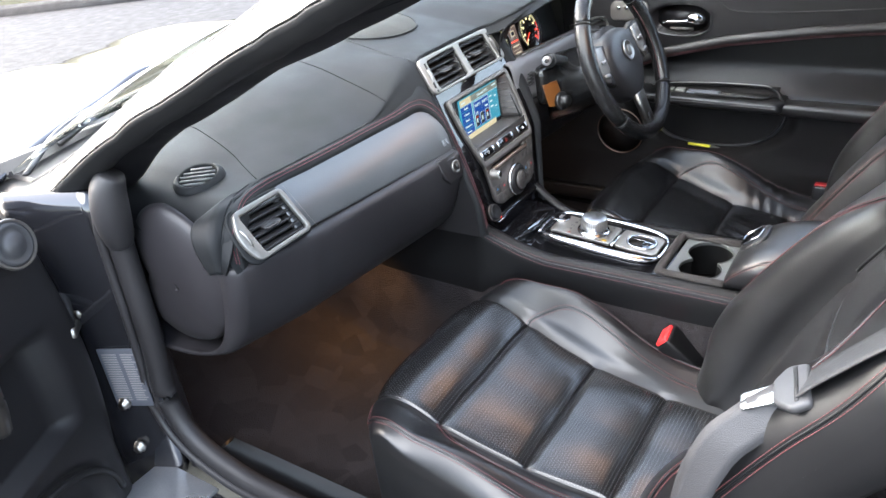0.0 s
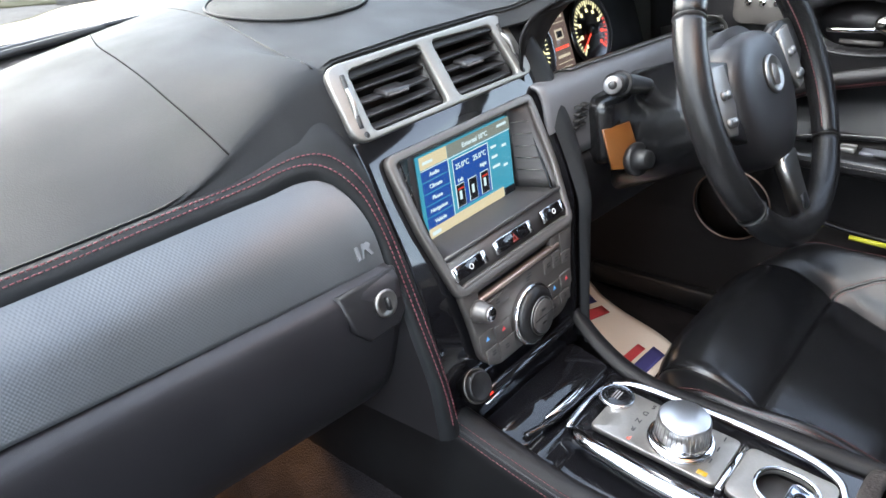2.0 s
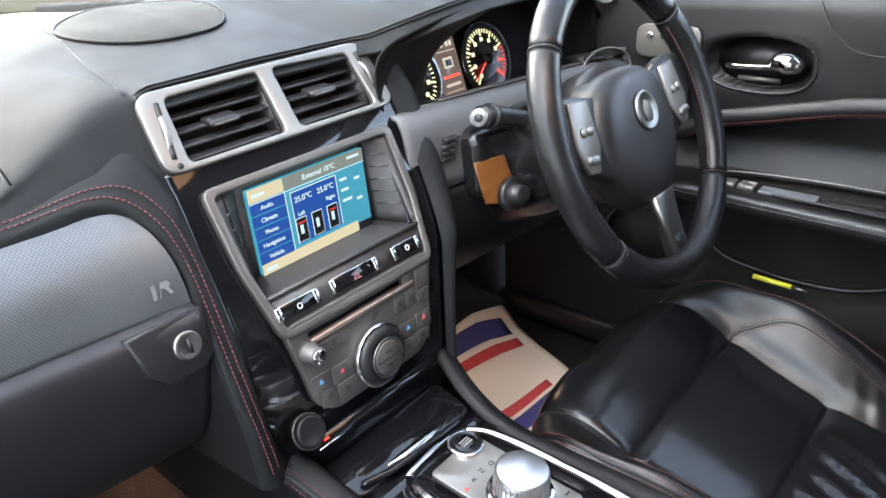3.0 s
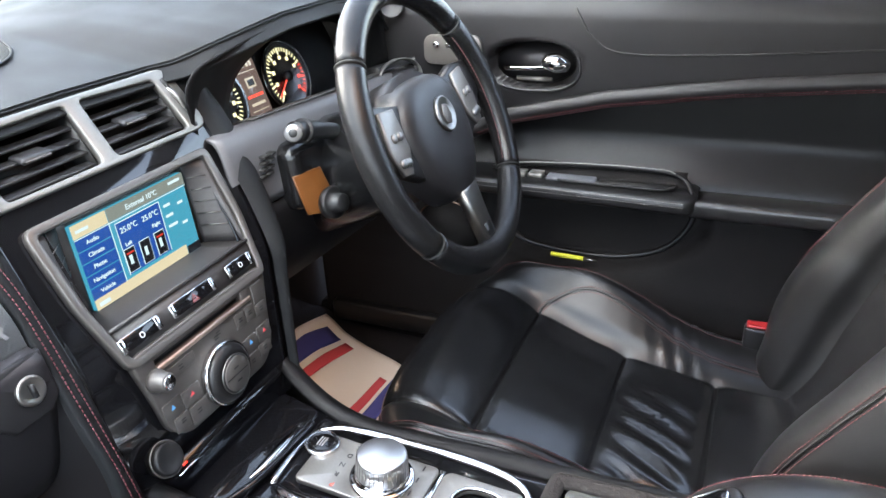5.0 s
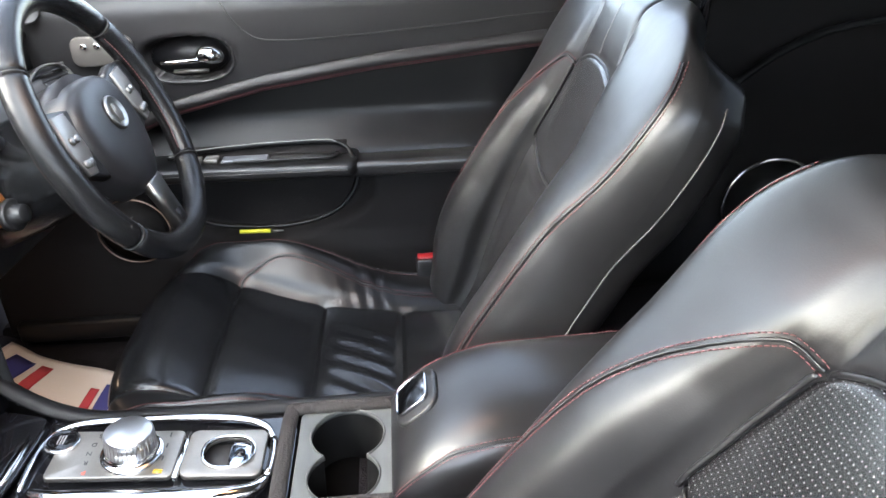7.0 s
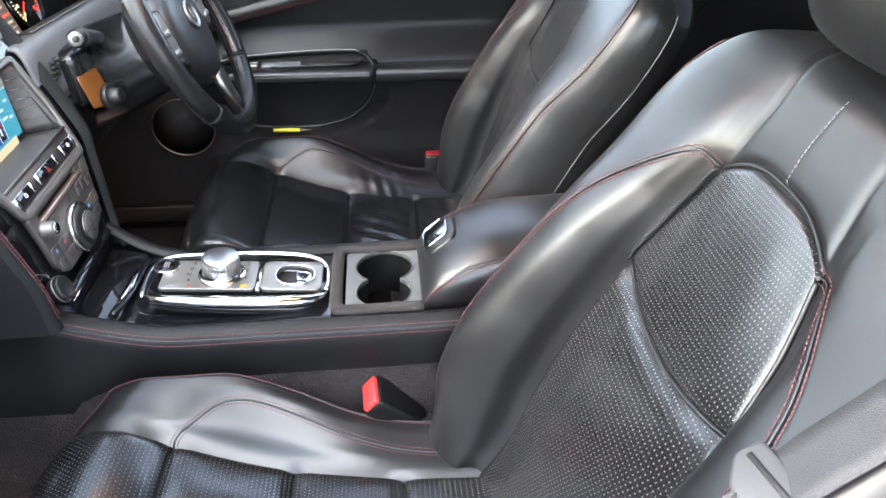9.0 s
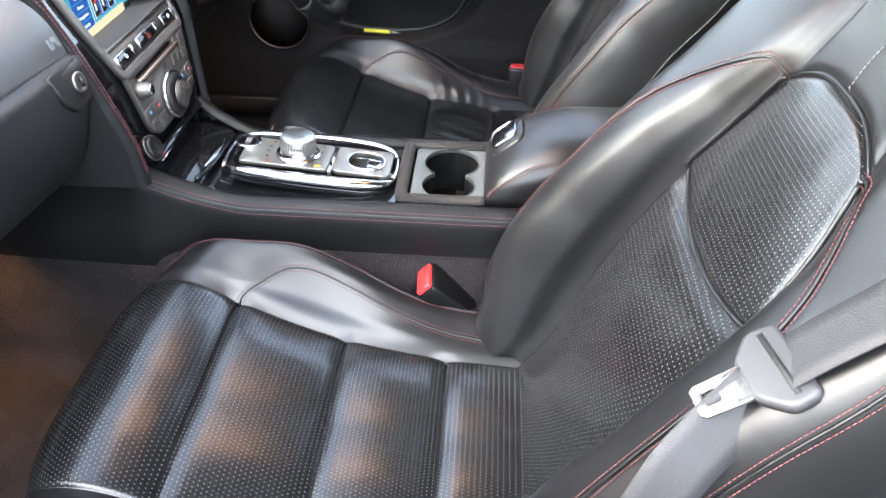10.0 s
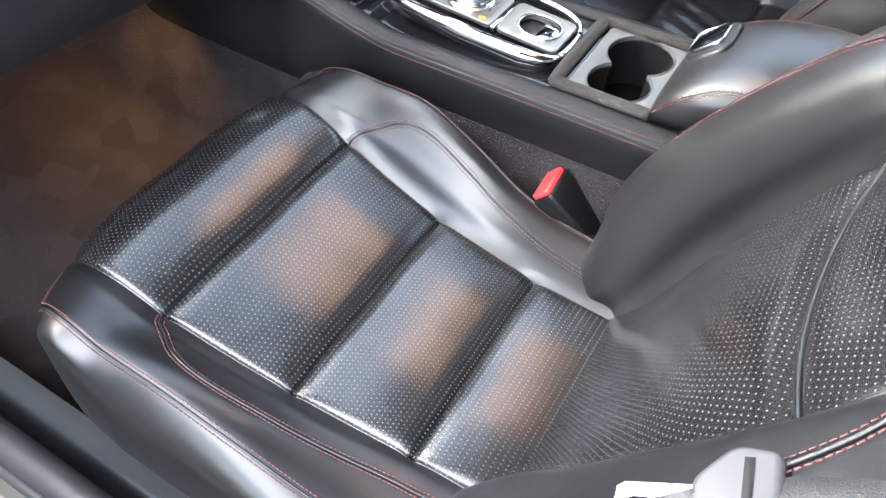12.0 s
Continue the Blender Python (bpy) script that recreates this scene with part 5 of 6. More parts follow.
part("welt", tube([armf(side_u(v, 0), v) for v in span(0.005, 0.95, 60)], 0.0015, 6), LEATHER, arm)
av = armf(0.25, 0.12) - armf(0.25, 0.04)
am = facing(armf(0.25, 0.076) + Vector((0.018, 0, 0.001)), (0, -av.z, av.y) if av.y > 0 else (0, av.z, -av.y), (0, 0, 1))
part("catch_pad", plate(rounded(0.074, 0.058, 0.020, 6), 0.006, am @ pose(0, 0.001, -0.004), 0.003), LEATHER, arm)
part("catch", plate(rounded(0.050, 0.044, 0.010, 5), 0.005, am @ pose(-0.004, -0.002, 0.001), 0.002), mat("polished_catch", (0.32, 0.34, 0.37), 0.12, metal=1.0), arm, "polished armrest catch plate")
part("catch_rim", tube([am @ Vector((x - 0.004, y - 0.002, 0.0055)) for x, y in rounded(0.049, 0.043, 0.010, 6)], 0.0012, 6, closed=True), CHROME, arm)

# ---- driver's side of the dash ----
ip = thing("instrument_panel", "hooded instrument cluster with two lit round gauges", "instrument cluster", (0.39, 0.55, 0.90))
fm = facing((0.39, 0.552, 0.935), (0, -0.95, 0.30))
part("cluster_face", plate(rounded(0.46, 0.17, 0.05, 6), 0.004, fm @ pose(0, 0, -0.006)), RUBBER, ip)
LIT, LITRED, AMB = glow("gauge_white", (0.85, 0.80, 0.45), 1.5), glow("gauge_red", (0.9, 0.07, 0.04), 1.8), glow("gauge_amber", (0.95, 0.85, 0.45), 1.8)
for gx, r in ((-0.102, 0.054), (0.064, 0.054)):
    g = part("gauge", lathe([(r, 0.006), (r - 0.003, 0.010), (r - 0.006, 0.004), (0.0001, 0.001)], 48, fm @ pose(gx, 0, 0)), RUBBER, ip, "round black gauge with pale numerals")
    part("gauge_ring", lathe([(r - 0.001, 0.006), (r + 0.002, 0.009), (r + 0.003, 0.004)], 48, fm @ pose(gx, 0, 0)), mat("dark_chrome", (0.2, 0.2, 0.2), 0.2, metal=1), g)
    for k in range(33):
        a = radians(225 - 270 * k / 32)
        long = 0.008 if k % 4 == 0 else 0.004
        red = gx > 0 and k > 24
        part("tick", box((r - 0.011 - long, -0.0009 - 0.0006 * (k % 4 == 0), 0.004), (r - 0.009, 0.0009 + 0.0006 * (k % 4 == 0), 0.0066), m=fm @ pose(gx, 0, 0) @ pose(0, 0, 0, 0, 0, math.degrees(a))), LITRED if red else LIT, g, smooth=False)
    for k in range(9):
        a = radians(225 - 270 * k / 8)
        part("numeral_bar", box((-0.003, -0.0028, 0.004), (0.003, 0.0028, 0.0066), m=fm @ pose(gx + (r - 0.024) * math.cos(a), (r - 0.024) * math.sin(a), 0)), LITRED if gx > 0 and k > 6 else AMB, g, smooth=False)
    part("needle", box((-0.008, -0.001, 0.008), (0.044, 0.001, 0.0095), 0.0004, fm @ pose(gx, 0, 0, 0, 0, 215)), LITRED, g)
    part("needle_cap", lathe([(0.009, 0.005), (0.008, 0.012), (0.0001, 0.013)], 20, fm @ pose(gx, 0, 0)), PLASTIC, g)
part("info_screen", box((-0.044, -0.050, 0.001), (0.004, 0.050, 0.004), m=fm), glow("info_brown", (0.22, 0.16, 0.14), 0.7), ip, "dim lit information display")
CREAM = glow("info_cream", (0.75, 0.66, 0.50), 0.8)
for x0, x1, y0, y1, m in ((-0.040, 0.000, 0.0275, 0.0285, CREAM), (-0.030, -0.010, 0.004, 0.019, CREAM), (-0.027, -0.013, 0.007, 0.016, INK), (-0.038, -0.002, -0.010, -0.006, LITRED), (-0.036, -0.004, -0.022, -0.018, CREAM), (-0.040, 0.000, -0.030, -0.029, CREAM), (-0.034, -0.006, -0.041, -0.036, CREAM)):
    part("info_mark", box((x0, y0, 0.0042), (x1, y1, 0.0048 + (0.0004 if m is INK else 0)), m=fm), m, ip, smooth=False)
for x in (-0.036, -0.028, -0.016, -0.008):
    part("info_mark", box((x, 0.034, 0.0042), (x + 0.005, 0.041, 0.0048), m=fm), CREAM, ip, smooth=False)


LIP = catmull([(0.135, 0.452, 0.925), (0.118, 0.448, 0.985), (0.125, 0.440, 1.018), (0.170, 0.433, 1.033), (0.283, 0.430, 1.046), (0.43, 0.430, 1.050), (0.55, 0.434, 1.042), (0.63, 0.465, 1.0), (0.66, 0.475, 0.92)], 61)
DEEP = catmull([(0.268, 0.528, 0.895), (0.282, 0.53, 0.934), (0.312, 0.532, 0.970), (0.359, 0.533, 0.992), (0.404, 0.534, 1.003), (0.479, 0.534, 1.014), (0.56, 0.533, 1.008), (0.612, 0.53, 0.975), (0.625, 0.528, 0.885)], 61)


def hood_in(u, v):
    """The dark inside of the hood, from its lip to the cluster."""
    k = int(round(u * 60))
    lip, deep = LIP[k], DEEP[k]
    return lip.lerp(deep, v)


part("hood_lining", thicken(grid(hood_in, span(0, 1, 61), span(0, 1, 8)), 0.003), mat("hood_black", (0.004, 0.004, 0.0045), 0.75, spec=0.2), ip)

lower = thing("driver_dash_panel", "grey plastic lower dash panel beside the steering column", "dash panel", (0.4, 0.45, 0.75))
LGREY = mat("mid_grey_plastic", (0.085, 0.085, 0.09), 0.46, grain=0.00012, scale=1200)


def ldash(x, v):
    pts = [(0, 0.53, 0.905), (0, 0.485, 0.930), (0, 0.445, 0.943), (0, 0.428, 0.932), (0, 0.420, 0.895), (0, 0.416, 0.845)]
    p = catmull(pts, 20)[int(v)]
    return Vector((x, p.y + 0.05 * max(0, x - 0.55), p.z - 0.06 * max(0, x - 0.16)))


part("upper_panel", thicken(grid(ldash, span(0.135, 0.70, 40), range(20), flip=True), 0.005), LGREY, lower, "mid-grey plastic panel")
# windscreen reflection on the ledge, laid on as a paler satin strip
part("shelf_sheen", thicken(grid(lambda x, v: ldash(x, v) + Vector((0, -0.001, 0.0035)), span(0.22, 0.62, 30), (3, 4, 5, 6, 7, 8), flip=True), 0.002), GREYFACE, lower, "paler satin strip for the windscreen reflection on the shelf")


def knee(x, v):
    pts = [(0, 0.419, 0.842), (0, 0.414, 0.83), (0, 0.418, 0.79), (0, 0.44, 0.73), (0, 0.50, 0.67), (0, 0.62, 0.645), (0, 0.75, 0.65)]
    p = catmull(pts, 24)[int(v)]
    return Vector((x, p.y + 0.05 * max(0, x - 0.55), p.z - 0.06 * max(0, x - 0.16)))


part("knee_panel", thicken(grid(knee, span(0.135, 0.70, 40), range(24), flip=True), 0.005), SOFT, lower, "dark soft-touch knee panel")
for i in range(2):
    for j in range(4):
        part("grille_slot", box((0.186 + 0.014 * i, 0.413, 0.878 + 0.0075 * j), (0.197 + 0.014 * i, 0.424, 0.8815 + 0.0075 * j), 0.001, Matrix.Translation((0.003 * j, -0.0, 0))), RUBBER, lower)
ov = thing("air_vent", "oval side vent with chrome ring beside the steering wheel", "air vent", (0.60, 0.43, 0.90))
om = facing((0.604, 0.424, 0.906), (-0.25, -0.93, 0.20))
part("vent_frame", plate(circle(0.054, 40, ry=0.032), 0.008, om @ pose(0, 0, -0.006), 0.002, [circle(0.050, 40, ry=0.028)]), SATIN, ov)
vent(om, 0.092, 0.052, ov, 4)

col = thing("steering_column", "black steering column shroud with stalk and key dial", "steering column", (0.33, 0.37, 0.87))
GLOSSY = mat("smooth_black_plastic", (0.006, 0.006, 0.0065), 0.22)
part("shroud", tube([(0.356, 0.290, 0.885), (0.356, 0.32, 0.868), (0.356, 0.38, 0.842), (0.356, 0.50, 0.80)], lambda k: 0.066 + 0.018 * k, 32), GLOSSY, col)
part("shroud_cover", tube([(0.356, 0.262, 0.898), (0.356, 0.31, 0.877)], lambda k: 0.086 - 0.004 * k, 32), SOFT, col)
part("switch_pod", box((0.228, 0.392, 0.815), (0.33, 0.45, 0.905), 0.018, seg=4), GLOSSY, col, "smooth black switch pod")
part("stalk", tube(catmull([(0.31, 0.382, 0.905), (0.27, 0.382, 0.918), (0.240, 0.383, 0.926), (0.222, 0.383, 0.929)], 16), lambda k: 0.0105 + 0.0035 * k, 16), PLASTIC, col, "black wiper stalk with grey end switch")
part("stalk_cap", lathe([(0.0112, -0.004), (0.0112, 0.002), (0.0095, 0.004), (0.0001, 0.0045)], 24, facing((0.217, 0.382, 0.930), (-0.85, -0.45, 0.25))), mat("light_grey_switch", (0.30, 0.30, 0.305), 0.35, metal=0.7), col)
part("stalk_collar", tube([(0.236, 0.383, 0.927), (0.243, 0.383, 0.9245)], 0.0158, 20), RUBBER, col)
part("stalk_mark", lathe([(0.0001, 0.0008), (0.0045, 0.0008), (0.0055, 0)], 16, facing((0.2135, 0.380, 0.931), (-0.85, -0.45, 0.25))), PLASTIC, col)
# orange lamp reflection on the pod, put in as a coloured plate
part("lamp_reflection_plate", plate([(-0.030, 0.030), (0.014, 0.032), (0.033, -0.034), (-0.020, -0.024)], 0.003, facing((0.254, 0.386, 0.838), (-0.35, -0.92, 0.15)), 0.001), mat("orange_reflection", (0.105, 0.038, 0.009), 0.30), col, "glossy plate coloured as the orange lamp reflection on the column")
part("key_dial", lathe([(0.022, -0.004), (0.022, 0.004), (0.019, 0.007), (0.014, 0.005), (0.012, 0.020), (0.010, 0.022), (0.0001, 0.022)], 32, facing((0.270, 0.372, 0.820), (-0.25, -0.95, 0.2))), PLASTIC, col, "round black column adjuster knob")

# ---- steering wheel ----
wh = thing("steering_wheel", "black leather three-spoke steering wheel with silver spoke trims", "steering wheel", (0.358, 0.25, 0.91))
wm = facing((0.352, 0.246, 0.910), (0, -0.92, 0.39))
upw = tuple(wm.to_3x3() @ Vector((0, 0, 1)))
GLOVE = mat("polished_leather", (0.008, 0.008, 0.0085), 0.25, wear=0.06, spec=0.36, grain=0.00015, scale=900, kind="leather")
R = 0.181
for a0, a1, m, lab in ((38, 142, GLOVE, "smooth polished leather rim top"), (142, 218, GLOVE, "stitched leather grip"), (218, 322, GLOVE, "smooth polished leather rim bottom"), (322, 398, GLOVE, "stitched leather grip")):
    part("rim_section", tube([wm @ Vector((R * math.cos(a), R * math.sin(a), 0)) for a in [radians(k) for k in span(a0 + 0.4, a1 - 0.4, 36)]], lambda k: 0.0182 - 0.001 * (abs(k - 0.5) * 2) ** 8, 18, up=upw), m, wh, lab)
for a in (38, 142, 218, 322):
    t = radians(a)
    part("rim_joint", tube([wm @ Vector((R * math.cos(t + d), R * math.sin(t + d), 0)) for d in (-0.004, 0.004)], 0.0184, 18, up=upw), RUBBER, wh)
for a0, a1 in ((145, 215), (325, 395)):
    bm = stitches([wm @ Vector(((R - 0.0184) * math.cos(a), (R - 0.0184) * math.sin(a), 0.002)) for a in [radians(k) for k in span(a0, a1, 40)]], 0.003, 0.002, 0.0007, up=upw)
    part("rim_stitching", bm, RED, wh, "dull red thread stitching")


def hubf(u, v):
    a = 2 * math.pi * u
    c, s_ = math.cos(a), math.sin(a)
    w = 0.088 if s_ > 0 else 0.088 * (1 - 0.30 * abs(s_) ** 1.5)
    h = 0.070 if s_ > 0 else 0.100
    x, y = w * math.copysign(abs(c) ** 0.7, c), h * math.copysign(abs(s_) ** 0.8, s_)
    prof = catmull([(0.0, 0.012, 0), (0.55, 0.010, 0), (0.85, 0.004, 0), (0.98, -0.010, 0), (1.0, -0.040, 0)], 13)[int(v)]
    return wm @ Vector((x * prof.x, y * prof.x, prof.y))


part("airbag_cover", grid(hubf, span(0, 1, 49)[:-1], range(13), loop=True), SOFT, wh, "soft black airbag cover")
part("badge", lathe([(0.024, 0.0), (0.024, 0.003), (0.022, 0.005), (0.0205, 0.0035), (0.0001, 0.003)], 36, wm @ pose(0, 0.012, 0.011)), SILVER, wh, "round silver badge")
part("badge_face", plate([(-0.009, -0.012), (0.004, -0.014), (0.010, -0.004), (0.007, 0.010), (-0.004, 0.013), (-0.010, 0.004)], 0.0016, wm @ pose(0, 0.012, 0.0145), 0.0006), GREYFACE, wh)
for d in (-1, 1):
    arm_ = [(d * 0.070, 0.050), (d * 0.120, 0.062), (d * 0.168, 0.058), (d * 0.170, 0.012), (d * 0.130, -0.020), (d * 0.078, -0.048)]
    part("spoke", plate(arm_ if d < 0 else arm_[::-1], 0.016, wm @ pose(0, 0, -0.022), 0.004), PLASTIC, wh)
    pad_ = [(d * 0.092, 0.050), (d * 0.126, 0.054), (d * 0.136, 0.006), (d * 0.128, -0.026), (d * 0.108, -0.030), (d * 0.092, 0.0)]
    sp_ = part("control_pad", plate(pad_ if d < 0 else pad_[::-1], 0.006, wm @ pose(0, 0, -0.007), 0.002), mat("pad_grey", (0.15, 0.147, 0.142), 0.35, metal=0.5), wh, "grey switch pad on the spoke")
    for x, y in ((0.106, 0.018), (0.119, 0.019), (0.110, -0.014), (0.117, -0.013), (0.124, -0.012)):
        part("pad_button", lathe([(0.0055, 0), (0.0055, 0.003), (0.004, 0.0045), (0.0001, 0.0045)], 16, wm @ pose(d * x, y, -0.002)), SILVER, sp_)
low = [(-0.024, -0.088), (-0.020, -0.120), (-0.018, -0.168), (0.018, -0.168), (0.020, -0.120), (0.024, -0.088)]
part("lower_spoke", plate(low, 0.014, wm @ pose(0, 0, -0.010), 0.003), SILVER, wh, "satin silver lower spoke trim")
part("spoke_mark", plate(rounded(0.018, 0.018, 0.003), 0.001, wm @ pose(0, -0.152, 0.0042)), PLASTIC, wh)

# ---- driver's door ----
dd = thing("driver_door", "closed driver's door with black leather trim and armrest", "car door", (0.72, 0, 0.4))
BAND = ((0.36, 0.79), (0.265, 0.832), (0.10, 0.870), (-0.10, 0.898), (-0.40, 0.925), (-0.62, 0.935))
band_z = lambda y: float(np.interp(-y, [-p[0] for p in BAND], [p[1] for p in BAND]))


def door_x(y, z):
    b = band_z(y)
    x = 0.700
    if z > b:
        x -= 0.010 + 0.012 * math.sin(min(1, (z - b) / 0.12) * math.pi / 2)
        if z > 0.99:
            x += 0.03 * ((z - 0.99) / 0.05) ** 2
    else:
        k = min(1.0, (b - z) / 0.02)
        x += 0.038 * k * k
        if z < 0.80:
            m = min(1.0, (0.80 - z) / 0.09)
            x -= 0.042 * m * m * (3 - 2 * m)
    # pocket
    e = ((y - 0.13) / 0.205) ** 2 + ((z - 0.655) / 0.098) ** 2
    if z < 0.712 and e < 1.15:
        x += 0.035 * min(1.0, (1.15 - e) / 0.25)
    if z < 0.56:
        x -= 0.012 * min(1, (0.56 - z) / 0.04)
    # handle bowl
    h = (abs(y - 0.222) / 0.078) ** 2.6 + (abs(z - 0.917) / 0.040) ** 2.6
    if h < 1:
        x += 0.032 * min(1.0, (1 - h) / 0.35)
    return x


def door_piece(name, lo, hi, material, label, n):
    part(name, thicken(grid(lambda y, k: Vector((door_x(y, lo(y) + (hi(y) - lo(y)) * k), y, lo(y) + (hi(y) - lo(y)) * k)), span(0.68, -0.62, 150), span(0, 1, n)), 0.02), material, dd, label)


door_piece("upper_trim", band_z, lambda y: 1.035, SOFT, "dark grey soft-touch upper door trim", 40)
door_piece("door_insert", lambda y: 0.712, band_z, INSERT, "smooth black leather door insert", 34)
door_piece("door_pocket", lambda y: 0.37, lambda y: 0.712, DOORLOW, "dark moulded pocket and lower door", 46)


def on_door(pts, n, lift=0.003):
    return [Vector((door_x(p.x, p.y) - lift, p.x, p.y)) for p in catmull([(a, b, 0) for a, b in pts], n)]


def bandf(y, v):
    z = band_z(y) - 0.022 + 0.034 * v
    return Vector((0.682 - 0.008 * math.sin(math.pi * v) + 0.020 * (1 - v) ** 4, y, z))


part("trim_band", thicken(grid(bandf, span(0.34, -0.62, 90), span(0, 1, 9)), 0.003), SOFT, dd, "stitched leather trim band")
for v in (0.14, 0.30):
    part("stitching", stitches([bandf(y, v) + Vector((-0.0015, 0, 0)) for y in span(0.32, -0.60, 80)]), RED, dd, "dull red thread stitching")
part("seam", tube(on_door([(0.15, 1.01), (0.12, 0.965), (0.071, 0.942), (-0.1, 0.945), (-0.4, 0.966), (-0.6, 0.985)], 60, 0.0005), 0.0015, 5), RUBBER, dd)
part("pocket_rim", tube(on_door([(0.30, 0.63), (0.26, 0.585), (0.18, 0.566), (0.08, 0.566), (0.0, 0.590), (-0.045, 0.64), (-0.055, 0.70)], 50, 0.004), 0.005, 8), PLASTIC, dd, "moulded pocket rim")


def drest(u, v):
    y = 0.37 - 0.43 * v
    a = 2 * math.pi * u
    k = math.sin(math.pi * min(1, max(0, (v + 0.02) * 5)) / 2) * math.sin(math.pi * min(1, (1.005 - v) * 60) / 2)
    cx, cz = math.cos(a), math.sin(a)
    return Vector((0.675 + (0.050 * k) * math.copysign(abs(cx) ** 0.6, cx), y, 0.719 - 0.006 * v + 0.017 * math.copysign(abs(cz) ** 0.6, cz)))


bm = grid(drest, span(0, 1, 41)[:-1], span(0, 1, 40), loop=True, flip=True)
part("armrest", bm, LEATHER, dd, "black leather door armrest")
for dz in (0.012, 0.005):
    part("stitching", stitches([drest(0.44, v) + Vector((-0.002, 0, dz - 0.012)) for v in span(0.03, 0.96, 50)], r=0.0005), GREYTHREAD, dd)
part("rear_rest", box((0.644, -0.60, 0.690), (0.70, -0.045, 0.722), 0.010, seg=3), LEATHER, dd)
part("grab_cup", plate(rounded(0.20, 0.050, 0.022, 6), 0.004, Matrix.Translation((0.668, 0.075, 0.733)) @ pose(0, 0, 0, 0, 0, 90), 0.001, [rounded(0.17, 0.038, 0.018, 6, -0.008, 0)]), PLASTIC, dd)
part("grab_rim", tube(catmull([(0.662, 0.285, 0.742), (0.668, 0.22, 0.752), (0.672, 0.10, 0.757), (0.672, 0.0, 0.757), (0.668, -0.035, 0.748), (0.655, -0.052, 0.728)], 40), 0.0045, 8), INSERT, dd, "raised rim of the grab recess")
part("grab_line", tube(catmull([(0.660, 0.285, 0.746), (0.664, 0.22, 0.756), (0.668, 0.10, 0.761), (0.668, 0.0, 0.761), (0.666, -0.022, 0.757)], 40), 0.0011, 6), SATIN, dd, "thin satin line along the recess")
part("grab_back", thicken(grid(lambda y, v: Vector((0.668 + 0.012 * v, y, 0.732 + 0.024 * v)), span(0.27, -0.04, 20), span(0, 1, 4)), 0.003), DOORLOW, dd)
part("grab_well", box((0.652, -0.020, 0.7315), (0.686, 0.100, 0.7345)), RUBBER, dd)
part("switch_plate", box((0.648, 0.104, 0.731), (0.690, 0.188, 0.738), 0.003), mat("blue_grey_panel", (0.09, 0.095, 0.11), 0.3), dd)
for i in range(2):
    for j in range(2):
        part("window_switch", box((0.649 + 0.021 * i, 0.194 + 0.030 * j, 0.732), (0.667 + 0.021 * i, 0.220 + 0.030 * j, 0.741), 0.003), SATIN, dd, "small window switch")
part("handle_ring", tube([Vector((0.684, 0.222 + 0.080 * math.copysign(abs(math.cos(a)) ** 0.77, math.cos(a)), 0.917 + 0.042 * math.copysign(abs(math.sin(a)) ** 0.77, math.sin(a)))) for a in span(0, 2 * math.pi, 49)[:-1]], 0.003, 8, closed=True, up=(1, 0, 0)), PLASTIC, dd)
hd = part("handle", tube(catmull([(0.688, 0.268, 0.911), (0.679, 0.245, 0.913), (0.676, 0.215, 0.915), (0.676, 0.190, 0.917)], 20), 0.0052, 12, flat=0.8), CHROME, dd, "polished chrome door pull")
part("pull_end", tube(catmull([(0.676, 0.200, 0.922), (0.675, 0.186, 0.925), (0.677, 0.172, 0.922), (0.682, 0.162, 0.916)], 16), lambda k: 0.010 + 0.008 * math.sin(math.pi * k), 14, flat=0.9), CHROME, hd)
part("pull_shade", tube([(0.690, 0.250, 0.894), (0.690, 0.190, 0.893)], 0.004, 8), GREYFACE, hd)
part("handle_bowl", lathe([(1.0, 0), (0.0001, 0.001)], 40, facing((0.7065, 0.222, 0.917), (-1, 0, 0)) @ Matrix.Diagonal((0.070, 0.036, 1, 1))), SOFT, dd, "dark handle bowl")
mp = part("memory_plate", plate(rounded(0.105, 0.050, 0.016, 5), 0.006, facing((0.673, 0.357, 0.940), (-1, 0, 0.05)), 0.002), GREYFACE, dd, "satin seat-memory switch plate")
for i in range(3):
    part("memory_button", lathe([(0.0055, 0), (0.0055, 0.003), (0.004, 0.004), (0.0001, 0.004)], 16, facing((0.6665, 0.385 - 0.022 * i, 0.949), (-1, 0, 0))), CHROME, mp)
part("tweeter_ring", lathe([(0.022, 0), (0.022, 0.005), (0.019, 0.007), (0.017, 0.003), (0.0001, 0.005)], 32, facing((0.670, 0.466, 1.012), (-0.9, -0.35, 0.2))), SOFT, dd)
part("speaker_ring", tube([Vector((0.664, 0.378 + 0.068 * math.cos(a), 0.600 + 0.066 * math.sin(a))) for a in span(0, 2 * math.pi, 65)[:-1]], 0.0016, 8, closed=True, up=(1, 0, 0)), mat("bronze_ring", (0.30, 0.21, 0.17), 0.35, metal=1.0), dd, "thin bronze speaker ring")
part("speaker_mesh", lathe([(0.066, 0), (0.0001, 0.004)], 32, facing((0.672, 0.378, 0.600), (-1, 0, 0))), DOORLOW, dd)
part("door_glass", thicken(grid(lambda y, z: Vector((0.745 - 0.30 * (z - 1.03), y, z)), (0.5, -0.1, -0.62), (1.03, 1.12, 1.24)), 0.004), GLASS, dd).visible_shadow = False
part("glass_seal", box((0.715, -0.62, 1.028), (0.745, 0.62, 1.045), 0.006), RUBBER, dd)
pen = thing("pen", "yellow ballpoint pen lying in the door pocket", "pen", (0.70, 0.14, 0.575))
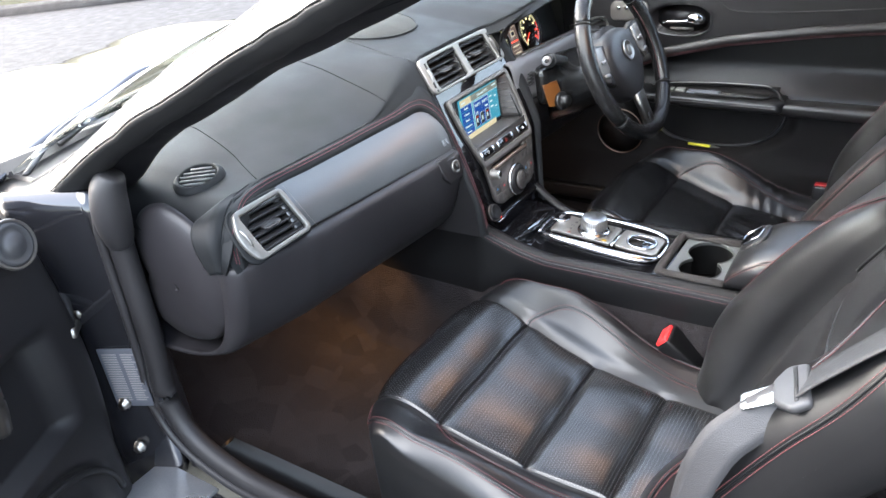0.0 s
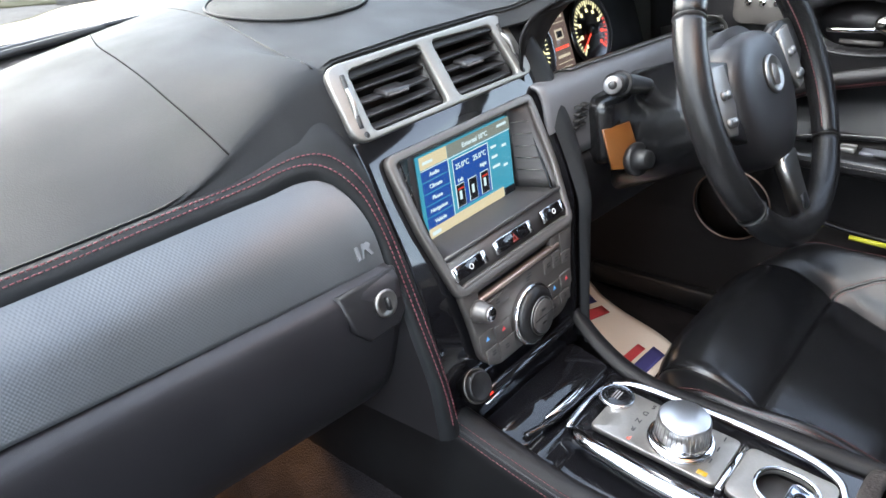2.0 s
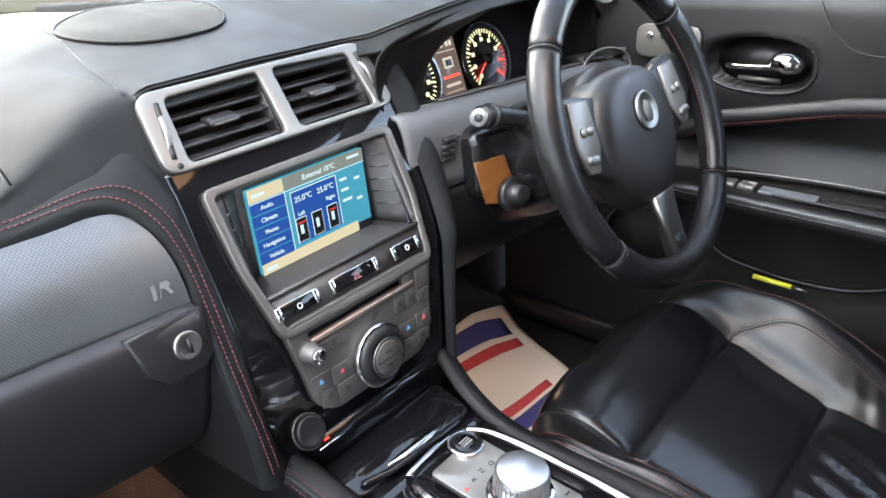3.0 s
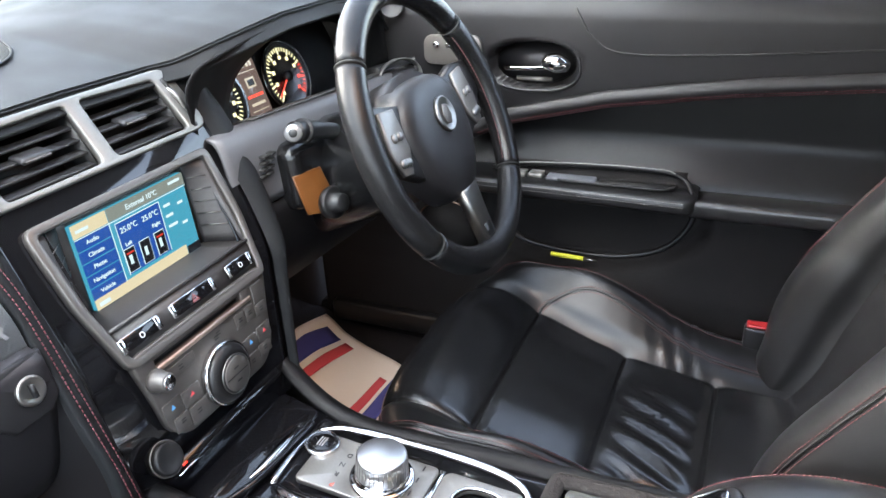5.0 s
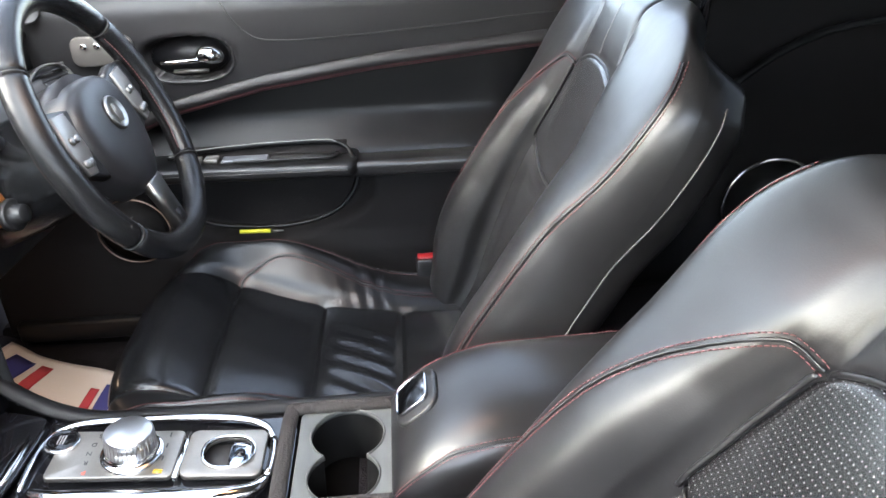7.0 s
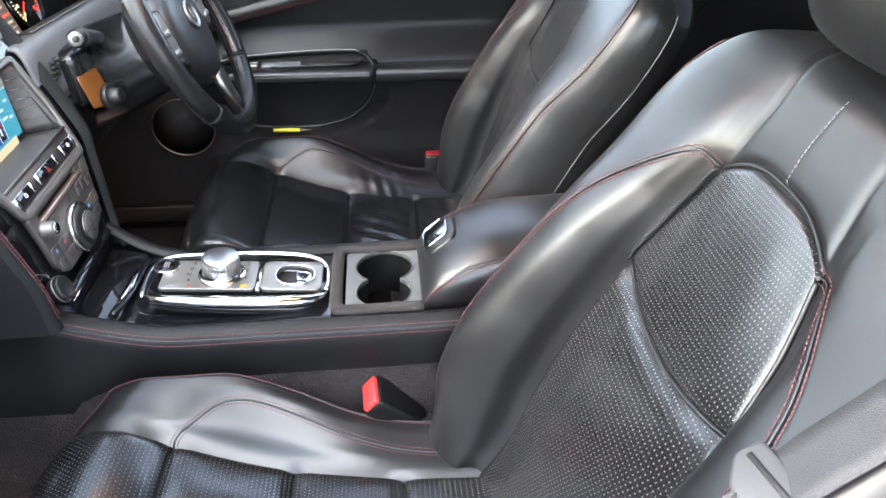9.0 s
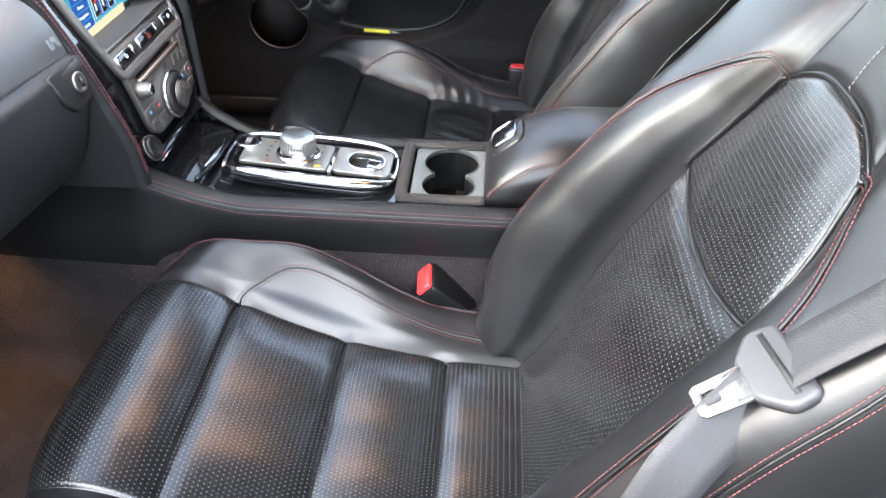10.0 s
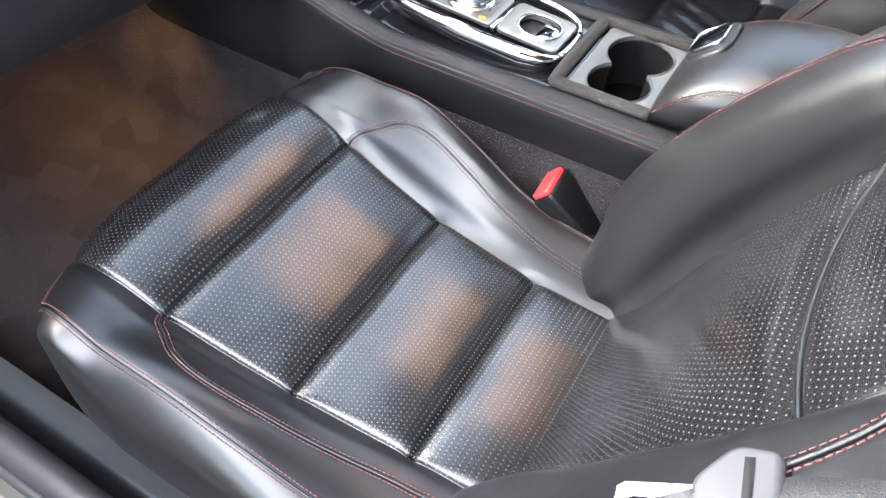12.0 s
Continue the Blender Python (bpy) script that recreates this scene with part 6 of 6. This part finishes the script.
part("barrel", tube([(0.683, 0.185, 0.577), (0.683, 0.125, 0.575)], 0.0042, 10), YELLOW, pen)
part("tip", tube([(0.683, 0.125, 0.575), (0.683, 0.10, 0.5742)], lambda k: 0.004 - 0.003 * k, 10), SILVER, pen)

# paper mat on the driver's floor
pm = thing("floor_mat", "cream paper floor mat with blue and red print", "paper mat", (0.5, 0.5, FLOOR))


def matf(u, v):
    y = 0.69 - 0.29 * v - 0.02 * max(0.0, u - 0.7) / 0.3 * (1 - v)
    x = 0.655 - 0.125 * max(0.0, v) ** 1.3 - 0.27 * (1 - u)
    return Vector((x, y, 0.343 + 0.014 * math.sin(3 * v + 2 * u) ** 2 + max(0, (y - 0.62)) * 0.4))



# ---- seat belts and buckles ----
bk = thing("belt_buckle", "black seat belt buckle with red release button", "belt buckle", (-0.155, -0.07, 0.44))
bm_ = facing((-0.158, -0.032, 0.530), (-0.08, 0.74, 0.67), (1, 0, 0))
part("buckle_body", box((-0.017, -0.028, -0.090), (0.017, 0.028, 0.0), 0.006, bm_ , seg=3), mat("buckle_black", (0.004, 0.004, 0.0042), 0.4, spec=0.2), bk)
part("release_button", box((-0.013, -0.024, -0.004), (0.013, 0.024, 0.006), 0.003, bm_), BUTTONRED, bk, "bright red release button")
part("buckle_stalk", box((-0.010, -0.020, -0.16), (0.010, 0.020, -0.09), 0.004, bm_), RUBBER, bk)
for i in range(6):
    part("bellows_rib", box((-0.0165, -0.027, -0.098 - 0.008 * i), (0.0165, 0.027, -0.094 - 0.008 * i), 0.0015, bm_), DULLSEAM, bk)
belt = thing("seat_belt", "black webbing seat belt with silver tongue across the seat side", "seat belt", (-0.66, -0.3, 0.8))


def ribbon(pts, w, side, n=40):
    ps = catmull(pts, n)
    s = Vector(side).normalized()
    return thicken(grid(lambda k, j: ps[int(j)] + s * k * w / 2, (-1, -0.5, 0, 0.5, 1), range(n)), 0.0015)


part("webbing", ribbon([(-0.623, -0.314, 0.848), (-0.630, -0.350, 0.900), (-0.645, -0.42, 0.985), (-0.69, -0.56, 1.12)], 0.048, (0.97, -0.15, 0.10)), WEB, belt, "grey woven webbing")
part("webbing", ribbon([(-0.626, -0.312, 0.836), (-0.650, -0.276, 0.808), (-0.670, -0.247, 0.77), (-0.684, -0.225, 0.68), (-0.694, -0.21, 0.45)], 0.048, (0.25, 0.82, 0.50)), WEB, belt, "grey woven webbing")
tg = facing((-0.627, -0.304, 0.846), (-0.10, 0.48, 0.87), (-0.18, 0.86, -0.5))
part("tongue_cover", plate(fillet([(-0.033, -0.030), (0.033, -0.030), (0.036, -0.008), (0.017, 0.010), (-0.017, 0.010), (-0.036, -0.008)], 0.006), 0.010, tg @ pose(0, 0, -0.004), 0.004, seg=3), mat("pale_grey_plastic", (0.048, 0.048, 0.05), 0.5), belt, "pale grey plastic tongue cover")
part("tongue_slot", box((-0.028, -0.018, 0.0045), (0.028, -0.0135, 0.0068), m=tg), RUBBER, belt)
part("tongue", plate([(-0.015, 0.006), (0.015, 0.006), (0.014, 0.043), (0.011, 0.047), (-0.011, 0.047), (-0.014, 0.043)], 0.003, tg @ pose(0, 0, -0.001), 0.001, [rounded(0.012, 0.011, 0.002, 2, 0, 0.034)]), mat("bright_steel", (0.72, 0.72, 0.70), 0.28, metal=1.0), belt, "bright steel belt tongue")
part("belt_stud", lathe([(0.006, 0), (0.006, 0.003), (0.0001, 0.005)], 16, facing((-0.684, -0.225, 0.66), (-1, 0, 0.1))), GREYTHREAD, belt)
part("belt_label", plate(rounded(0.022, 0.014, 0.001, 2), 0.0006, facing((-0.678, -0.40, 0.62), (-1, 0, 0.1))), WHITE, belt)
rb = thing("belt_buckle", "black seat belt buckle with red button beside the driver's door", "belt buckle", (0.62, -0.18, 0.5))
part("buckle_body", box((0.605, -0.200, 0.47), (0.630, -0.155, 0.530), 0.005, seg=2), PLASTIC, rb)
part("release_button", box((0.607, -0.197, 0.530), (0.628, -0.158, 0.5345), 0.002), DIMRED, rb, "red release button")

# ---- driver floor mat ----
part("mat_sheet", thicken(grid(matf, span(0, 1, 24), span(0, 1, 24)), 0.0012), PAPER, pm)


def strip(u0, u1, v0, v1, m, name):
    part(name, thicken(grid(lambda a, b: matf(a, b + 0.10 * (a - 0.5)) + Vector((0, 0, 0.002)), span(u0, u1, 12), span(v0, v1, 6)), 0.0006), m, pm)


strip(0.10, 0.90, 0.06, 0.20, BLUEINK, "blue_stripe")
strip(0.10, 0.90, 0.25, 0.34, REDINK, "red_stripe")
strip(0.30, 0.80, 0.72, 0.79, REDINK, "red_stripe")
strip(0.34, 0.86, 0.82, 0.93, BLUEINK, "blue_stripe")

# ---- body ----
body = thing("body_shell", "black car body with windscreen, bonnet and sills", "car body", (0, 0, 0.2))
strip_z = curve_at((-0.02, 0.14, 0.22, 0.39, 0.53, 0.79, 1.06), [(z,) for z in (1.342, 1.274, 1.238, 1.165, 1.100, 0.966, 0.850)])
trim_z = curve_at((-0.02, 0.19, 0.33, 0.456, 0.559, 0.63, 0.70, 0.80), [(z,) for z in (1.305, 1.220, 1.167, 1.107, 1.062, 1.022, 0.968, 0.900)])


def pillar_strip(u, y):
    """The bright outer strip: from the seal up and inwards."""
    return Vector((-0.775 + 0.083 * u, y, float(strip_z(y)[0]) + 0.042 * math.sin(math.pi / 2 * u)))


def pillar_top(u, y):
    return Vector((-0.690 + 0.060 * u, y, float(strip_z(y)[0]) + 0.044 + 0.014 * math.sin(math.pi / 2 * u)))


def pillar_seal(u, y):
    a, b = Vector((-0.774, y, float(strip_z(y)[0]) - 0.003)), Vector((-0.705, y, 0.55 * float(strip_z(y)[0]) + 0.45 * float(trim_z(min(y, 0.80))[0])))
    return a.lerp(b, u) + Vector((-0.006, 0, -0.016)) * math.sin(math.pi * u)


def pillar_trim(u, y):
    z2, z3 = float(strip_z(y)[0]), float(trim_z(y)[0])
    pts = [(-0.712, y, 0.55 * z2 + 0.45 * z3 - 0.002), (-0.690, y, 0.35 * z2 + 0.65 * z3 - 0.006), (-0.655, y, z3 - 0.002), (-0.640, y, z3 + 0.004), (-0.636, y, z3 + 0.030), (-0.640, y, z3 + 0.060)]
    return catmull(pts, 21)[int(round(u * 20))]


for d in (1, -1):
    for name, fn, n, y1, m, lab in (("pillar_strip", pillar_strip, 9, 0.98, STRIP, "bright satin pillar strip"), ("screen_pillar", pillar_top, 7, 0.98, PAINT, "glossy painted windscreen pillar"),
                                    ("pillar_seal", pillar_seal, 11, 0.84, RUBBER, "black rubber pillar seal"), ("pillar_trim", pillar_trim, 21, 0.79, PILLARCLOTH, "dark pillar trim")):
        bm = grid(fn, span(0, 1, n), span(-0.02, y1, 60))
        if d > 0:
            bm.transform(Matrix.Diagonal((-1, 1, 1, 1)))
        bmesh.ops.recalc_face_normals(bm, faces=bm.faces[:])
        part(name, thicken(bm, 0.003), m, body, lab)
    part("pillar_groove", tube([Vector((-d * p.x, p.y, p.z)) for p in (pillar_strip(1.03, y) for y in span(-0.02, 0.98, 50))], 0.0060, 8), RUBBER, body)
part("header_rail", box((-0.66, -0.05, 1.30), (0.66, 0.05, 1.345), 0.018, seg=3), LINING, body, "dark windscreen header rail")


def roof(x, y):
    return Vector((x, y, 1.345 - 0.05 * (abs(x) / 0.60) ** 2.5 - 0.05 * max(0, (-0.5 - y) / 0.5) ** 2))


part("headlining", thicken(grid(roof, span(-0.60, 0.60, 24), span(0.0, -0.95, 20)), 0.004), PALECLOTH, body, "pale cloth headlining")
part("roof_skin", thicken(grid(lambda x, y: roof(x, y) + Vector((0, 0, 0.03)), span(-0.62, 0.62, 24), span(0.03, -0.98, 20)), 0.004), PAINT, body, "black painted roof")
for d in (1, -1):
    part("roof_rail", tube(catmull([(d * 0.66, 0.0, 1.338), (d * 0.635, -0.3, 1.335), (d * 0.62, -0.7, 1.315), (d * 0.60, -1.0, 1.25), (d * 0.62, -1.45, 1.04)], 30), 0.022, 10), LINING, body, "dark roof side rail")
# unseen rear window, glass made dark to hold back light from behind
part("rear_glass", thicken(grid(lambda x, v: Vector((x, -0.95 - 0.6 * v, 1.30 - 0.28 * v - 0.04 * (x / 0.6) ** 2)), span(-0.6, 0.6, 12), span(0, 1, 8)), 0.004), glass("dark_rear_glass", (0.08, 0.08, 0.08)), body, "unseen raked rear window darkened to hold back light")
# unseen solid panels, added to block daylight from the rear cabin
for d in (1, -1):
    part("rear_light_block", box((d * 0.62, -1.55, 0.98), (d * 0.70, -0.62, 1.32), 0.02, seg=3), LINING, body, "added solid panel behind the door that blocks rear light")
part("lamp_console", box((-0.075, -0.10, 1.293), (0.105, 0.04, 1.335), 0.006), SOFT, body)


def shield(x, v):
    a = catmull([(-0.0, 1.30, 0.96), (0, 0.9, 1.06 + 0.05), (0, 0.45, 1.235), (0, 0.05, 1.335)], 20)[int(v)]
    return Vector((x, a.y - 0.22 * (x / 0.72) ** 2 * (1 - v / 19 * 0.8), a.z - 0.055 * (x / 0.72) ** 2))


ws = part("windscreen", thicken(grid(shield, span(-0.70, 0.70, 24), range(20)), 0.005), TINTED, body, "tinted raked windscreen")
ws.visible_shadow = False
part("cowl", thicken(grid(lambda x, y: Vector((x, y - 0.22 * (x / 0.72) ** 2, 0.955 - 0.05 * (x / 0.72) ** 2 + 0.10 * (1.20 - y) * 0.0)), span(-0.74, 0.74, 30), span(1.02, 1.30, 6)), -0.01), PLASTIC, body)


def bonnet(x, y):
    z = 0.985 - 0.085 * (abs(x) / 0.85) ** 2.4 - 0.05 * ((y - 1.2) / 0.9) - 0.12 * max(0, (y - 1.6) / 0.7) ** 2
    z += 0.018 * math.exp(-((abs(x) - 0.25) / 0.09) ** 2)
    return Vector((x, y - 0.20 * (x / 0.8) ** 2 * max(0, (1.9 - y) / 0.7), z))


part("bonnet", thicken(grid(bonnet, span(-0.74, 0.74, 60), span(1.22, 2.35, 36)), 0.01), PAINT, body, "glossy black bonnet")
KICK = catmull([(0.738, 0.690, 0), (0.715, 0.700, 0), (0.692, 0.725, 0), (0.682, 0.80, 0), (0.680, 1.08, 0)], 16)
for d in (1, -1):
    part("front_wing", thicken(grid(lambda u, y: Vector((d * (0.752 + 0.15 * math.sin(u * 1.4)), y, 0.93 - 0.05 * ((y - 0.9) / 0.9) - 0.30 * (1 - math.cos(u * 1.4)) - 0.12 * max(0, (y - 1.6) / 0.7) ** 2)), span(0, 1, 14), span(0.92, 2.3, 24), flip=d > 0), 0.01), PAINT, body, "glossy black front wing")
    part("sill", box((d * 0.70, -0.75, 0.20), (d * 0.86, 0.90, 0.385), 0.02, seg=3), PAINT, body, "black painted door sill")
    part("kick_panel", thicken(grid(lambda k, z: Vector((d * KICK[int(k)].x, KICK[int(k)].y, z)), range(16), span(0.30, 0.93, 8), flip=d > 0), 0.006), SOFT_LIT, body)
    part("sill_trim", box((d * 0.665, -0.6, 0.36), (d * 0.712, 0.66, 0.405), 0.008, seg=3), PLASTIC, body, "black plastic sill trim")
wip = thing("wiper", "black windscreen wiper resting on the cowl", "wiper", (-0.4, 1.06, 0.97))
for sx in (1, -1):
    for wy in (1.45, -1.42):
        wheel_m = facing((sx * 0.80, wy, 0.335), (sx, 0, 0))
        tyre = part("wheel", lathe([(0.235, -0.10), (0.31, -0.11), (0.335, -0.085), (0.335, 0.085), (0.31, 0.11), (0.235, 0.10)], 48, wheel_m), RUBBER, body, "black road wheel")
        part("rim", lathe([(0.236, 0.095), (0.225, 0.085), (0.06, 0.05), (0.05, 0.07), (0.0001, 0.07)], 40, wheel_m), SILVER, tyre, "silver wheel rim")
part("wiper_arm", tube(catmull([(-0.70, 0.98, 0.945), (-0.52, 1.10, 0.972), (-0.2, 1.17, 0.985), (0.1, 1.19, 0.99)], 24), 0.007, 8, flat=0.6), PLASTIC, wip)
part("wiper_blade", tube(catmull([(-0.60, 1.02, 0.962), (-0.4, 1.10, 0.978), (0.0, 1.16, 0.990)], 20), 0.006, 6), RUBBER, wip)

part("firewall", box((-0.76, 1.075, 0.15), (0.76, 1.10, 0.95)), PLASTIC, body)
part("underbody", box((-0.80, -2.2, 0.14), (0.80, 2.2, 0.18)), PLASTIC, body)
# door aperture of the open side: post, seal, catch, label
post = thing("door_post", "black painted hinge post with rubber door seal", "door post", (-0.78, 0.75, 0.4))
SEAL = [(-0.735, 0.650, 0.985), (-0.738, 0.660, 0.95), (-0.738, 0.675, 0.90), (-0.738, 0.682, 0.78), (-0.738, 0.692, 0.66), (-0.738, 0.705, 0.55), (-0.735, 0.665, 0.465), (-0.730, 0.575, 0.415), (-0.726, 0.45, 0.398), (-0.726, 0.1, 0.398), (-0.726, -0.6, 0.40)]
part("door_seal", tube(catmull(SEAL, 80), 0.020, 12), SEALRUBBER, post, "black rubber door seal")
part("seal_lip", tube(catmull([(x - 0.022, y + 0.016, z - 0.004) for x, y, z in SEAL], 80), 0.008, 8), SEALRUBBER, post)
part("seal_wedge", tube(catmull([(-0.735, 0.640, 1.010), (-0.742, 0.652, 0.985), (-0.745, 0.660, 0.95), (-0.743, 0.667, 0.915), (-0.740, 0.672, 0.885)], 24), lambda k: 0.019 + 0.010 * math.sin(math.pi * k) ** 0.7, 16), SEALRUBBER, post, "foam corner wedge of the seal")
part("post_panel", thicken(grid(lambda u, z: Vector((-0.744 - 0.075 * u, 0.70 + 0.16 * u - 0.02 * (z - 0.6), z)), span(0, 1, 8), span(0.30, 0.98, 16)), 0.01), PAINT, post, "glossy black hinge post panel")
part("post_recess", thicken(grid(lambda u, z: Vector((-0.815 - 0.01 * u, 0.86 + 0.15 * u, z)), (0, 1), span(0.25, 0.98, 4)), 0.01), PAINT, post)
pn = Vector((-0.90, -0.43, 0.0))
lb = facing((-0.773, 0.744, 0.617), pn)
part("label_plate", plate(rounded(0.072, 0.128, 0.003, 2), 0.0015, lb @ pose(0, 0, 0.006)), mat("grey_label", (0.075, 0.08, 0.095), 0.5), post, "grey data label with rows of bars", smooth=False)
for i in range(20):
    part("label_bar", box((-0.030, 0.050 - 0.0053 * i, 0.0076), (-0.002, 0.0525 - 0.0053 * i, 0.0080), m=lb), GREYTHREAD, post, smooth=False)
    part("label_bar", box((0.006, 0.050 - 0.0053 * i, 0.0076), (0.026 + 0.005 * (i % 3 == 0), 0.0525 - 0.0053 * i, 0.0080), m=lb), GREYTHREAD, post, smooth=False)
part("check_strap", box((-0.02, -0.009, -0.12), (0.02, 0.009, 0.02), 0.004, facing((-0.81, 0.80, 0.735), (-0.5, -0.75, 0.25)) @ pose(0, 0, 0.06)), SILVER, post, "steel door check strap")
for z, y in ((0.752, 0.79), (0.560, 0.758), (0.452, 0.765)):
    part("bolt", lathe([(0.013, 0), (0.013, 0.004), (0.009, 0.005), (0.009, 0.012), (0.0001, 0.013)], 6, facing((-0.788, y, z), pn)), SILVER, post, "bright hinge bolt")
part("cable_boot", tube(catmull([(-0.79, 0.86, 0.82), (-0.80, 0.80, 0.79), (-0.83, 0.76, 0.74), (-0.86, 0.78, 0.70)], 20), 0.008, 8), RUBBER, post)
part("sill_guard", box((-0.86, 0.60, 0.386), (-0.76, 0.76, 0.394), 0.002), mat("scuffed_aluminium", (0.5, 0.52, 0.55), 0.3, metal=0.8, spread=0.4), post, "scuffed bright sill guard")

# the open passenger door
pd = thing("passenger_door", "open passenger door with grey-black trim and tweeter", "car door", (-0.80, 0.80, 0.3))
pdm = Matrix(((-0.906, 0.423, 0, -0.815), (-0.423, -0.906, 0, 0.80), (0, 0, 1, 0), (0, 0, 0, 1)))   # x along the door, y out of its inner face


def pdoor(s, z):
    e = 0.0
    top = 0.905 + 0.22 * min(s, 0.35)
    if s < 0.05:
        e = 0.05 * (1 - s / 0.05) ** 2
    d = 0.035 + 0.02 * math.sin(min(1, max(0, (z - 0.5) / 0.4)) * math.pi) - e
    if 0.10 < s < 0.7 and 0.62 < z < 0.80:
        d -= 0.03 * min(1, (s - 0.10) / 0.04)
    r = math.hypot((s - 0.27) / 0.2, (z - 0.44) / 0.14)
    if r < 1:
        d -= 0.03 * min(1, (1 - r) / 0.1)
    return pdm @ Vector((s, d, z * 1.0 if z < 0.9 else 0.9 + (z - 0.9) * (top - 0.9) / 0.1))


part("door_panel", thicken(grid(pdoor, span(0.0, 1.05, 90), span(0.32, 1.0, 60)), -0.02), SOFT, pd, "soft grey-black door trim")
part("door_skin", box((0.0, -0.12, 0.28), (1.10, -0.02, 0.96), 0.02, pdm), PAINT, pd, "black painted outer door skin")
tw = pdm @ Vector((0.106, 0.062, 0.952))
part("tweeter", lathe([(0.033, 0), (0.033, 0.006), (0.027, 0.009), (0.023, 0.004), (0.016, 0.010), (0.0001, 0.013)], 40, facing(tw, pdm.to_3x3() @ Vector((0.15, 1, 0.2)))), mat("tweeter_mesh", (0.04, 0.04, 0.042), 0.45), pd, "round dark tweeter")
part("tweeter_ring", lathe([(0.033, 0.004), (0.0365, 0.008), (0.038, 0.003), (0.037, -0.002)], 40, facing(tw, pdm.to_3x3() @ Vector((0.15, 1, 0.2)))), GREYFACE, pd)
part("door_pull", tube([pdm @ Vector(p) for p in catmull([(0.235, 0.03, 0.86), (0.245, 0.055, 0.82), (0.25, 0.06, 0.77), (0.24, 0.04, 0.72)], 20)], 0.016, 10), SILVER, pd, "bright door pull")
part("pocket_rim", tube([pdm @ Vector((0.27 + 0.19 * math.cos(a), 0.052, 0.44 + 0.13 * math.sin(a))) for a in span(0, math.pi, 40)], 0.006, 8), PLASTIC, pd)
part("mirror_foot", box((0.02, -0.14, 0.90), (0.20, -0.02, 1.02), 0.03, pdm, seg=4), PAINT, pd, "black door mirror foot")

# rear cabin
rear = thing("rear_cabin", "dark rear side trim behind the driver's seat", "interior trim", (0.66, -0.9, 0.5))
part("quarter_trim", thicken(grid(lambda y, z: Vector((0.665 + 0.04 * (z - 0.5), y, z)), span(-0.60, -1.5, 20), span(0.40, 1.03, 16)), 0.02), SOFT, rear, "black quarter trim panel")
part("quarter_arc", tube(catmull([(0.655, -0.70, 0.78), (0.655, -0.775, 0.844), (0.655, -0.85, 0.891), (0.655, -0.95, 0.922), (0.655, -1.15, 0.945)], 30), 0.010, 8, flat=0.7), DASH, rear)
part("speaker_ring", tube([Vector((0.655, -0.86 + 0.095 * math.cos(a), 0.585 + 0.088 * math.sin(a))) for a in span(0, 2 * math.pi, 65)[:-1]], 0.005, 8, closed=True, up=(1, 0, 0)), CHROME, rear, "chrome speaker ring")
part("speaker_cone", lathe([(0.09, 0), (0.0001, 0.01)], 32, facing((0.662, -0.86, 0.585), (-1, 0, 0))), RUBBER, rear)
rs = thing("bench_seat", "black leather rear bench seat in shade", "bench seat", (0, -1.1, 0.4))
part("bench", box((-0.62, -1.2, 0.40), (0.62, -0.72, 0.56), 0.05, seg=4), LEATHER, rs)
part("bench_back", box((-0.62, -1.38, 0.45), (0.62, -1.16, 1.0), 0.06, pose(0, 0, 0), seg=4), LEATHER, rs)
part("rear_deck", box((-0.85, -2.3, 0.3), (0.85, -1.38, 1.0), 0.06, seg=4), PAINT, body)
for d in (1, -1):
    part("rear_side", box((d * 0.70, -1.5, 0.25), (d * 0.88, -0.62, 1.0), 0.03, seg=3), PAINT, body, "black rear body side")

# grass verge across the street
vs = [(3.81, 9.89), (4.82, 8.44), (14, -4.8), (40, -20), (50, 50), (-30, 58.0)]
gm = plate(vs, 0.05, pose(0, 0, -0.02))
tagged(part("verge", gm, GRASS), "dry pale grass verge beyond the street", "grass", kind="structure")
kb = [(3.81, 9.89), (4.82, 8.44), (14, -4.8)]
tagged(part("kerb", tube([(x, y, 0.0) for x, y in kb], 0.12, 8), ASPHALT), "low grey kerb along the verge", "kerb", kind="structure")
